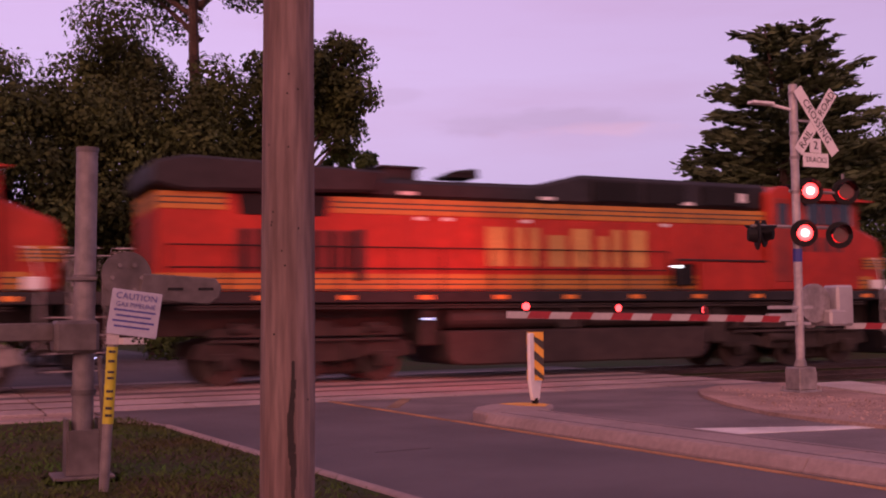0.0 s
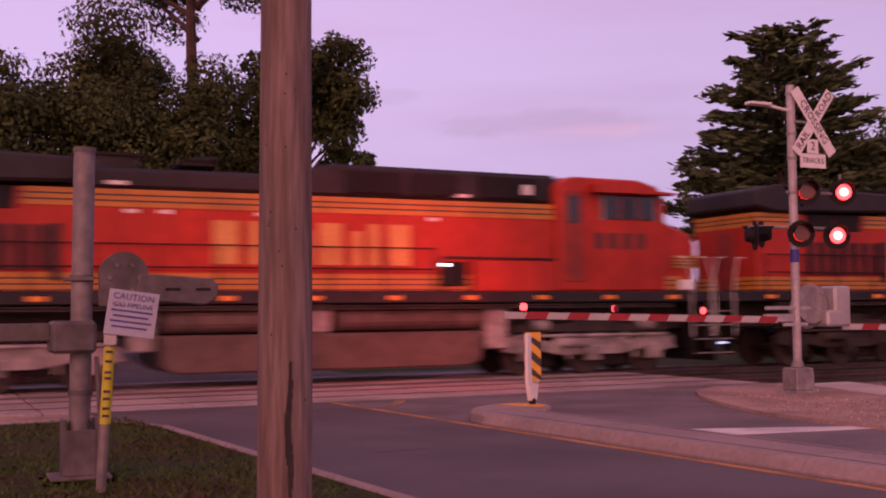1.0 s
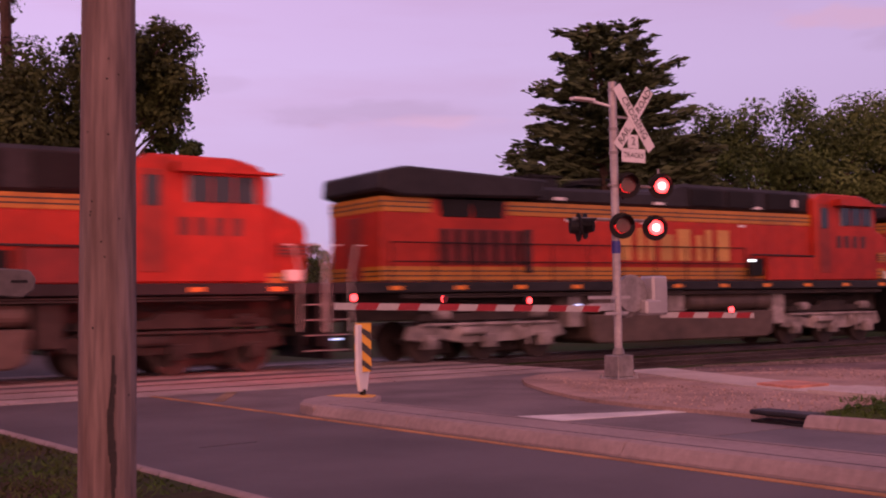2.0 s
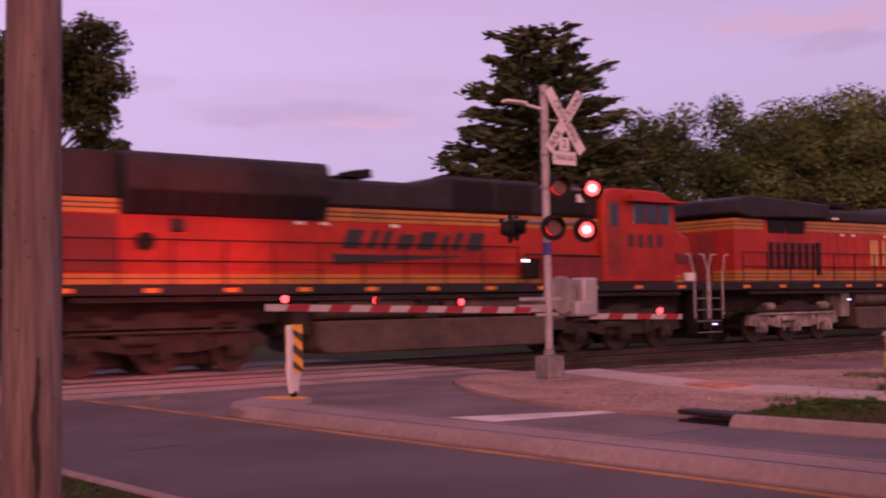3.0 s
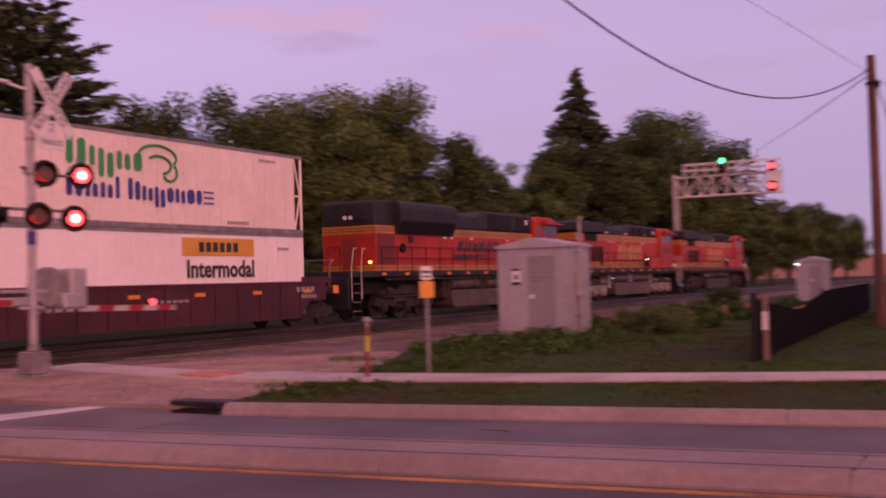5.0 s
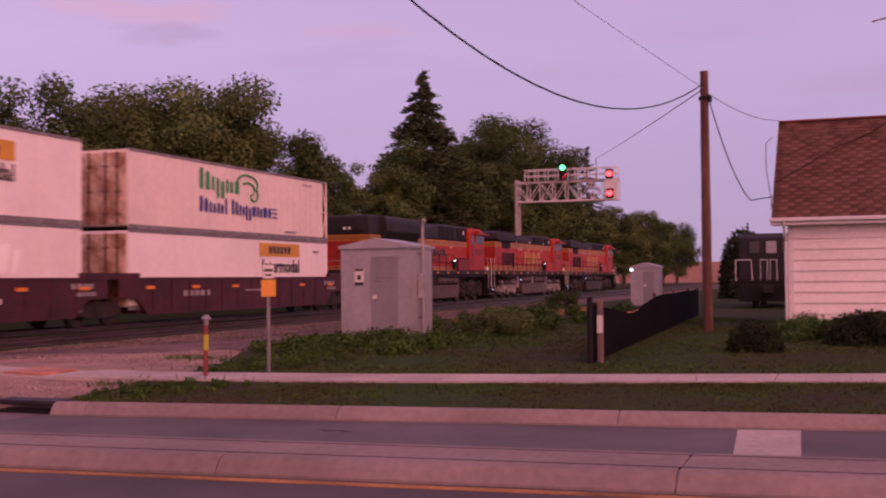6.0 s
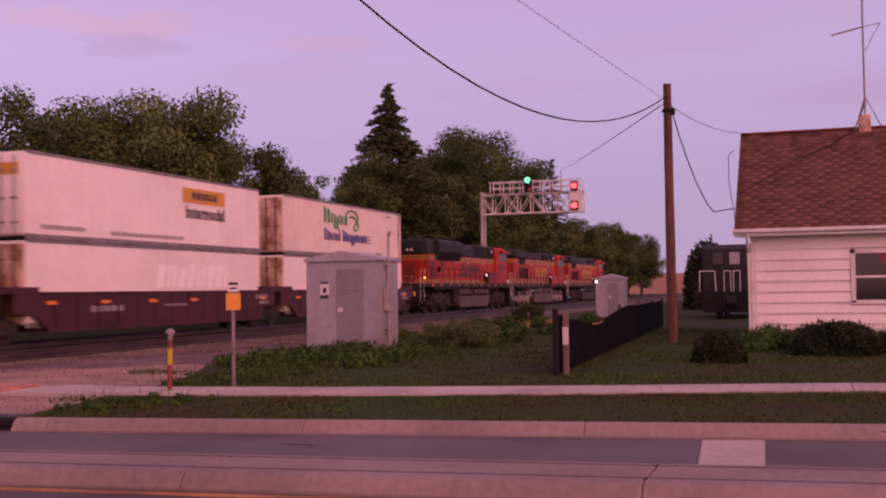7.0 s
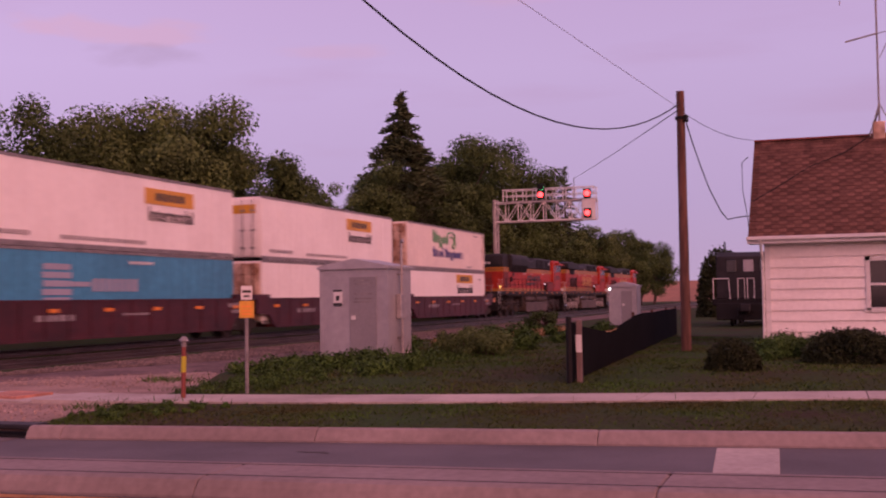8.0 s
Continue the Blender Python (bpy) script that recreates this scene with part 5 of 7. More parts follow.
def make_crossing_signal():
    s = thing("crossing_signal", pose(14.6, 16.05, 0.04), "galvanised crossing mast with crossbuck, flashing red lamps and lowered gate", "crossing signal")
    bm = B()
    rod(bm, (0, 0, 0.3), (0, 0, 5.66), 0.078, seg=18)
    part("mast", bm, M_GALV, s, smooth=False)
    bm = B()
    box(bm, -0.27, -0.27, 0.0, 0.27, 0.27, 0.05)
    box(bm, -0.20, -0.20, 0.05, 0.20, 0.20, 0.46)
    rod(bm, (0, 0, 0.46), (0, 0, 0.60), 0.13, 0.09, seg=14)
    box(bm, 0.17, -0.14, 0.12, 0.27, 0.14, 0.36)
    part("base", bm, M_GALVD, s, bevel=0.02)
    for a in (-1, 1):
        for b in (-1, 1):
            bm = B()
            rod(bm, (0.23 * a, 0.23 * b, 0.05), (0.23 * a, 0.23 * b, 0.11), 0.025, seg=6)
            part("bolt", bm, M_GALVD, s)
    # service lamp arm at the top
    bm = B()
    path_rod(bm, [(0, 0, 5.18), (-0.45, 0, 5.24), (-0.62, 0, 5.26)], 0.03)
    box(bm, -1.0, -0.09, 5.24, -0.5, 0.09, 5.29)
    part("lamp_arm", bm, M_WHITE, s, bevel=0.01)
    # crossbuck
    cb = new("crossbuck")
    cb.parent, cb.matrix_basis = s, pose(0.42, -0.12, 4.98)
    for i, q in enumerate((-1, 1)):
        bm = B()
        box(bm, -0.73, -0.008 - 0.012 * i, -0.11, 0.73, 0.006 - 0.012 * i, 0.11)
        blade = part("blade", bm, M_WHITE, cb, "white crossbuck blade with black letters", bevel=0.004, at=pose(0, 0, 0, 0, 53 * q, 0))
        if q == 1:
            words("CROSSING", 0.20, M_BLACK_L, blade, pose(0, -0.026, 0, 90, 0, 0))
        else:
            words("RAIL", 0.20, M_BLACK_L, blade, pose(-0.43, -0.014, 0, 90, 0, 0))
            words("ROAD", 0.20, M_BLACK_L, blade, pose(0.43, -0.014, 0, 90, 0, 0))
    bm = B()
    box(bm, -0.30, -0.02, -0.13, 0.30, 0.0, 0.13)
    box(bm, -0.13, -0.02, 0.14, 0.13, 0.0, 0.40)
    pl = part("tracks_plate", bm, M_WHITE, s, "white plate with black letters", at=pose(0.40, -0.1, 4.26))
    words("2", 0.22, M_BLACK_L, pl, pose(0, -0.023, 0.27, 90, 0, 0))
    words("TRACKS", 0.14, M_BLACK_L, pl, pose(0, -0.023, 0, 90, 0, 0))
    for z in (5.5, 4.75, 4.3, 3.66, 2.9):
        bm = B()
        rod(bm, (0, 0, z - 0.03), (0, 0, z + 0.03), 0.092, seg=16)
        part("clamp", bm, M_GALVD, s)
    bm = B()
    box(bm, 0, -0.1, 4.96, 0.42, -0.06, 5.0)
    part("crossbuck_bracket", bm, M_GALVD, s)
    # lamps
    bm = B()
    rod(bm, (-0.15, 0, 3.68), (1.2, 0, 3.68), 0.03, seg=8)
    rod(bm, (-1.05, 0, 3.02), (1.1, 0, 3.02), 0.03, seg=8)
    rod(bm, (1.15, 0, 3.68), (1.15, 0, 4.05), 0.025, seg=8)
    part("crossarm", bm, M_GALVD, s)
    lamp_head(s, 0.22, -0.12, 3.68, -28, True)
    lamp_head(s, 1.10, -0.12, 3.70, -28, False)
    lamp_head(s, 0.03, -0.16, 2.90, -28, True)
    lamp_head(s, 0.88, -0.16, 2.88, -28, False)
    lamp_head(s, -0.90, 0.0, 2.86, 62, None, 0.27)
    lamp_head(s, 0.35, 0.16, 3.68, 215, None)
    lamp_head(s, -0.62, 0.18, 2.90, 215, None)
    bm = B()
    rod(bm, (0, 0, 2.38), (0, 0, 2.62), 0.084, seg=16)
    part("blue_tag", bm, M_BLUE_L, s, "blue identification band")
    # gate machine, counterweights, arm
    bm = B()
    box(bm, 0.75, -0.2, 1.20, 1.15, 0.2, 1.95)
    box(bm, 0.55, -0.22, 1.20, 0.95, 0.22, 1.50)
    part("gate_machine", bm, M_ALU, s, bevel=0.04)
    bm = B()
    rod(bm, (0.35, -0.05, 1.62), (0.35, 0.05, 1.62), 0.36, seg=24)
    rod(bm, (0.35, 0.1, 1.5), (0.35, 0.2, 1.5), 0.34, seg=24)
    part("counterweight", bm, M_GALVD, s)
    bm = B()
    box(bm, -0.75, -0.06, 1.52, 0.28, -0.02, 1.58)
    box(bm, -0.35, -0.06, 1.22, 0.22, -0.02, 1.28)
    box(bm, -0.75, -0.05, 1.30, -0.1, 0.03, 1.44)
    part("arm_bracket", bm, M_GALV, s)
    g = new("gate_arm")
    g.parent, g.matrix_basis = s, pose(0, -0.1, 0)
    bm = B()
    prism(bm, [(-6.10, 1.42), (-0.55, 1.28), (-0.55, 1.40), (-6.10, 1.53)], -0.025, 0.025)
    part("arm", bm, M_ARM, g, "white striped gate arm")
    stripes(g, -5.75, -0.6, 0.0, 1.47, 1.34, 0)
    arm_lamp(g, -5.75, 0.0, 1.55)
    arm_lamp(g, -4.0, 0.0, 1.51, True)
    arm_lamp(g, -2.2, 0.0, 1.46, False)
    g2 = new("gate_arm")
    g2.parent, g2.matrix_basis = s, pose(0, -0.1, 0)
    bm = B()
    prism(bm, [(1.0, 1.14), (3.65, 1.08), (3.65, 1.19), (1.0, 1.25)], -0.025, 0.025)
    part("arm", bm, M_ARM, g2, "short white striped gate arm over the sidewalk")
    stripes(g2, 1.45, 3.5, 0.0, 1.19, 1.14, 0)
    arm_lamp(g2, 3.0, 0.0, 1.21)
    lamp = new("crossing_lamp_glow", bpy.data.lights.new("crossing_lamp_glow", "SPOT"))
    lamp.data.energy, lamp.data.color, lamp.data.spot_size, lamp.data.spot_blend, lamp.data.shadow_soft_size = 1900, (1.0, 0.06, 0.06), radians(75), 0.9, 0.15
    lamp.matrix_world = look((13.6, 16.7, 3.0), (8.6, 24.0, 2.3))


def make_gate_post():
    s = thing("gate_post", pose(1.34, 10.64, 0.1), "galvanised post with a crossing gate drive and grey counterweight paddle", "gate post")
    bm = B()
    rod(bm, (0, 0, 0.12), (0.03, 0, 2.96), 0.095, seg=20)
    part("post", bm, M_POST_G, s)
    bm = B()
    rod(bm, (0.03, 0, 2.94), (0.03, 0, 2.99), 0.10, seg=20)
    part("cap", bm, M_POST_D, s)
    bm = B()
    box(bm, -0.34, -0.34, -0.08, 0.36, 0.34, 0.0)
    part("footing", bm, M_CONC, s, "concrete footing", bevel=0.02)
    bm = B()
    box(bm, -0.26, -0.22, 0.02, 0.26, 0.22, 0.05)
    box(bm, -0.15, -0.13, 0.05, -0.125, 0.13, 0.55)
    box(bm, 0.125, -0.13, 0.05, 0.15, 0.13, 0.55)
    box(bm, -0.13, -0.15, 0.05, 0.13, -0.125, 0.45)
    part("base_shoe", bm, M_POST_D, s, bevel=0.006)
    bm = B()
    rod(bm, (0.36, -0.17, 1.82), (0.36, -0.10, 1.82), 0.22, seg=28)
    box(bm, 0.145, -0.160, 1.55, 0.575, -0.105, 1.80)
    part("hub_plate", bm, M_POST_D, s)
    for k in range(6):
        a = k * math.pi / 3
        bm = B()
        rod(bm, (0.36 + 0.13 * math.cos(a), -0.195, 1.80 + 0.13 * math.sin(a)), (0.36 + 0.13 * math.cos(a), -0.165, 1.80 + 0.13 * math.sin(a)), 0.02, seg=6)
        part("bolt", bm, M_POST_G, s)
    bm = B()
    prism(bm, [(0.45, 1.60), (1.10, 1.55), (1.20, 1.62), (1.22, 1.72), (1.16, 1.80), (0.5, 1.84)], -0.20, -0.13)
    pad = part("paddle", bm, M_POST_D, s, "grey slotted counterweight paddle", bevel=0.012)
    for x in (0.72, 1.0):
        bm = B()
        box(bm, x, -0.206, 1.685, x + 0.14, -0.19, 1.71)
        part("slot", bm, M_BLACK, pad)
    bm = B()
    box(bm, -0.26, -0.22, 1.13, 0.12, 0.22, 1.42)
    part("drive_box", bm, M_POST_D, s, bevel=0.03)
    bm = B()
    box(bm, -1.3, -0.05, 1.24, -0.25, 0.03, 1.40)
    part("arm_bracket", bm, M_POST_D, s, bevel=0.01)
    bm = B()
    for z in (1.78, 1.2, 0.75):
        rod(bm, (0.01, 0, z), (0.01, 0, z + 0.05), 0.108, seg=18)
    rod(bm, (-0.16, -0.1, 1.79), (0.1, -0.12, 1.79), 0.02, seg=6)
    path_rod(bm, [(0.13, -0.12, 1.1), (0.16, -0.14, 0.6), (0.14, -0.13, 0.05)], 0.022)
    part("clamps_and_conduit", bm, M_POST_D, s)


def make_pipeline_marker():
    s = thing("pipeline_marker", pose(1.41, 9.80, 0.08, 0, 3.0, -8), "white pipeline notice on a leaning yellow-banded grey stake", "marker sign")
    bm = B()
    rod(bm, (0, 0, 0), (0, 0, 1.28), 0.042, seg=14)
    part("stake", bm, M_POST_G, s)
    bm = B()
    rod(bm, (0, 0, 0.58), (0, 0, 1.22), 0.046, seg=14)
    band = part("yellow_band", bm, M_STAKE_Y, s, "yellow warning band with black bars")
    for z in (0.64, 0.70, 0.78, 0.84, 0.95, 1.0, 1.09, 1.17):
        bm = B()
        box(bm, -0.028, -0.048, z, 0.028, -0.03, z + 0.022)
        part("small_bars", bm, M_BLACK_L, band)
    bm = B()
    box(bm, -0.05, -0.05, 1.24, 0.05, 0.02, 1.36)
    part("bracket", bm, M_GALV, s)
    bm = B()
    box(bm, -0.205, -0.065, 1.32, 0.205, -0.05, 1.70)
    pl = part("notice", bm, M_NOTICE, s, "white notice plate with blue writing", bevel=0.004, at=pose(0.03, 0, 0, 0, 5, 0))
    words("CAUTION", 0.075, M_BLUE_L, pl, pose(0, -0.068, 1.645, 90, 0, 0))
    words("GAS PIPELINE", 0.055, M_BLUE_L, pl, pose(0, -0.068, 1.575, 90, 0, 0))
    for k, z in enumerate((1.52, 1.475, 1.43, 1.385)):
        bm = B()
        box(bm, -0.17 + 0.02 * (k % 2), -0.068, z, 0.17 - 0.03 * (k % 2), -0.064, z + 0.016)
        part("small_bars", bm, M_BLUE_L, pl)


def make_delineator():
    s = thing("object_marker", pose(8.57, 15.2, 0.15), "white flexible post with a black and amber striped panel", "road marker")
    bm = B()
    rod(bm, (0, 0, 0), (0, 0, 0.09), 0.05, seg=10)
    part("foot", bm, M_BLACK, s)
    bm = B()
    prism(bm, [(-0.09, 0.06), (0.09, 0.06), (0.15, 0.34), (0.15, 1.08), (-0.15, 1.08), (-0.15, 0.34)], -0.03, 0.03)
    part("post", bm, M_WHITE, s, bevel=0.01, at=pose(0, 0, 0, 0, 0, 25))
    panel = new("striped_panel")
    panel.parent, panel.matrix_basis = s, pose(0, 0, 0, 0, 0, -22)
    bm = B()
    box(bm, -0.125, -0.055, 0.36, 0.135, -0.035, 1.10)
    part("panel", bm, M_SIGN_Y, panel, "amber reflective panel")
    for k in range(3):
        z = 0.40 + 0.26 * k
        bm = B()
        v = [(-0.125, z + 0.13), (0.135, max(z - 0.10, 0.36)), (0.135, z + 0.03), (-0.125, min(z + 0.26, 1.10))]
        prism(bm, v, -0.059, -0.054)
        part("black_stripe", bm, M_BLACK_L, panel)


def make_verge_signs():
    s = thing("cable_marker", pose(14.9, 9.2, 0.08, 0, 1.5, 0), "red-brown marker stake with yellow band and dull grey cap", "marker post")
    bm = B()
    rod(bm, (0, 0, 0), (0, 0, 0.82), 0.035, seg=10)
    part("stake", bm, M_REDST, s)
    bm = B()
    rod(bm, (0, 0, 0.42), (0, 0, 0.66), 0.039, seg=10)
    part("band", bm, M_STAKE_Y, s, "yellow band")
    bm = B()
    rod(bm, (0, 0, 0.80), (0, 0, 0.90), 0.04, seg=10)
    rod(bm, (0, 0, 0.89), (0, 0, 0.96), 0.085, 0.03, seg=12)
    part("cap", bm, M_GALVD, s, "dull grey domed cap")
    s = thing("notice_sign", pose(16.05, 8.75, 0.08, 0, 0, -58), "steel post with a small white and a yellow notice", "sign")
    bm = B()
    rod(bm, (0, 0, 0), (0, 0, 1.72), 0.03, seg=10)
    part("post", bm, M_GALVD, s)
    bm = B()
    box(bm, -0.09, -0.05, 1.50, 0.09, -0.03, 1.72)
    a = part("white_plate", bm, M_WHITE, s, "white plate", bevel=0.004)
    bm = B()
    box(bm, -0.07, -0.053, 1.61, 0.07, -0.049, 1.65)
    box(bm, -0.05, -0.053, 1.54, 0.05, -0.049, 1.57)
    part("small_bars", bm, M_BLACK_L, a)
    bm = B()
    box(bm, -0.115, -0.05, 1.21, 0.115, -0.03, 1.48)
    b = part("yellow_plate", bm, M_SIGN_Y, s, "yellow plate", bevel=0.004)
    bm = B()
    for z in (1.26, 1.31, 1.38):
        box(bm, -0.08, -0.053, z, 0.08, -0.049, z + 0.025)
    part("small_bars", bm, M_ORREF, b)


def cabinet(name, x, y, w, d, h, label, detailed):
    """Sheet-metal signal house; the door faces -x."""
    c = thing(name, pose(x, y, 0.06), label, "signal cabinet")
    bm = B()
    box(bm, 0, 0, 0.05, d, w, h)
    part("body", bm, M_ALU, c, bevel=0.015)
    bm = B()
    v = [(-0.06, h - 0.02), (w + 0.06, h - 0.02), (w + 0.06, h + 0.05), (w / 2, h + 0.24), (-0.06, h + 0.05)]
    a = [bm.verts.new((-0.07, p, q)) for p, q in v]
    b = [bm.verts.new((d + 0.07, p, q)) for p, q in v]
    bm.faces.new(a)
    bm.faces.new(b)
    for i in range(5):
        bm.faces.new((a[i - 1], b[i - 1], b[i], a[i]))
    bmesh.ops.recalc_face_normals(bm, faces=bm.faces)
    part("roof", bm, M_ALU, c)
    for p in (0.02, w - 0.02):
        bm = B()
        box(bm, -0.015, p - 0.035, 0.05, 0.02, p + 0.035, h)
        part("corner_trim", bm, M_ALU, c)
    bm = B()
    box(bm, 0.1, 0.1, -0.15, d - 0.1, w - 0.1, 0.05)
    part("plinth", bm, M_CONC, c)
    # door in the right-hand half of the front
    y0, y1 = (w * 0.16, w * 0.56)
    bm = B()
    box(bm, -0.022, y0, 0.12, 0.01, y1, h - 0.22)
    door = part("door", bm, M_DOOR, c, "sheet-metal door with faint markings", bevel=0.008)
    bm = B()
    box(bm, -0.05, y1 - 0.16, 1.0, -0.02, y1 - 0.05, 1.10)
    part("latch", bm, M_WHITE, door, "white latch plate")
    if detailed:
        bm = B()
        for k, z in enumerate((1.95, 1.87, 1.62, 1.5, 1.42)):
            box(bm, -0.026, y0 + 0.12, z, -0.021, y1 - 0.12 - 0.03 * (k % 2), z + 0.035)
        part("stencil_bars", bm, M_GALVD, door)
        bm = B()
        for z in (0.3, 1.15, 2.0):
            rod(bm, (-0.03, y0 + 0.0, z), (-0.03, y0 + 0.0, z + 0.09), 0.015, seg=6)
        part("hinges", bm, M_GALV, door)
        bm = B()
        box(bm, -0.02, w * 0.67, 1.34, 0.0, w * 0.80, 1.75)
        sg = part("notice", bm, M_WHITE, c, "white notice with dark border", bevel=0.003)
        bm = B()
        box(bm, -0.024, w * 0.67, 1.34, -0.019, w * 0.80, 1.42)
        box(bm, -0.024, w * 0.67, 1.70, -0.019, w * 0.80, 1.75)
        box(bm, -0.024, w * 0.71, 1.48, -0.019, w * 0.76, 1.60)
        part("small_bars", bm, M_BLACK_L, sg)
        bm = B()
        box(bm, 0.55, -0.14, 1.0, 0.95, -0.005, 1.62)
        part("meter_box", bm, M_GALV, c, "grey electric meter box", bevel=0.015)
        bm = B()
        rod(bm, (0.75, -0.09, -0.1), (0.75, -0.09, 1.0), 0.035, seg=8)
        rod(bm, (0.75, -0.09, 1.6), (0.75, -0.09, 2.95), 0.035, seg=8)
        path_rod(bm, [(0.75, -0.09, 2.95), (0.7, -0.15, 3.0), (0.66, -0.16, 2.92)], 0.035)
        part("conduit", bm, M_GALV, c)
        bm = B()
        for z in (0.5, 2.1):
            box(bm, 0.6, -0.08, z, 0.9, -0.005, z + 0.05)
        part("strut", bm, M_GALVD, c)
    else:
        bm = B()
        rod(bm, (-0.06, w - 0.03, h - 0.12), (-0.01, w - 0.03, h - 0.12), 0.055, seg=12)
        part("lit_lamp", bm, M_LAMP_WHT, c, "small lit white lamp")
    return c


def pole_of_wood(name, x, y, h, r0, r1, mat, label, lean=(0, 0)):
    p = thing(name, pose(x, y, 0.05, lean[0], lean[1], 0), label, "utility pole")
    bm = B()
    n = 10
    rings = []
    rnd = random.Random(int(x * 10))
    for k in range(n + 1):
        r = r0 + (r1 - r0) * k / n
        rings.append([bm.verts.new(((r + rnd.uniform(-0.004, 0.004)) * math.cos(a), (r + rnd.uniform(-0.004, 0.004)) * math.sin(a), h * k / n - 0.3)) for a in [2 * math.pi * i / 20 for i in range(20)]])
    for a, b in zip(rings, rings[1:]):
        for i in range(20):
            bm.faces.new((a[i - 1], a[i], b[i], b[i - 1]))
    bm.faces.new(rings[-1])
    part("shaft", bm, mat, p, smooth=False)
    return p


def make_poles():
    p = pole_of_wood("utility_pole", 2.335, 7.655, 11.7, 0.192, 0.15, M_POLEWOOD, "weathered grey-brown wooden utility pole with a tar streak beside the kerb", (0, 0.35))
    rnd = random.Random(8)
    for k in range(24):
        hw = 0.007 + 0.017 * math.sin(math.pi * k / 23)
        z = 0.14 + 0.040 * k + rnd.uniform(0, 0.03)
        a = math.radians(-97 + 3 * math.sin(0.35 * k) + rnd.uniform(-1.5, 1.5))
        bm = B()
        r = 0.1905
        box(bm, r * math.cos(a) - hw * rnd.uniform(0.8, 1.25), r * math.sin(a) - 0.003, z, r * math.cos(a) + hw * rnd.uniform(0.8, 1.25), r * math.sin(a) + 0.02, z + rnd.uniform(0.05, 0.14))
        part("tar_streak", bm, M_TAR, p, bevel=0.004)
    for k in range(14):
        z = rnd.uniform(0.6, 4.0)
        a = math.radians(-107 + rnd.uniform(-50, 50))
        bm = B()
        r = 0.189 - 0.0038 * z
        rod(bm, (r * math.cos(a), r * math.sin(a), z), (1.02 * r * math.cos(a), 1.02 * r * math.sin(a), z), 0.008, seg=6)
        part("nail", bm, M_TAR, p)
    q = pole_of_wood("utility_pole", 30.0, 3.5, 7.15, 0.135, 0.105, M_REDWOOD, "thin reddish-brown wooden service pole", (0, 0))
    bm = B()
    rod(bm, (0, 0, 6.10), (0, 0, 6.18), 0.15, seg=14)
    box(bm, -0.15, -0.18, 6.05, 0.15, -0.1, 6.2)
    part("collar", bm, M_BLACK, q, "black wire collar")


def wire(label, pts, r, mat=M_BLACK):
    c = bpy.data.curves.new("wire", "CURVE")
    c.dimensions, c.bevel_depth, c.bevel_resolution = "3D", r, 1
    s = c.splines.new("POLY")
    s.points.add(len(pts) - 1)
    for p, q in zip(s.points, pts):
        p.co = (*q, 1)
    c.materials.append(mat)
    return tagged(new("overhead_wire", c), label, "wire")


def make_wires():
    line = lambda f, n=28: [f(k / n) for k in range(n + 1)]
    at = lambda u, z: (30.0 - 27.6 * u, 3.5 + 4.16 * u, z)
    wire("thick black sagging service cable", line(lambda u: at(u, 4.9 + 14.3 * (u - 0.345) ** 2)), 0.016)
    wire("thin taut overhead wire", line(lambda u: at(u, 6.43 + 1.2 * u)), 0.006, M_GALVD)
    wire("service wire running to the track signal", line(lambda u: (30 + 70 * u, 3.5 + 17.8 * u, 6.45 + 5.75 * u - 0.3 * u * (1 - u))), 0.014)
    wire("thin wire from pole to house gable", line(lambda u: (30 + 6.0 * u, 3.45 - 1.45 * u, 6.35 - 0.06 * u - 0.7 * u * (1 - u)), 10), 0.008)
    wire("drooping black service drop to the house corner", [(30.0, 3.4, 6.2), (30.2, 3.25, 5.6), (30.4, 3.05, 4.9), (30.6, 2.85, 4.3), (30.85, 2.6, 3.75), (31.05, 2.45, 3.55), (31.4, 2.2, 3.62), (31.9, 1.95, 3.68)], 0.016)
    wire("thin wire looping down beside the house", [(32.0, 1.95, 5.3), (31.9, 2.1, 5.15), (31.9, 2.1, 4.4), (32.0, 2.0, 3.7), (32.0, 1.95, 3.1)], 0.010)


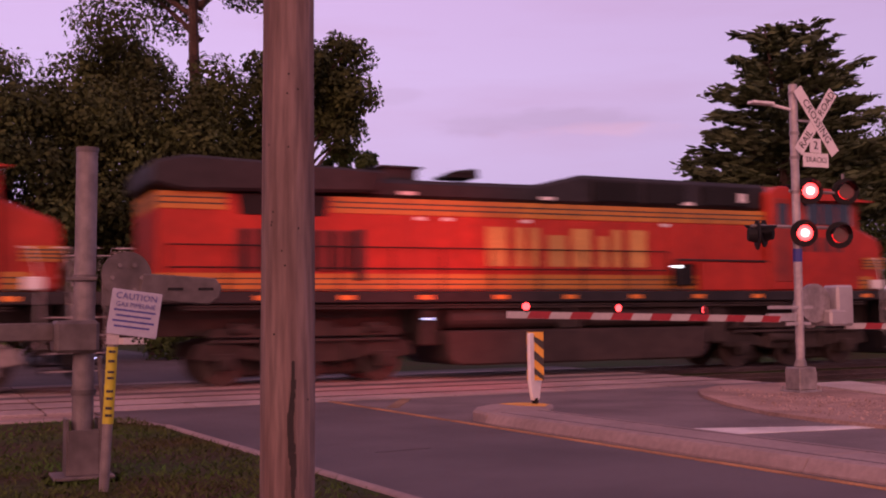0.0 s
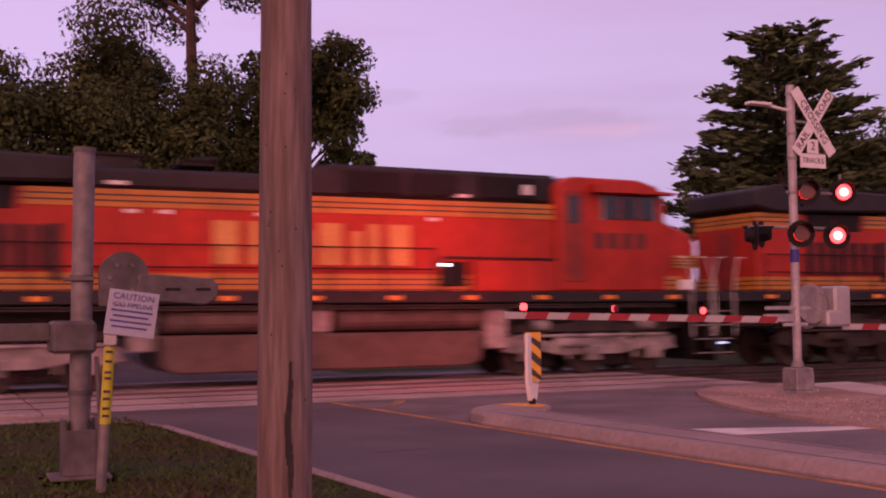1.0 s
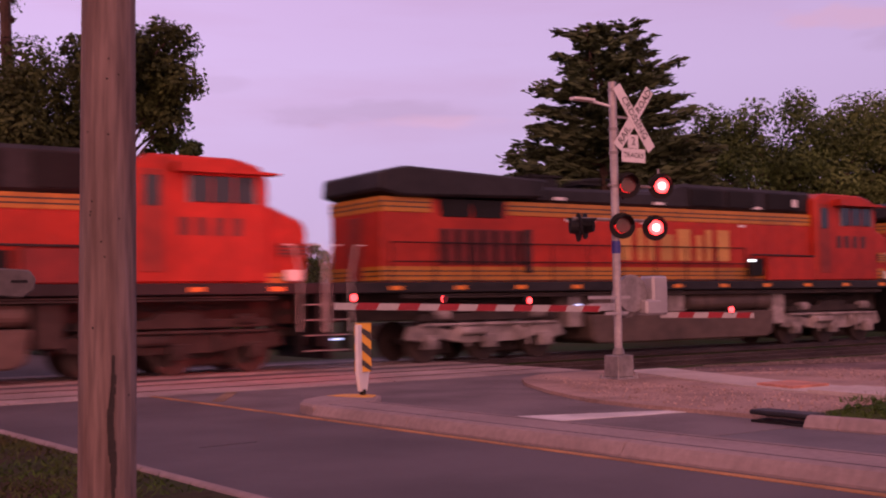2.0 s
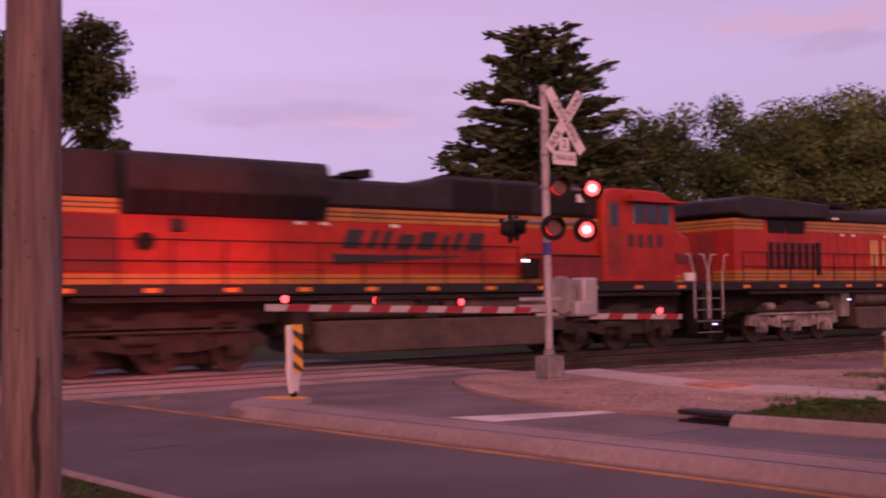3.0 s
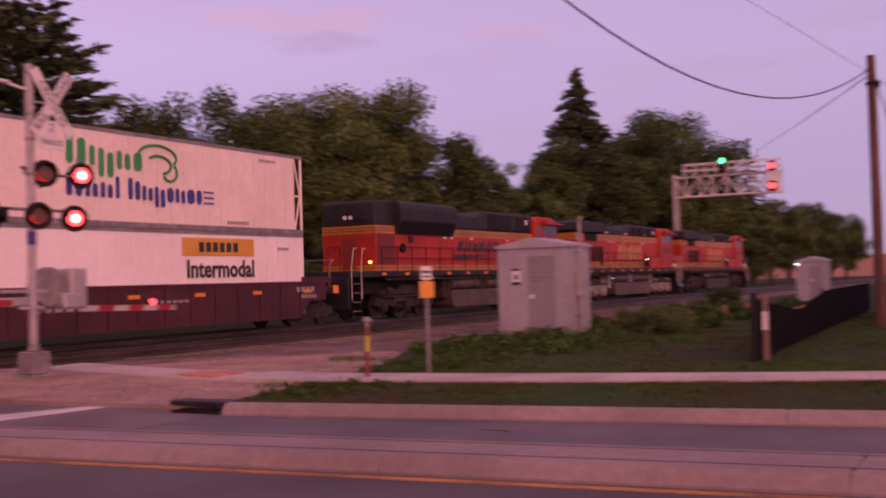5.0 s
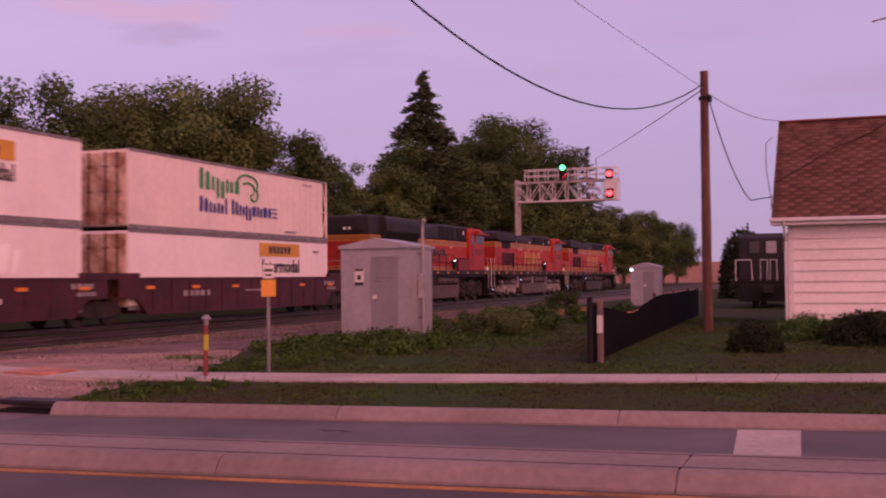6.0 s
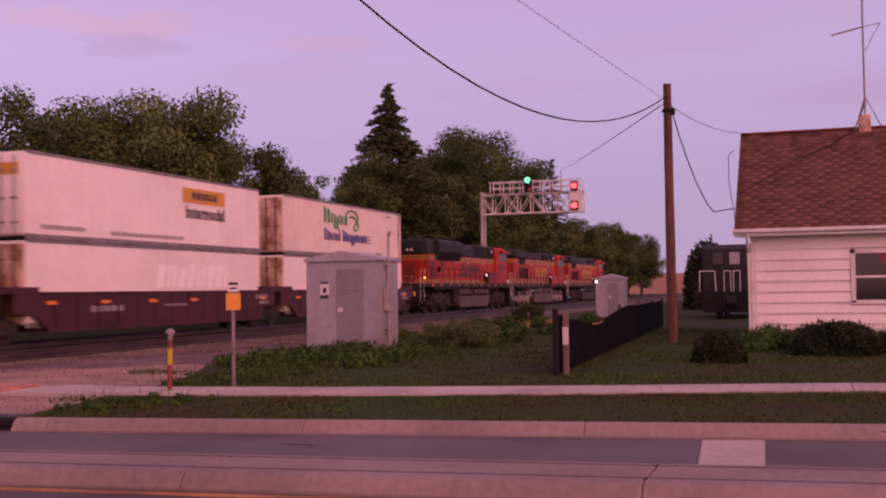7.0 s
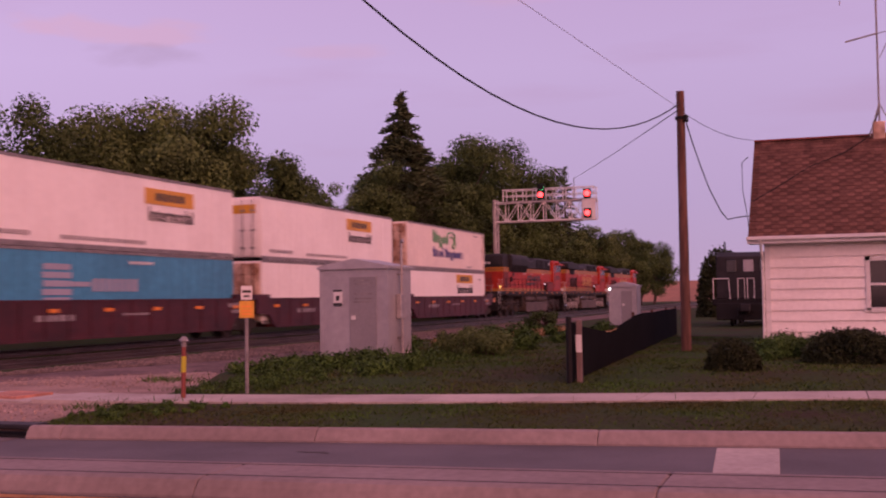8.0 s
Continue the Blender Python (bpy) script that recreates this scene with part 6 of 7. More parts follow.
def make_fence():
    f = thing("windbreak_fence", pose(18.8, 4.145, 0.05, 0, 0, 2.88), "sagging black cloth fence on wooden posts", "fence")
    bm = B()
    top = [(0.1, 1.08), (0.7, 1.02), (1.6, 0.95), (2.8, 0.87), (4.0, 0.80), (5.2, 0.77), (6.4, 0.80), (8.0, 0.88), (10.0, 0.99), (12.0, 1.03), (15.0, 1.0), (18.0, 1.02), (21.0, 1.0), (24.3, 1.02)]
    prism(bm, top + [(24.3, 0.0), (0.1, 0.0)], -0.012, 0.012)
    part("cloth", bm, M_FABRIC, f)
    bm = B()
    rod(bm, (0, 0, -0.2), (0, 0, 1.16), 0.05, seg=10)
    part("post", bm, M_BLACK, f)
    for x in (10.0, 15.0, 20.0, 24.3):
        bm = B()
        rod(bm, (x, 0.03, -0.2), (x, 0.03, 1.08), 0.04, seg=8)
        part("post", bm, M_REDWOOD, f)
    bm = B()
    box(bm, 0.20, -0.18, -0.2, 0.31, -0.09, 1.10)
    w = part("post", bm, M_POLEWOOD, f, "grey square wooden post", bevel=0.008)
    bm = B()
    box(bm, 0.195, -0.185, 0.55, 0.199, -0.085, 0.85)
    part("plate", bm, M_WHITE, w, "small white plate")
    for k in range(6):
        bm = B()
        box(bm, 4.6 + 0.3 * k, -0.02, 0.735 + 0.006 * abs(k - 2), 4.78 + 0.3 * k, -0.013, 0.765 + 0.006 * abs(k - 2))
        part("torn_scrap", bm, M_STRAW, f)


make_crossing_signal()
make_gate_post()
make_pipeline_marker()
make_delineator()
make_verge_signs()
cabinet("signal_cabinet", 26.0, 10.26, 1.82, 1.65, 2.28, "grey aluminium signal cabinet with door, notice and meter box", True)
cabinet("signal_cabinet", 56.0, 8.9, 1.35, 1.3, 1.95, "small pale signal cabinet with a lit lamp", False)
make_poles()
make_wires()
make_fence()


# ---- signal bridge over the tracks ----
def make_gantry():
    g = thing("signal_gantry", pose(100.0, 0, 0), "galvanised cantilever truss with lit track signals", "signal gantry")
    y0, y1, zb, zt = 19.4, 28.9, 8.5, 10.25
    bm = B()
    for x in (0, 1.0):
        for z in (zb, zt):
            rod(bm, (x, y0, z), (x, y1, z), 0.075, seg=8)
    part("chord", bm, M_WHITE, g)
    n = 8
    for k in range(n + 1):
        y = y0 + (y1 - y0) * k / n
        bm = B()
        for x in (0, 1.0):
            rod(bm, (x, y, zb), (x, y, zt), 0.05, seg=6)
            if k < n:
                yn = y0 + (y1 - y0) * (k + 1) / n
                rod(bm, (x, y if k % 2 else yn, zb), (x, yn if k % 2 else y, zt), 0.04, seg=6)
                if k in (1, 5):
                    rod(bm, (x, yn if k % 2 else y, zb), (x, y if k % 2 else yn, zt), 0.04, seg=6)
        rod(bm, (0, y, zb), (1.0, y, zb), 0.04, seg=6)
        part("web", bm, M_WHITE, g)
    bm = B()
    box(bm, -0.1, y0, zt + 0.05, 1.1, y1 - 0.9, zt + 0.11)
    part("walkway", bm, M_GALVD, g)
    bm = B()
    for x in (-0.1, 1.1):
        for k in range(10):
            y = y0 + 0.1 + (y1 - 1.1 - y0) * k / 9
            rod(bm, (x, y, zt + 0.1), (x, y, zt + 1.15), 0.045, seg=6)
        for z in (0.6, 1.15):
            rod(bm, (x, y0, zt + z), (x, y1 - 0.9, zt + z), 0.04, seg=6)
    part("railing", bm, M_WHITE, g)
    bm = B()
    for x in (0, 1.0):
        rod(bm, (x, y1 - 0.1, -0.2), (x, y1 - 0.1, zt + 0.3), 0.16, seg=10)
    for k in range(8):
        rod(bm, (0, y1 - 0.1, 0.6 + 1.1 * k), (1.0, y1 - 0.1, 1.5 + 1.1 * k), 0.04, seg=6)
    part("column", bm, M_GALV, g)
    bm = B()
    rod(bm, (0.0, 21.3, zt), (0.0, 21.3, 12.25), 0.04, seg=6)
    part("wire_mast", bm, M_GALVD, g)
    bm = B()
    box(bm, -0.35, y0 - 0.1, zb - 0.1, -0.27, y0 + 1.1, zt + 0.1)
    part("backboard", bm, M_WHITE, g, "pale board behind the red signals")

    def head(y, z, lit, name):
        bm = B()
        box(bm, -0.6, y - 0.32, z - 0.42, -0.3, y + 0.32, z + 0.42)
        h = part("signal_head", bm, M_BLACK, g, bevel=0.06)
        bm = B()
        rod(bm, (-0.68, y, z), (-0.60, y, z), 0.26, seg=18)
        part("lens", bm, lit, h, name)
        bm = B()
        rod(bm, (-0.9, y, z + 0.27), (-0.6, y, z + 0.27), 0.05, seg=8)
        part("hood", bm, M_BLACK, h)
    head(y0 + 0.6, 9.0, M_LAMP_RED, "lit red lens")
    head(y0 + 0.6, 10.75, M_LAMP_RED, "lit red lens")
    # two-aspect head: green above, red below; added two-faced drums turn to imitate the change when the train has
    # passed
    yy = y0 + 4.85
    bm = B()
    box(bm, -0.5, yy - 0.34, 10.45, -0.25, yy + 0.34, 11.85)
    h2 = part("signal_head", bm, M_BLACK, g, bevel=0.08)
    for z, lit, first in ((11.45, M_LAMP_GRN, 0), (10.8, M_LAMP_RED, 180)):
        bm = B()
        rod(bm, (0, -0.05, 0), (0, -0.01, 0), 0.26, seg=18)
        rod(bm, (0, 0.01, 0), (0, 0.05, 0), 0.26, seg=18)
        for f in bm.faces:
            f.material_index = 0 if f.calc_center_median().y < 0 else 1
        ob = new("lens", mesh_of("lens", bm, (lit, M_BLACK)))
        ob.parent = h2
        ASPECTS.append((ob, (-0.62, yy, z), -90 + first))
        bm = B()
        rod(bm, (-0.95, yy, z + 0.3), (-0.5, yy, z + 0.3), 0.05, seg=8)
        part("hood", bm, M_BLACK, h2)


# ---- house ----
def make_house():
    h = thing("house", pose(32.1, 1.56, 0.0), "white clapboard house with a brown shingled roof", "house")
    W, L, E, R = 7.8, 11.5, 3.06, 6.24
    bm = B()
    box(bm, 0.03, -L, 0.0, W, -0.0, E)
    part("wall", bm, M_SIDING, h)
    bm = B()
    box(bm, -0.02, -L - 0.02, -0.2, W + 0.02, 0.02, 0.22)
    part("foundation", bm, M_CONC, h)
    k, z = 0, 0.22
    while z < E - 0.05:
        bm = B()
        z2 = min(z + 0.29, E)
        for ya, yb in (((-L, -3.95), (-2.55, -0.12)) if 1.0 < z + 0.2 < 2.6 else ((-L, -0.12),)):
            v = [(-0.052, z), (0.035, z), (0.035, z2), (-0.004, z2)]
            prism(bm, v, ya, yb)
        part("clapboard", bm, M_SIDING, h)
        z, k = z2, k + 1
    bm = B()
    box(bm, -0.05, -0.12, 0.0, 0.06, 0.02, E)
    part("corner_board", bm, M_WHITE, h)
    # gable ends
    for y in (-L + 0.001, -0.16):
        bm = B()
        prism(bm, [(0.03, E), (W, E), (W / 2, R - 0.1)], y, y + 0.15)
        part("gable", bm, M_SIDING, h)
    # roof boards, fascia, gutter
    roof = new("roof")
    roof.parent = h
    slope = math.atan2(R - E - 0.05, W / 2 + 0.4)
    for s in (0, 1):
        bm = B()
        if s == 0:
            prism(bm, [(-0.42, E + 0.02), (W / 2, R), (W / 2, R - 0.12), (-0.42, E - 0.10)], -L - 0.3, 0.42)
        else:
            prism(bm, [(W + 0.42, E + 0.02), (W / 2, R), (W / 2, R - 0.12), (W + 0.42, E - 0.10)], -L - 0.3, 0.42)
        part("roof_deck", bm, M_SHINGLE, roof)
    bm = B()
    box(bm, -0.47, -L - 0.3, E - 0.16, -0.425, 0.44, E + 0.02)
    part("fascia", bm, M_WHITE, h)
    bm = B()
    box(bm, -0.57, -L - 0.3, E - 0.07, -0.47, 0.46, E + 0.03)
    part("gutter", bm, M_WHITE, h, bevel=0.015)
    bm = B()
    box(bm, -0.43, -L - 0.3, E - 0.17, 0.03, 0.4, E - 0.14)
    part("soffit", bm, M_WHITE, h)
    bm = B()
    path_rod(bm, [(-0.52, 0.1, E - 0.05), (-0.3, 0.08, E - 0.4), (-0.09, 0.07, E - 0.6), (-0.09, 0.07, 0.2)], 0.04)
    part("downpipe", bm, M_WHITE, h)
    # window
    win = new("window")
    win.parent = h
    ya, yb, za, zb = -3.95, -2.55, 1.05, 2.5
    for n_, b_ in (("frame_side", (ya, za, ya + 0.12, zb)), ("frame_side", (yb - 0.12, za, yb, zb)), ("frame_head", (ya, zb - 0.12, yb, zb)), ("sill", (ya - 0.05, za - 0.03, yb + 0.05, za + 0.09)), ("meeting_rail", (ya + 0.1, 1.72, yb - 0.1, 1.79))):
        bm = B()
        box(bm, -0.07, b_[0], b_[1], 0.0, b_[2], b_[3])
        part(n_, bm, M_WHITE, win, bevel=0.008)
    for z0, z1 in ((1.14, 1.72), (1.79, 2.38)):
        bm = B()
        box(bm, -0.02, ya + 0.12, z0, 0.025, yb - 0.12, z1)
        part("pane", bm, M_GLASS_D, win, "dark window pane")
    bm = B()
    prism(bm, [(0, 0), (0.5, 0), (0.25, -0.42)], -0.004, 0.0)
    part("pennant", bm, M_REDST, win, "red triangular pennant behind the glass", at=pose(-0.024, yb - 0.65, 2.36, 0, 0, -90))
    # flue and aerial on the ridge
    bm = B()
    box(bm, W / 2 - 0.2, -3.35, R - 0.2, W / 2 + 0.2, -3.0, R + 0.38)
    part("chimney", bm, M_RUST, h, "short brick flue", bevel=0.02)
    ant = new("aerial")
    ant.parent = h
    bm = B()
    x, y = W / 2, -3.2
    rod(bm, (x, y, R - 0.1), (x, y, R + 4.5), 0.028, seg=8)
    for a in (0.4, 2.5, 4.6):
        rod(bm, (x + 0.5 * math.cos(a), y + 0.5 * math.sin(a), R - 0.1), (x, y, R + 0.95), 0.015, seg=6)
    part("aerial_mast", bm, M_GALVD, ant)
    bm = B()
    path_rod(bm, [(x, y, R + 4.15), (x, y + 0.2, R + 4.25), (x, y + 1.05, R + 4.25)], 0.02)
    rod(bm, (x, y + 1.02, R + 4.0), (x, y + 1.02, R + 4.6), 0.012, seg=6)
    part("aerial_arm", bm, M_GALVD, ant)
    bm = B()
    rod(bm, (x, y, R + 3.05), (x - 0.3, y + 0.9, R + 2.8), 0.025, seg=6)
    path_rod(bm, [(x, y, R + 3.05), (x + 0.1, y - 0.5, R + 3.15), (x, y - 0.3, R + 2.8), (x, y - 0.05, R + 2.3)], 0.012)
    part("aerial_arm", bm, M_GALVD, ant)
    wire("thin aerial lead lying over the roof", [(36.0, -1.62, 6.9), (35.7, -1.3, 6.15), (35.1, -0.6, 5.65), (34.4, 0.4, 5.2), (33.6, 1.2, 4.62), (32.9, 1.9, 4.15)], 0.012)
    # shingles on the near slope
    along = Matrix.Translation((-0.42, 0, E + 0.02)) @ Matrix.Rotation(-slope, 4, "Y")
    length = math.hypot(W / 2 + 0.42, R - E)
    tab = B()
    box(tab, 0, -0.19, 0.0, 0.30, 0.19, 0.014)
    me = mesh_of("shingle", tab, M_SHINGLE)
    rest = B()
    rnd = random.Random(4)
    rows_ = int(length / 0.19)
    count = 0
    for r in range(rows_):
        y = 0.22 - (0.2 if r % 2 else 0.0)
        while y > -L - 0.1:
            m = along @ pose(0.19 * r, y + rnd.uniform(-0.01, 0.01), 0.006 + rnd.uniform(0, 0.006), 0, 2.2, 0)
            if y > -5.0 and count < 300:
                ob = new("shingle", me)
                ob.parent, ob.matrix_basis = roof, m
                count += 1
            else:
                box(rest, 0, -0.19, 0.0, 0.30, 0.19, 0.014, m)
            y -= 0.40
    tagged(part("shingles", rest, M_SHINGLE_J, roof), kind="stuff")
    bm = B()
    box(bm, W / 2 - 0.12, -L - 0.3, R - 0.02, W / 2 + 0.12, 0.42, R + 0.03)
    part("ridge_cap", bm, M_REDST, roof)


# ---- old black switcher behind the house ----
def make_switcher():
    s = thing("switcher", pose(52.0, 3.4, 0.05), "small black preserved switching locomotive with white handrails", "locomotive")
    bm = B()
    box(bm, 0.0, -1.45, 1.0, 10.0, 1.45, 1.28)
    part("deck", bm, M_BLACK, s, bevel=0.02)
    bm = B()
    prism(bm, [(0.9, 1.28), (3.4, 1.28), (3.4, 3.2), (2.9, 3.42), (1.4, 3.42), (0.9, 3.2)], -1.35, 1.35)
    cab = part("cab", bm, M_GREYBLK, s, bevel=0.04)
    # middle pane in pale metal colour, imitating sky seen through the cab
    for y, glass in ((-1.0, M_GLASS_D), (-0.3, M_ALU), (0.45, M_GLASS_D)):
        bm = B()
        box(bm, 0.86, y, 2.5, 0.91, y + 0.45, 3.05)
        part("cab_window", bm, glass, cab, "cab window painted pale like the sky beyond" if glass is M_ALU else "dark cab window", bevel=0.02)
    bm = B()
    prism(bm, [(3.4, 1.28), (9.2, 1.28), (9.2, 2.5), (3.4, 2.7)], -0.85, 0.85)
    part("hood", bm, M_BLACK, s, bevel=0.05)
    for s_ in (-1, 1):
        for x0 in (0.1, 3.6):
            bm = B()
            path_rod(bm, [(x0, 1.42 * s_, 1.28), (x0, 1.42 * s_, 2.2), (x0, 0.75 * s_, 2.2), (x0, 0.7 * s_, 1.28)], 0.02)
            path_rod(bm, [(x0 + 0.05, 0.35 * s_, 1.28), (x0 + 0.05, 0.35 * s_, 2.2), (x0 + 0.05, 0.06 * s_, 2.2), (x0 + 0.05, 0.06 * s_, 1.28)], 0.016)
            part("handrail", bm, M_WHITE, s, "white handrail")
    for x in (1.6, 3.4, 6.8, 8.6):
        wheelset(s, x, 0.42)
    for x in (2.5, 7.7):
        bm = B()
        for s_ in (-1, 1):
            prism(bm, [(x - 1.5, 0.3), (x + 1.5, 0.3), (x + 1.4, 0.75), (x - 1.4, 0.75)], s_ * 1.05 - 0.06, s_ * 1.05 + 0.06)
        part("truck_frame", bm, M_BLACK, s, bevel=0.02)
    bm = B()
    box(bm, -0.1, -1.3, 0.35, 0.1, 1.3, 1.1)
    rod(bm, (-0.5, 0, 0.75), (-0.05, 0, 0.75), 0.14, seg=10)
    part("pilot", bm, M_BLACK, s, bevel=0.03)
    coupler(s, -0.1, -1, M_GREYBLK)


# ---- far buildings and the bare field ----
def make_far_buildings():
    h = thing("far_house", pose(13.3, 70.0, 0.0, 0, 0, 8), "small white house with a pinkish roof beyond the tracks", "house")
    bm = B()
    box(bm, -2.2, 0, -0.2, 2.2, 8, 4.4)
    part("wall", bm, M_SIDING, h)
    bm = B()
    prism(bm, [(-2.6, 4.2), (2.6, 4.2), (0, 6.4)], -0.4, 8.4)
    part("roof", bm, M_SHINGLE, h, bevel=0.04)
    for x in (-1.0, 0.7):
        bm = B()
        box(bm, x - 0.4, -0.05, 2.4, x + 0.4, 0.02, 3.9)
        w = part("window", bm, M_WHITE, h, bevel=0.01)
        bm = B()
        box(bm, x - 0.32, -0.07, 2.5, x + 0.32, -0.04, 3.8)
        part("pane", bm, M_GLASS_D, w)
    b = thing("far_shed", pose(7.0, 72.0, 0.0), "long brown shed beyond the tracks", "shed")
    bm = B()
    box(bm, -9.5, 0, -0.2, 3.0, 7, 3.6)
    part("wall", bm, M_REDST, b)
    bm = B()
    prism(bm, [(-10, 3.5), (3.4, 3.5), (2.6, 5.4), (-9.2, 5.4)], -0.4, 7.4)
    part("roof", bm, M_RUST, b)
    w = thing("far_wall", pose(56.0, 100.0, 0.0), "long low grey industrial wall in the distance", "wall")
    bm = B()
    box(bm, -18, 0, -0.2, 40, 6, 3.0)
    part("wall_panel", bm, M_GALVD, w)
    bm = B()
    for k in range(20):
        box(bm, -18 + 2.9 * k, -0.06, 0, -17.8 + 2.9 * k, 0, 3.05)
    part("wall_posts", bm, M_GALV, w)
    bm = B()
    slab(bm, [(300, -30), (520, -30), (520, 120), (300, 120)], -0.5, -0.1)
    prism(bm, [(300, -0.1), (520, -0.1), (520, 6.0), (360, 6.0)], -30, 120)
    tagged(part("field_rise", bm, M_SOIL), "bare brown ploughed rise in the distance", "field", kind="structure")


make_gantry()
make_house()
make_switcher()
make_far_buildings()


# ---- trees and shrubs ----
def leaf_cloud(rng, centres, radii, n, size, flat=0.75):
    """Single four-cornered leaves scattered through clumps; returns corner points."""
    k = rng.choice(len(centres), n, p=radii ** 2 / np.sum(radii ** 2))
    d = rng.normal(size=(n, 3))
    d /= np.linalg.norm(d, axis=1)[:, None]
    p = centres[k] + d * (radii[k] * np.clip(np.abs(rng.normal(0.74, 0.2, n)), 0, 1.04))[:, None] * np.array([1, 1, flat])
    face = d + 0.55 * rng.normal(size=(n, 3)) + np.array([0, 0, 0.25])
    u = np.cross(face, rng.normal(size=(n, 3)))
    u /= np.linalg.norm(u, axis=1)[:, None]
    w = np.cross(face, u)
    w /= np.linalg.norm(w, axis=1)[:, None]
    s = size * rng.uniform(0.55, 1.3, n)[:, None]
    return np.stack([p - u * s, p + w * s * 0.55, p + u * s, p - w * s * 0.55], 1).reshape(-1, 3)


def leaf_mesh(name, v, mat):
    me = bpy.data.meshes.new(name)
    n = len(v) // 4
    me.from_pydata(v.tolist(), [], np.arange(4 * n).reshape(-1, 4).tolist())
    me.materials.append(mat)
    return me


def limb(bm, a, b, r0, r1, rnd, n=4):
    a, b = Vector(a), Vector(b)
    p = a
    for k in range(1, n + 1):
        q = a.lerp(b, k / n) + Vector((rnd.uniform(-1, 1), rnd.uniform(-1, 1), rnd.uniform(-0.5, 0.5))) * (b - a).length * 0.05 * (k < n)
        rod(bm, p, q, r0 + (r1 - r0) * (k - 1) / n, r0 + (r1 - r0) * k / n, seg=8)
        p = q


def broadleaf(x, y, h, r, base, seed, label, n=8000, size=0.30, mat=None, trunk=0.3, clumps=26, squash=1.0, name="tree"):
    """Tapered trunk, limbs to each clump, a crown of single leaves."""
    rng, rnd = np.random.default_rng(seed), random.Random(seed)
    t = thing(name, pose(x, y, -0.1), label, "tree")
    zc, rz = (h + base) / 2, (h - base) / 2
    cs, rs = [], []
    clumps, n, size = int(clumps * 2.4), int(n * 4.3), size * 0.37
    for k in range(clumps):
        a, e = rnd.uniform(0, 2 * math.pi), rnd.uniform(-0.9, 1.0)
        q = rnd.uniform(0.40, 0.90)
        c = math.sqrt(max(0, 1 - e * e * 0.8))
        cs.append((q * r * c * math.cos(a) * rnd.uniform(0.8, 1.15), q * r * c * math.sin(a), zc + q * rz * e))
        rs.append(r * rnd.uniform(0.17, 0.36))
    cs, rs = np.array(cs), np.array(rs)
    v = leaf_cloud(rng, cs, rs, n, size, 0.8)
    v[:, 2] = np.maximum(v[:, 2], 0.1)
    bm = B()
    top = base + 0.55 * (h - base)
    limb(bm, (0, 0, 0), (rnd.uniform(-0.3, 0.3), rnd.uniform(-0.3, 0.3), top), trunk, trunk * 0.35, rnd, 6)
    part("trunk", bm, M_BARK, t)
    bm = B()
    for c in cs[:: max(1, clumps // 14)]:
        z0 = min(max(base * 0.7, c[2] - r * 0.6), top * 0.95)
        limb(bm, (0, 0, z0), tuple(c), trunk * 0.35, 0.03, rnd, 3)
    tagged(part("branchwork", bm, M_BARK, t), kind="stuff")
    ob = new("crown", leaf_mesh("crown", v, mat or M_LEAF))
    ob.parent = t
    return t


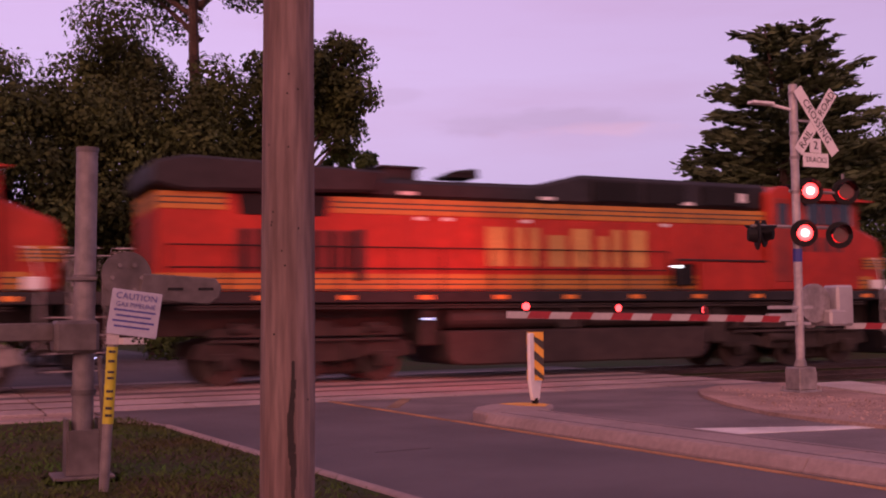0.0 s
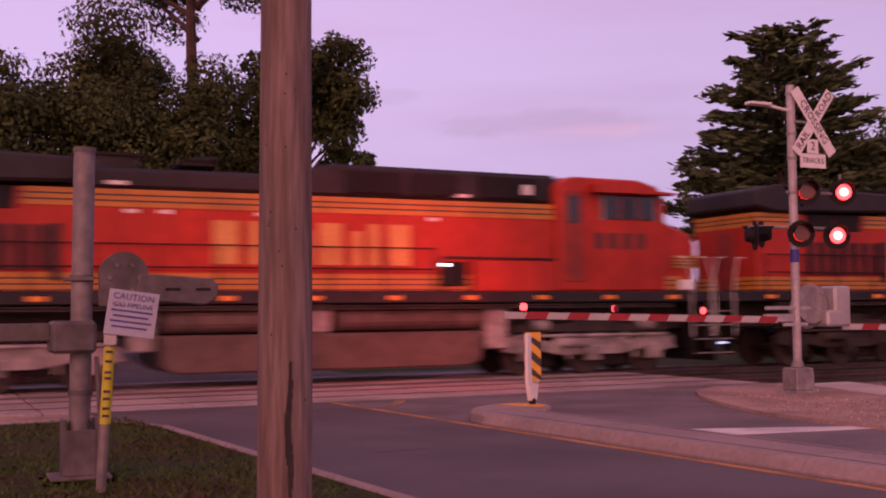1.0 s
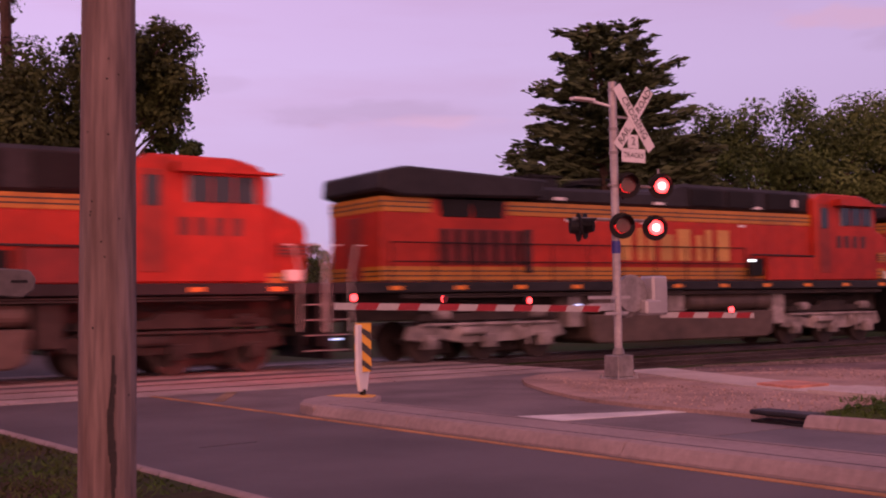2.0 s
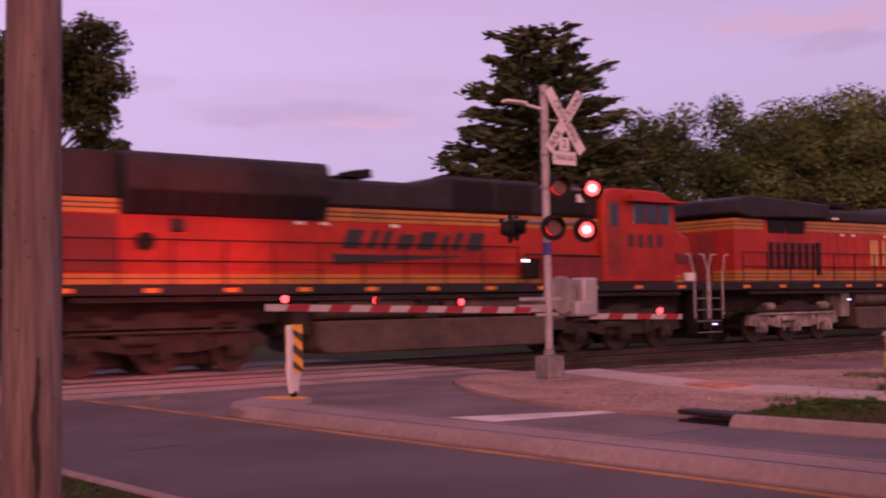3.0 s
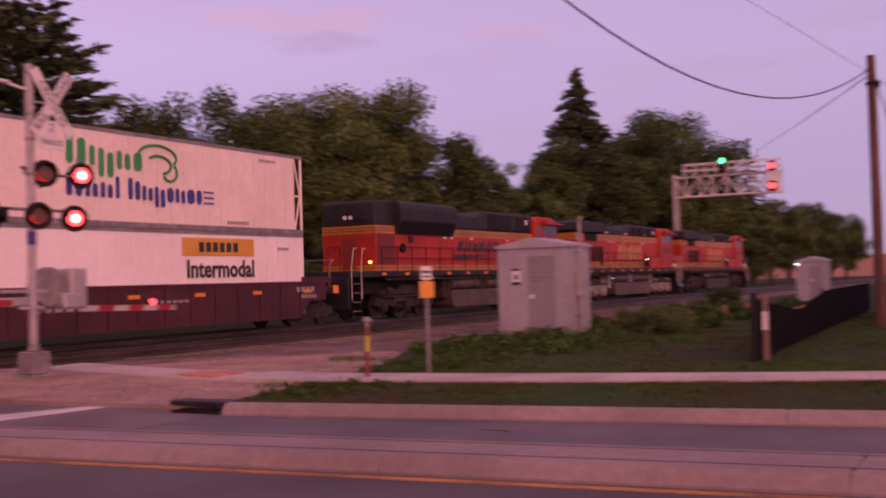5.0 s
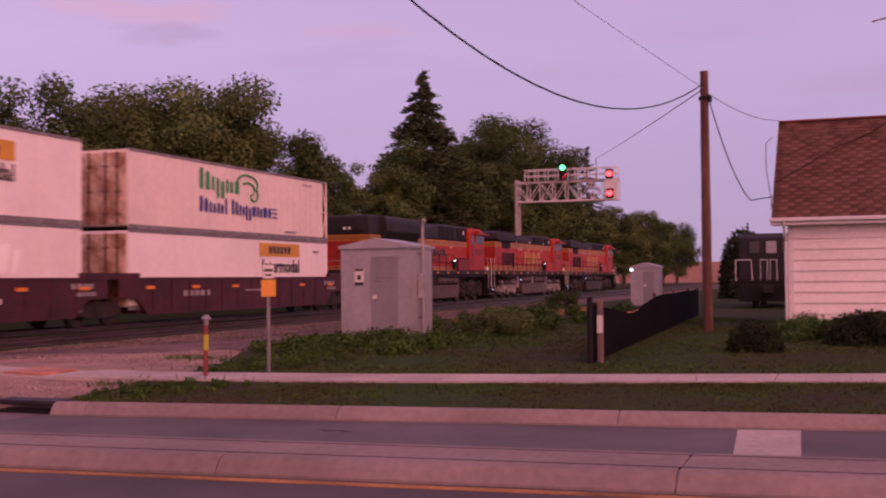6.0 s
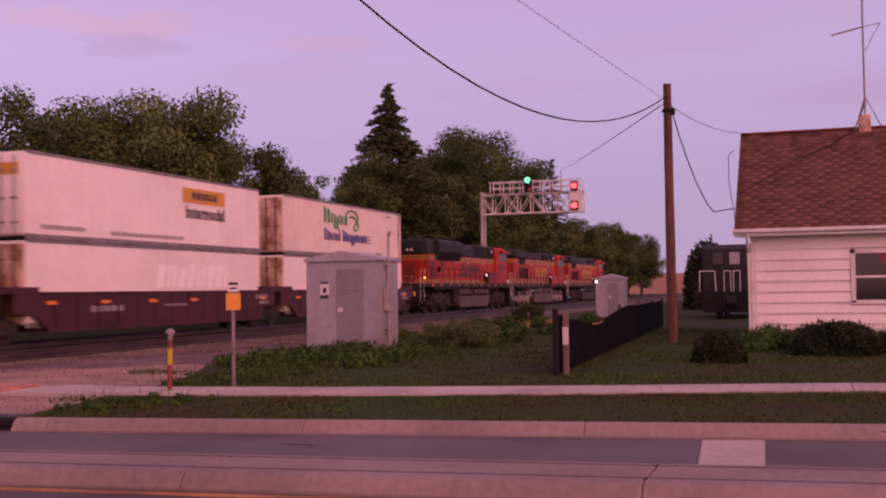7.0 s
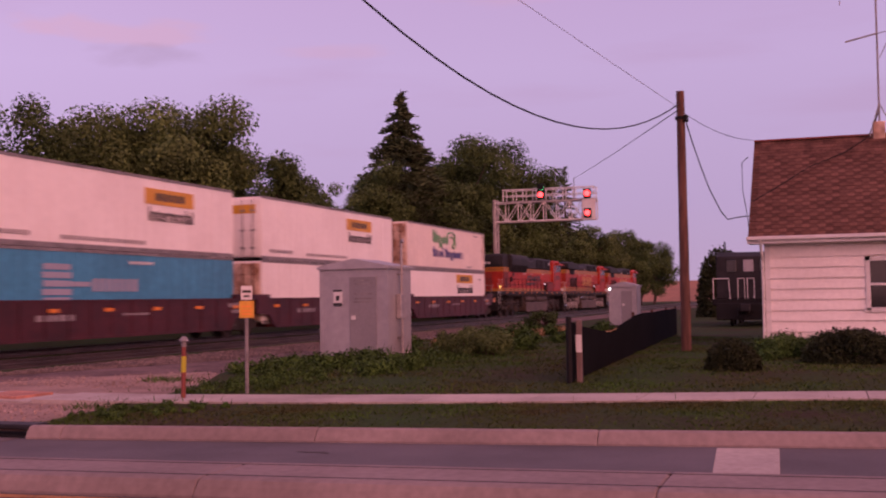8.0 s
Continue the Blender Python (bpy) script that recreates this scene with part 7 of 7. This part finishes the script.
def conifer(x, y, h, r, base, seed, label, whorl=0.55, droop=0.15, up=0.0, n_side=7, tips=1, trunk=0.28, dens=1.0, shape=1.0):
    """Straight trunk with tiers of boughs; each bough bears flat tufts of needles."""
    rng, rnd = np.random.default_rng(seed), random.Random(seed)
    t = thing("conifer", pose(x, y, -0.1), label, "tree")
    bm = B()
    tops = [(0.0, 0.0, h)] if tips == 1 else [(-0.9, 0.0, h * 0.965), (0.1, 0.3, h), (1.5, -0.2, h * 0.975)]
    split = h * 0.6
    rod(bm, (0, 0, 0), (0, 0, split), trunk, trunk * 0.6, seg=10)
    for q in tops:
        rod(bm, (0, 0, split), q, trunk * 0.5, 0.03, seg=8)
    part("trunk", bm, M_BARK, t)
    bm = B()
    verts = []
    z = base
    while z < h - 0.25:
        f = (h - z) / (h - base)
        reach = r * (f ** shape) * (1 if shape >= 1 else min(1, 0.35 + 1.4 * (1 - f)) if f > 0.8 else 1)
        for k in range(n_side):
            a = rnd.uniform(0, 2 * math.pi)
            ln = max(0.25, reach * rnd.uniform(0.62, 1.08))
            q = rnd.choice(tops)
            s = max(0.0, (z - split) / (h - split))
            o = Vector((q[0] * s, q[1] * s, z + rnd.uniform(-0.35, 0.35)))
            d = Vector((math.cos(a), math.sin(a), -droop + up * rnd.uniform(0.5, 1.2)))
            e = o + d * ln
            e.z += up * ln * 0.3
            rod(bm, o, e, 0.03, 0.01, seg=4)
            m = max(6, int(ln * 26 * dens))
            u = rng.uniform(0.18, 1.03, m)
            p = np.array(o)[None] + np.outer(u, np.array(e - o))
            p += rng.normal(size=(m, 3)) * np.array([0.17, 0.17, 0.11]) * (0.5 + ln * 0.14)
            side = np.array([-math.sin(a), math.cos(a), 0.0])
            out = np.array([math.cos(a), math.sin(a), 0.15])
            w1 = out[None] * rng.uniform(0.12, 0.28, (m, 1)) + side[None] * rng.uniform(-0.22, 0.22, (m, 1)) + rng.normal(size=(m, 3)) * 0.05
            w2 = np.cross(w1, rng.normal(size=(m, 3)))
            w2 /= np.linalg.norm(w2, axis=1)[:, None]
            w2 *= rng.uniform(0.05, 0.10, (m, 1))
            verts.append(np.stack([p - w1, p + w2, p + w1, p - w2], 1).reshape(-1, 3))
        z += whorl * rnd.uniform(0.75, 1.25)
    tagged(part("boughs", bm, M_BARK, t), kind="stuff")
    ob = new("needles", leaf_mesh("needles", np.concatenate(verts), M_NEEDLE))
    ob.parent = t
    return t


def clipped_bush(x, y, h, r, seed, label, n, size):
    """Dense dome of twigs with leaves all over and a lumpy outline."""
    rng, rnd = np.random.default_rng(seed), random.Random(seed)
    t = thing("bush", pose(x, y, 0.03), label, "bush")
    bm = B()
    for k in range(9):
        a = rnd.uniform(0, 2 * math.pi)
        limb(bm, (0, 0, 0), (0.6 * r * math.cos(a), 0.6 * r * math.sin(a), rnd.uniform(0.5, 0.8) * h), 0.02 * h, 0.008 * h, rnd, 3)
    part("stems", bm, M_BARK, t)
    a, e = rng.uniform(0, 2 * np.pi, n), rng.random(n) ** 0.8
    lump = 1 + 0.06 * np.sin(3 * a + seed) * np.sin(5 * e) + 0.05 * np.sin(7 * a + 6 * e)
    q = lump * np.clip(1 - np.abs(rng.normal(0, 0.09, n)), 0.6, 1.0) * (1 + 0.04 * rng.normal(size=n))
    c = np.sqrt(np.maximum(0, 1 - e ** 2.6))
    p = np.stack([q * r * c * np.cos(a), q * r * c * np.sin(a), np.maximum(0.02, q * h * e)], 1)
    u = rng.normal(size=(n, 3))
    u /= np.linalg.norm(u, axis=1)[:, None]
    w = np.cross(u, rng.normal(size=(n, 3)))
    w /= np.linalg.norm(w, axis=1)[:, None]
    s = size * rng.uniform(0.6, 1.4, n)[:, None]
    v = np.stack([p - u * s, p + w * s * 0.6, p + u * s, p - w * s * 0.6], 1).reshape(-1, 3)
    ob = new("foliage", leaf_mesh("foliage", v, M_HEDGE))
    ob.parent = t
    return t


def weed_mounds(name, label, n, size, seed, spot, count, height):
    """Low uneven mounds of single leaves standing on the ground."""
    rng, rnd = np.random.default_rng(seed), random.Random(seed)
    cs, rs = [], []
    for k in range(count):
        x, y = spot(rnd)
        h = rnd.uniform(*height)
        cs.append((x, y, 0.09 + h * 0.45))
        rs.append(h * rnd.uniform(0.7, 1.3))
    v = leaf_cloud(rng, np.array(cs), np.array(rs), n, size, 0.75)
    v[:, 2] = np.maximum(v[:, 2], 0.06)
    tagged(new(name, leaf_mesh(name, v, M_WEED)), label, "weeds", kind="stuff")


def make_trees():
    big = "broad green deciduous tree beyond the tracks"
    broadleaf(3.0, 45.0, 11.7, 5.0, 1.0, 11, big, 15000, mat=M_LEAF_DIM, clumps=32)
    broadleaf(8.6, 46.0, 14.0, 5.2, 1.5, 12, big, 18000, mat=M_LEAF_DIM, clumps=38)
    broadleaf(-3.5, 46.0, 11.5, 5.0, 1.0, 13, big, 10000, mat=M_LEAF_DIM)
    broadleaf(11.6, 51.5, 25.4, 5.8, 14.0, 14, "tall tree with a bare red-brown trunk and high crown", 9000, mat=M_LEAF_DIM, trunk=0.45, clumps=22)
    broadleaf(14.0, 43.0, 13.2, 3.2, 8.0, 15, "slender deciduous tree with an open crown", 4200, mat=M_LEAF_DIM, trunk=0.2, clumps=14)
    broadleaf(16.0, 44.0, 9.3, 1.8, 5.0, 16, "small deciduous tree beyond the tracks", 2500, trunk=0.15, clumps=10)
    broadleaf(12.2, 47.5, 10.2, 2.6, 2.0, 17, big, 5000)
    conifer(33.2, 37.1, 14.0, 6.5, 2.2, 21, "big dark white pine with three tops", whorl=0.60, droop=0.04, up=0.20, n_side=10, tips=3, trunk=0.35, dens=2.1, shape=0.62)
    group = (
        (49.4, 42.2, 13.4, 5.0, 2.0, 31, 7500, M_LEAF), (53.4, 40.0, 13.2, 4.6, 2.0, 32, 7000, M_LEAF2), (44.5, 46.0, 12.6, 4.6, 2.0, 40, 6000, M_LEAF),
        (58.2, 36.6, 14.4, 5.7, 1.5, 33, 17000, M_LEAF2), (66.0, 34.8, 11.4, 4.0, 1.5, 34, 7500, M_LEAF), (72.5, 36.0, 9.6, 3.2, 1.0, 35, 6000, M_LEAF),
        (62.0, 44.0, 10.4, 4.2, 1.0, 36, 6000, M_LEAF), (78.0, 38.0, 10.5, 3.6, 1.0, 37, 5000, M_LEAF),
        (89.0, 36.5, 13.0, 4.4, 0.6, 38, 8000, M_LEAF), (97.0, 33.5, 14.0, 4.6, 0.6, 39, 8000, M_LEAF),
        (107.0, 34.5, 18.0, 6.6, 0.8, 41, 10000, M_LEAF), (117.5, 33.5, 20.6, 7.4, 1.0, 42, 12000, M_LEAF),
        (128.0, 33.0, 15.5, 5.0, 0.5, 43, 7000, M_LEAF), (138.0, 32.6, 12.0, 4.6, 0.3, 44, 6000, M_LEAF), (148.0, 32.6, 11.0, 4.4, 0.3, 45, 5500, M_LEAF2),
        (159.0, 32.4, 11.6, 4.6, 0.3, 46, 5500, M_LEAF), (170.0, 32.4, 12.4, 4.6, 0.3, 47, 5500, M_LEAF2), (182.0, 32.6, 13.0, 5.0, 0.3, 48, 5500, M_LEAF),
        (195.0, 32.6, 12.6, 5.0, 0.3, 49, 5500, M_LEAF), (209.0, 32.4, 12.4, 5.0, 0.3, 50, 5500, M_LEAF), (223.0, 32.0, 12.0, 5.2, 0.3, 51, 5500, M_LEAF),
    )
    for x, y, h, r, b, seed, n, mat in group:
        far = x > 85
        broadleaf(x, y, h, r, b, seed, "broad deciduous tree in the row beside the track" if far else big, n, 0.34 if not far else 0.42, mat, 0.28, 28 if not far else 24)
    broadleaf(83.0, 37.5, 11.8, 2.6, 3.5, 61, "thin sparse pale-leaved tree", 1300, 0.3, M_LEAF2, 0.14, 16)
    broadleaf(106.5, 31.0, 11.5, 1.9, 6.0, 62, "yellow-green young tree behind the signal", 2500, 0.35, M_LEAF2, 0.14, 12)
    conifer(95.0, 36.0, 20.6, 9.8, 1.5, 22, "tall narrow dark spruce", whorl=0.30, droop=0.30, up=0.0, n_side=11, dens=0.8, shape=1.0)
    conifer(149.0, 33.0, 19.0, 4.5, 4.0, 23, "spruce top among the far trees", whorl=0.8, droop=0.2, n_side=8, dens=0.9)
    # undergrowth behind the track
    spots = [(-12, 40), (-5, 41), (2, 40.5), (9, 42), (18, 48), (24, 52), (36, 44), (42, 42), (47, 39), (53, 36), (60, 35), (67, 33.5), (74, 33.5), (81, 34), (88, 33), (95, 32.5)]
    for i, (x, y) in enumerate(spots):
        broadleaf(x, y, 3.2 + 0.8 * (i % 3), 2.8, 0.1, 70 + i, "dense low shrubs beyond the tracks", 2600, 0.24, M_LEAF, 0.08, 14, name="shrub")
    for i, (x, y, h) in enumerate(((40, 112, 8.5), (46, 108, 8.0), (52, 112, 9.0), (58, 115, 8.5), (66, 118, 9.5), (30, 118, 9.0), (20, 112, 10.0), (-8, 100, 11.0), (4, 110, 10.0), (12, 96, 9.0))):
        broadleaf(x, y, h, 4.2, 0.4, 100 + i, "distant dark tree behind the tracks", 2600, 0.45, M_LEAF, 0.2, 14)
    # garden bushes before the house, round bush by the far rails
    for x, y, h, r, seed in ((22.4, 1.75, 0.58, 0.5, 120), (25.2, -0.45, 0.72, 0.95, 121), (26.0, -2.2, 0.68, 0.9, 122)):
        clipped_bush(x, y, h, r, seed, "clipped dark-green garden bush before the house", 9000, 0.035)
    clipped_bush(75.0, 6.4, 4.2, 1.6, 125, "round green bush beside the fence line", 9000, 0.11)
    blades("flower_bed", "tall plants and lilies along the house wall", M_WEED, 5000, (27.0, 31.9, -5.5, 1.2), (0.1, 0.42), 9, None, lean=0.5, width=0.03, z=0.08)
    weed_mounds("broad_leaf_weeds", "leafy green weeds crowding round the signal cabinet", 13000, 0.040, 301, lambda r: (r.uniform(20.0, 25.7), r.uniform(8.0, 11.6)), 95, (0.05, 0.30))
    weed_mounds("verge_weeds", "leafy weeds between sidewalk and gravel", 5000, 0.026, 302, lambda r: (r.uniform(15.9, 20.0), r.uniform(8.6, 10.2)), 60, (0.03, 0.18))
    weed_mounds("gravel_weeds", "low weeds at the edge of the gravel", 3500, 0.024, 305, lambda r: (r.uniform(12.2, 14.0), 8.7 + r.uniform(-0.8, 0.6)), 50, (0.02, 0.09))
    weed_mounds("bed_plants", "leafy flower bed along the house wall", 14000, 0.040, 303, lambda r: (r.uniform(25.5, 30.5), r.uniform(-1.2, 1.3)), 50, (0.15, 0.45))
    weed_mounds("track_weeds", "leafy weeds in the rough grass along the track", 12000, 0.06, 304, lambda r: (r.uniform(29, 52), r.uniform(7.5, 12.0)), 46, (0.12, 0.5))
    for i, (x, y) in enumerate(((28.3, 9.0), (29.6, 9.6), (27.6, 8.2), (30.8, 9.2))):
        broadleaf(x, y, 0.75 + 0.15 * (i % 2), 0.75, 0.0, 130 + i, "rank green bush beside the signal cabinet", 1500, 0.09, M_LEAF2, 0.03, 10, name="bush")
    broadleaf(45.0, 11.0, 1.3, 0.8, 0.0, 135, "small green bush beside the track", 1200, 0.1, M_LEAF, 0.03, 10, name="bush")


make_trees()


# ---- movement ----
def travelled(t):
    ts, xs = zip(*TRAVEL)
    return float(np.interp(t, ts, xs))


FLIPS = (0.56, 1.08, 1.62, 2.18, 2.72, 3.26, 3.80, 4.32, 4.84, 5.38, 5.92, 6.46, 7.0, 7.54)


def motions():
    # the whole train rolls to the right along the far track
    for ob, off, z in ROLLING:
        walk(ob, [(t, pose(x + off, FAR_TRACK, z)) for t, x in TRAVEL])
    # wheels turn as far as the train has rolled
    for ob, r in SPINNING:
        x, y, z = ob.location
        walk(ob, [(k / FPS, pose(x, y, z, 0, math.degrees((travelled(k / FPS) - TRAVEL[0][1]) / r) % 360, 0)) for k in range(8 * FPS + 1)])
    # crossing lamps wink by turns: an added drum swings its glowing face round in place of switching
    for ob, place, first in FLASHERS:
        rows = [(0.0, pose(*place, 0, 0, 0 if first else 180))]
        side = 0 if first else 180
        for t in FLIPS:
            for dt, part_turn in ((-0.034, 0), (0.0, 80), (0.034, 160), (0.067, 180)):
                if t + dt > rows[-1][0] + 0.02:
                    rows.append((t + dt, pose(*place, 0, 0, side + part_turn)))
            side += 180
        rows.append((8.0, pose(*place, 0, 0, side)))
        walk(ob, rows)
    # the track signal drops from green to red, imitated by turning the added drums
    for ob, place, turn in ASPECTS:
        walk(ob, [(t, pose(*place, 0, 0, turn + a)) for t, a in ((0.0, 0), (7.70, 0), (7.734, 70), (7.767, 140), (7.80, 180), (8.0, 180))])


motions()
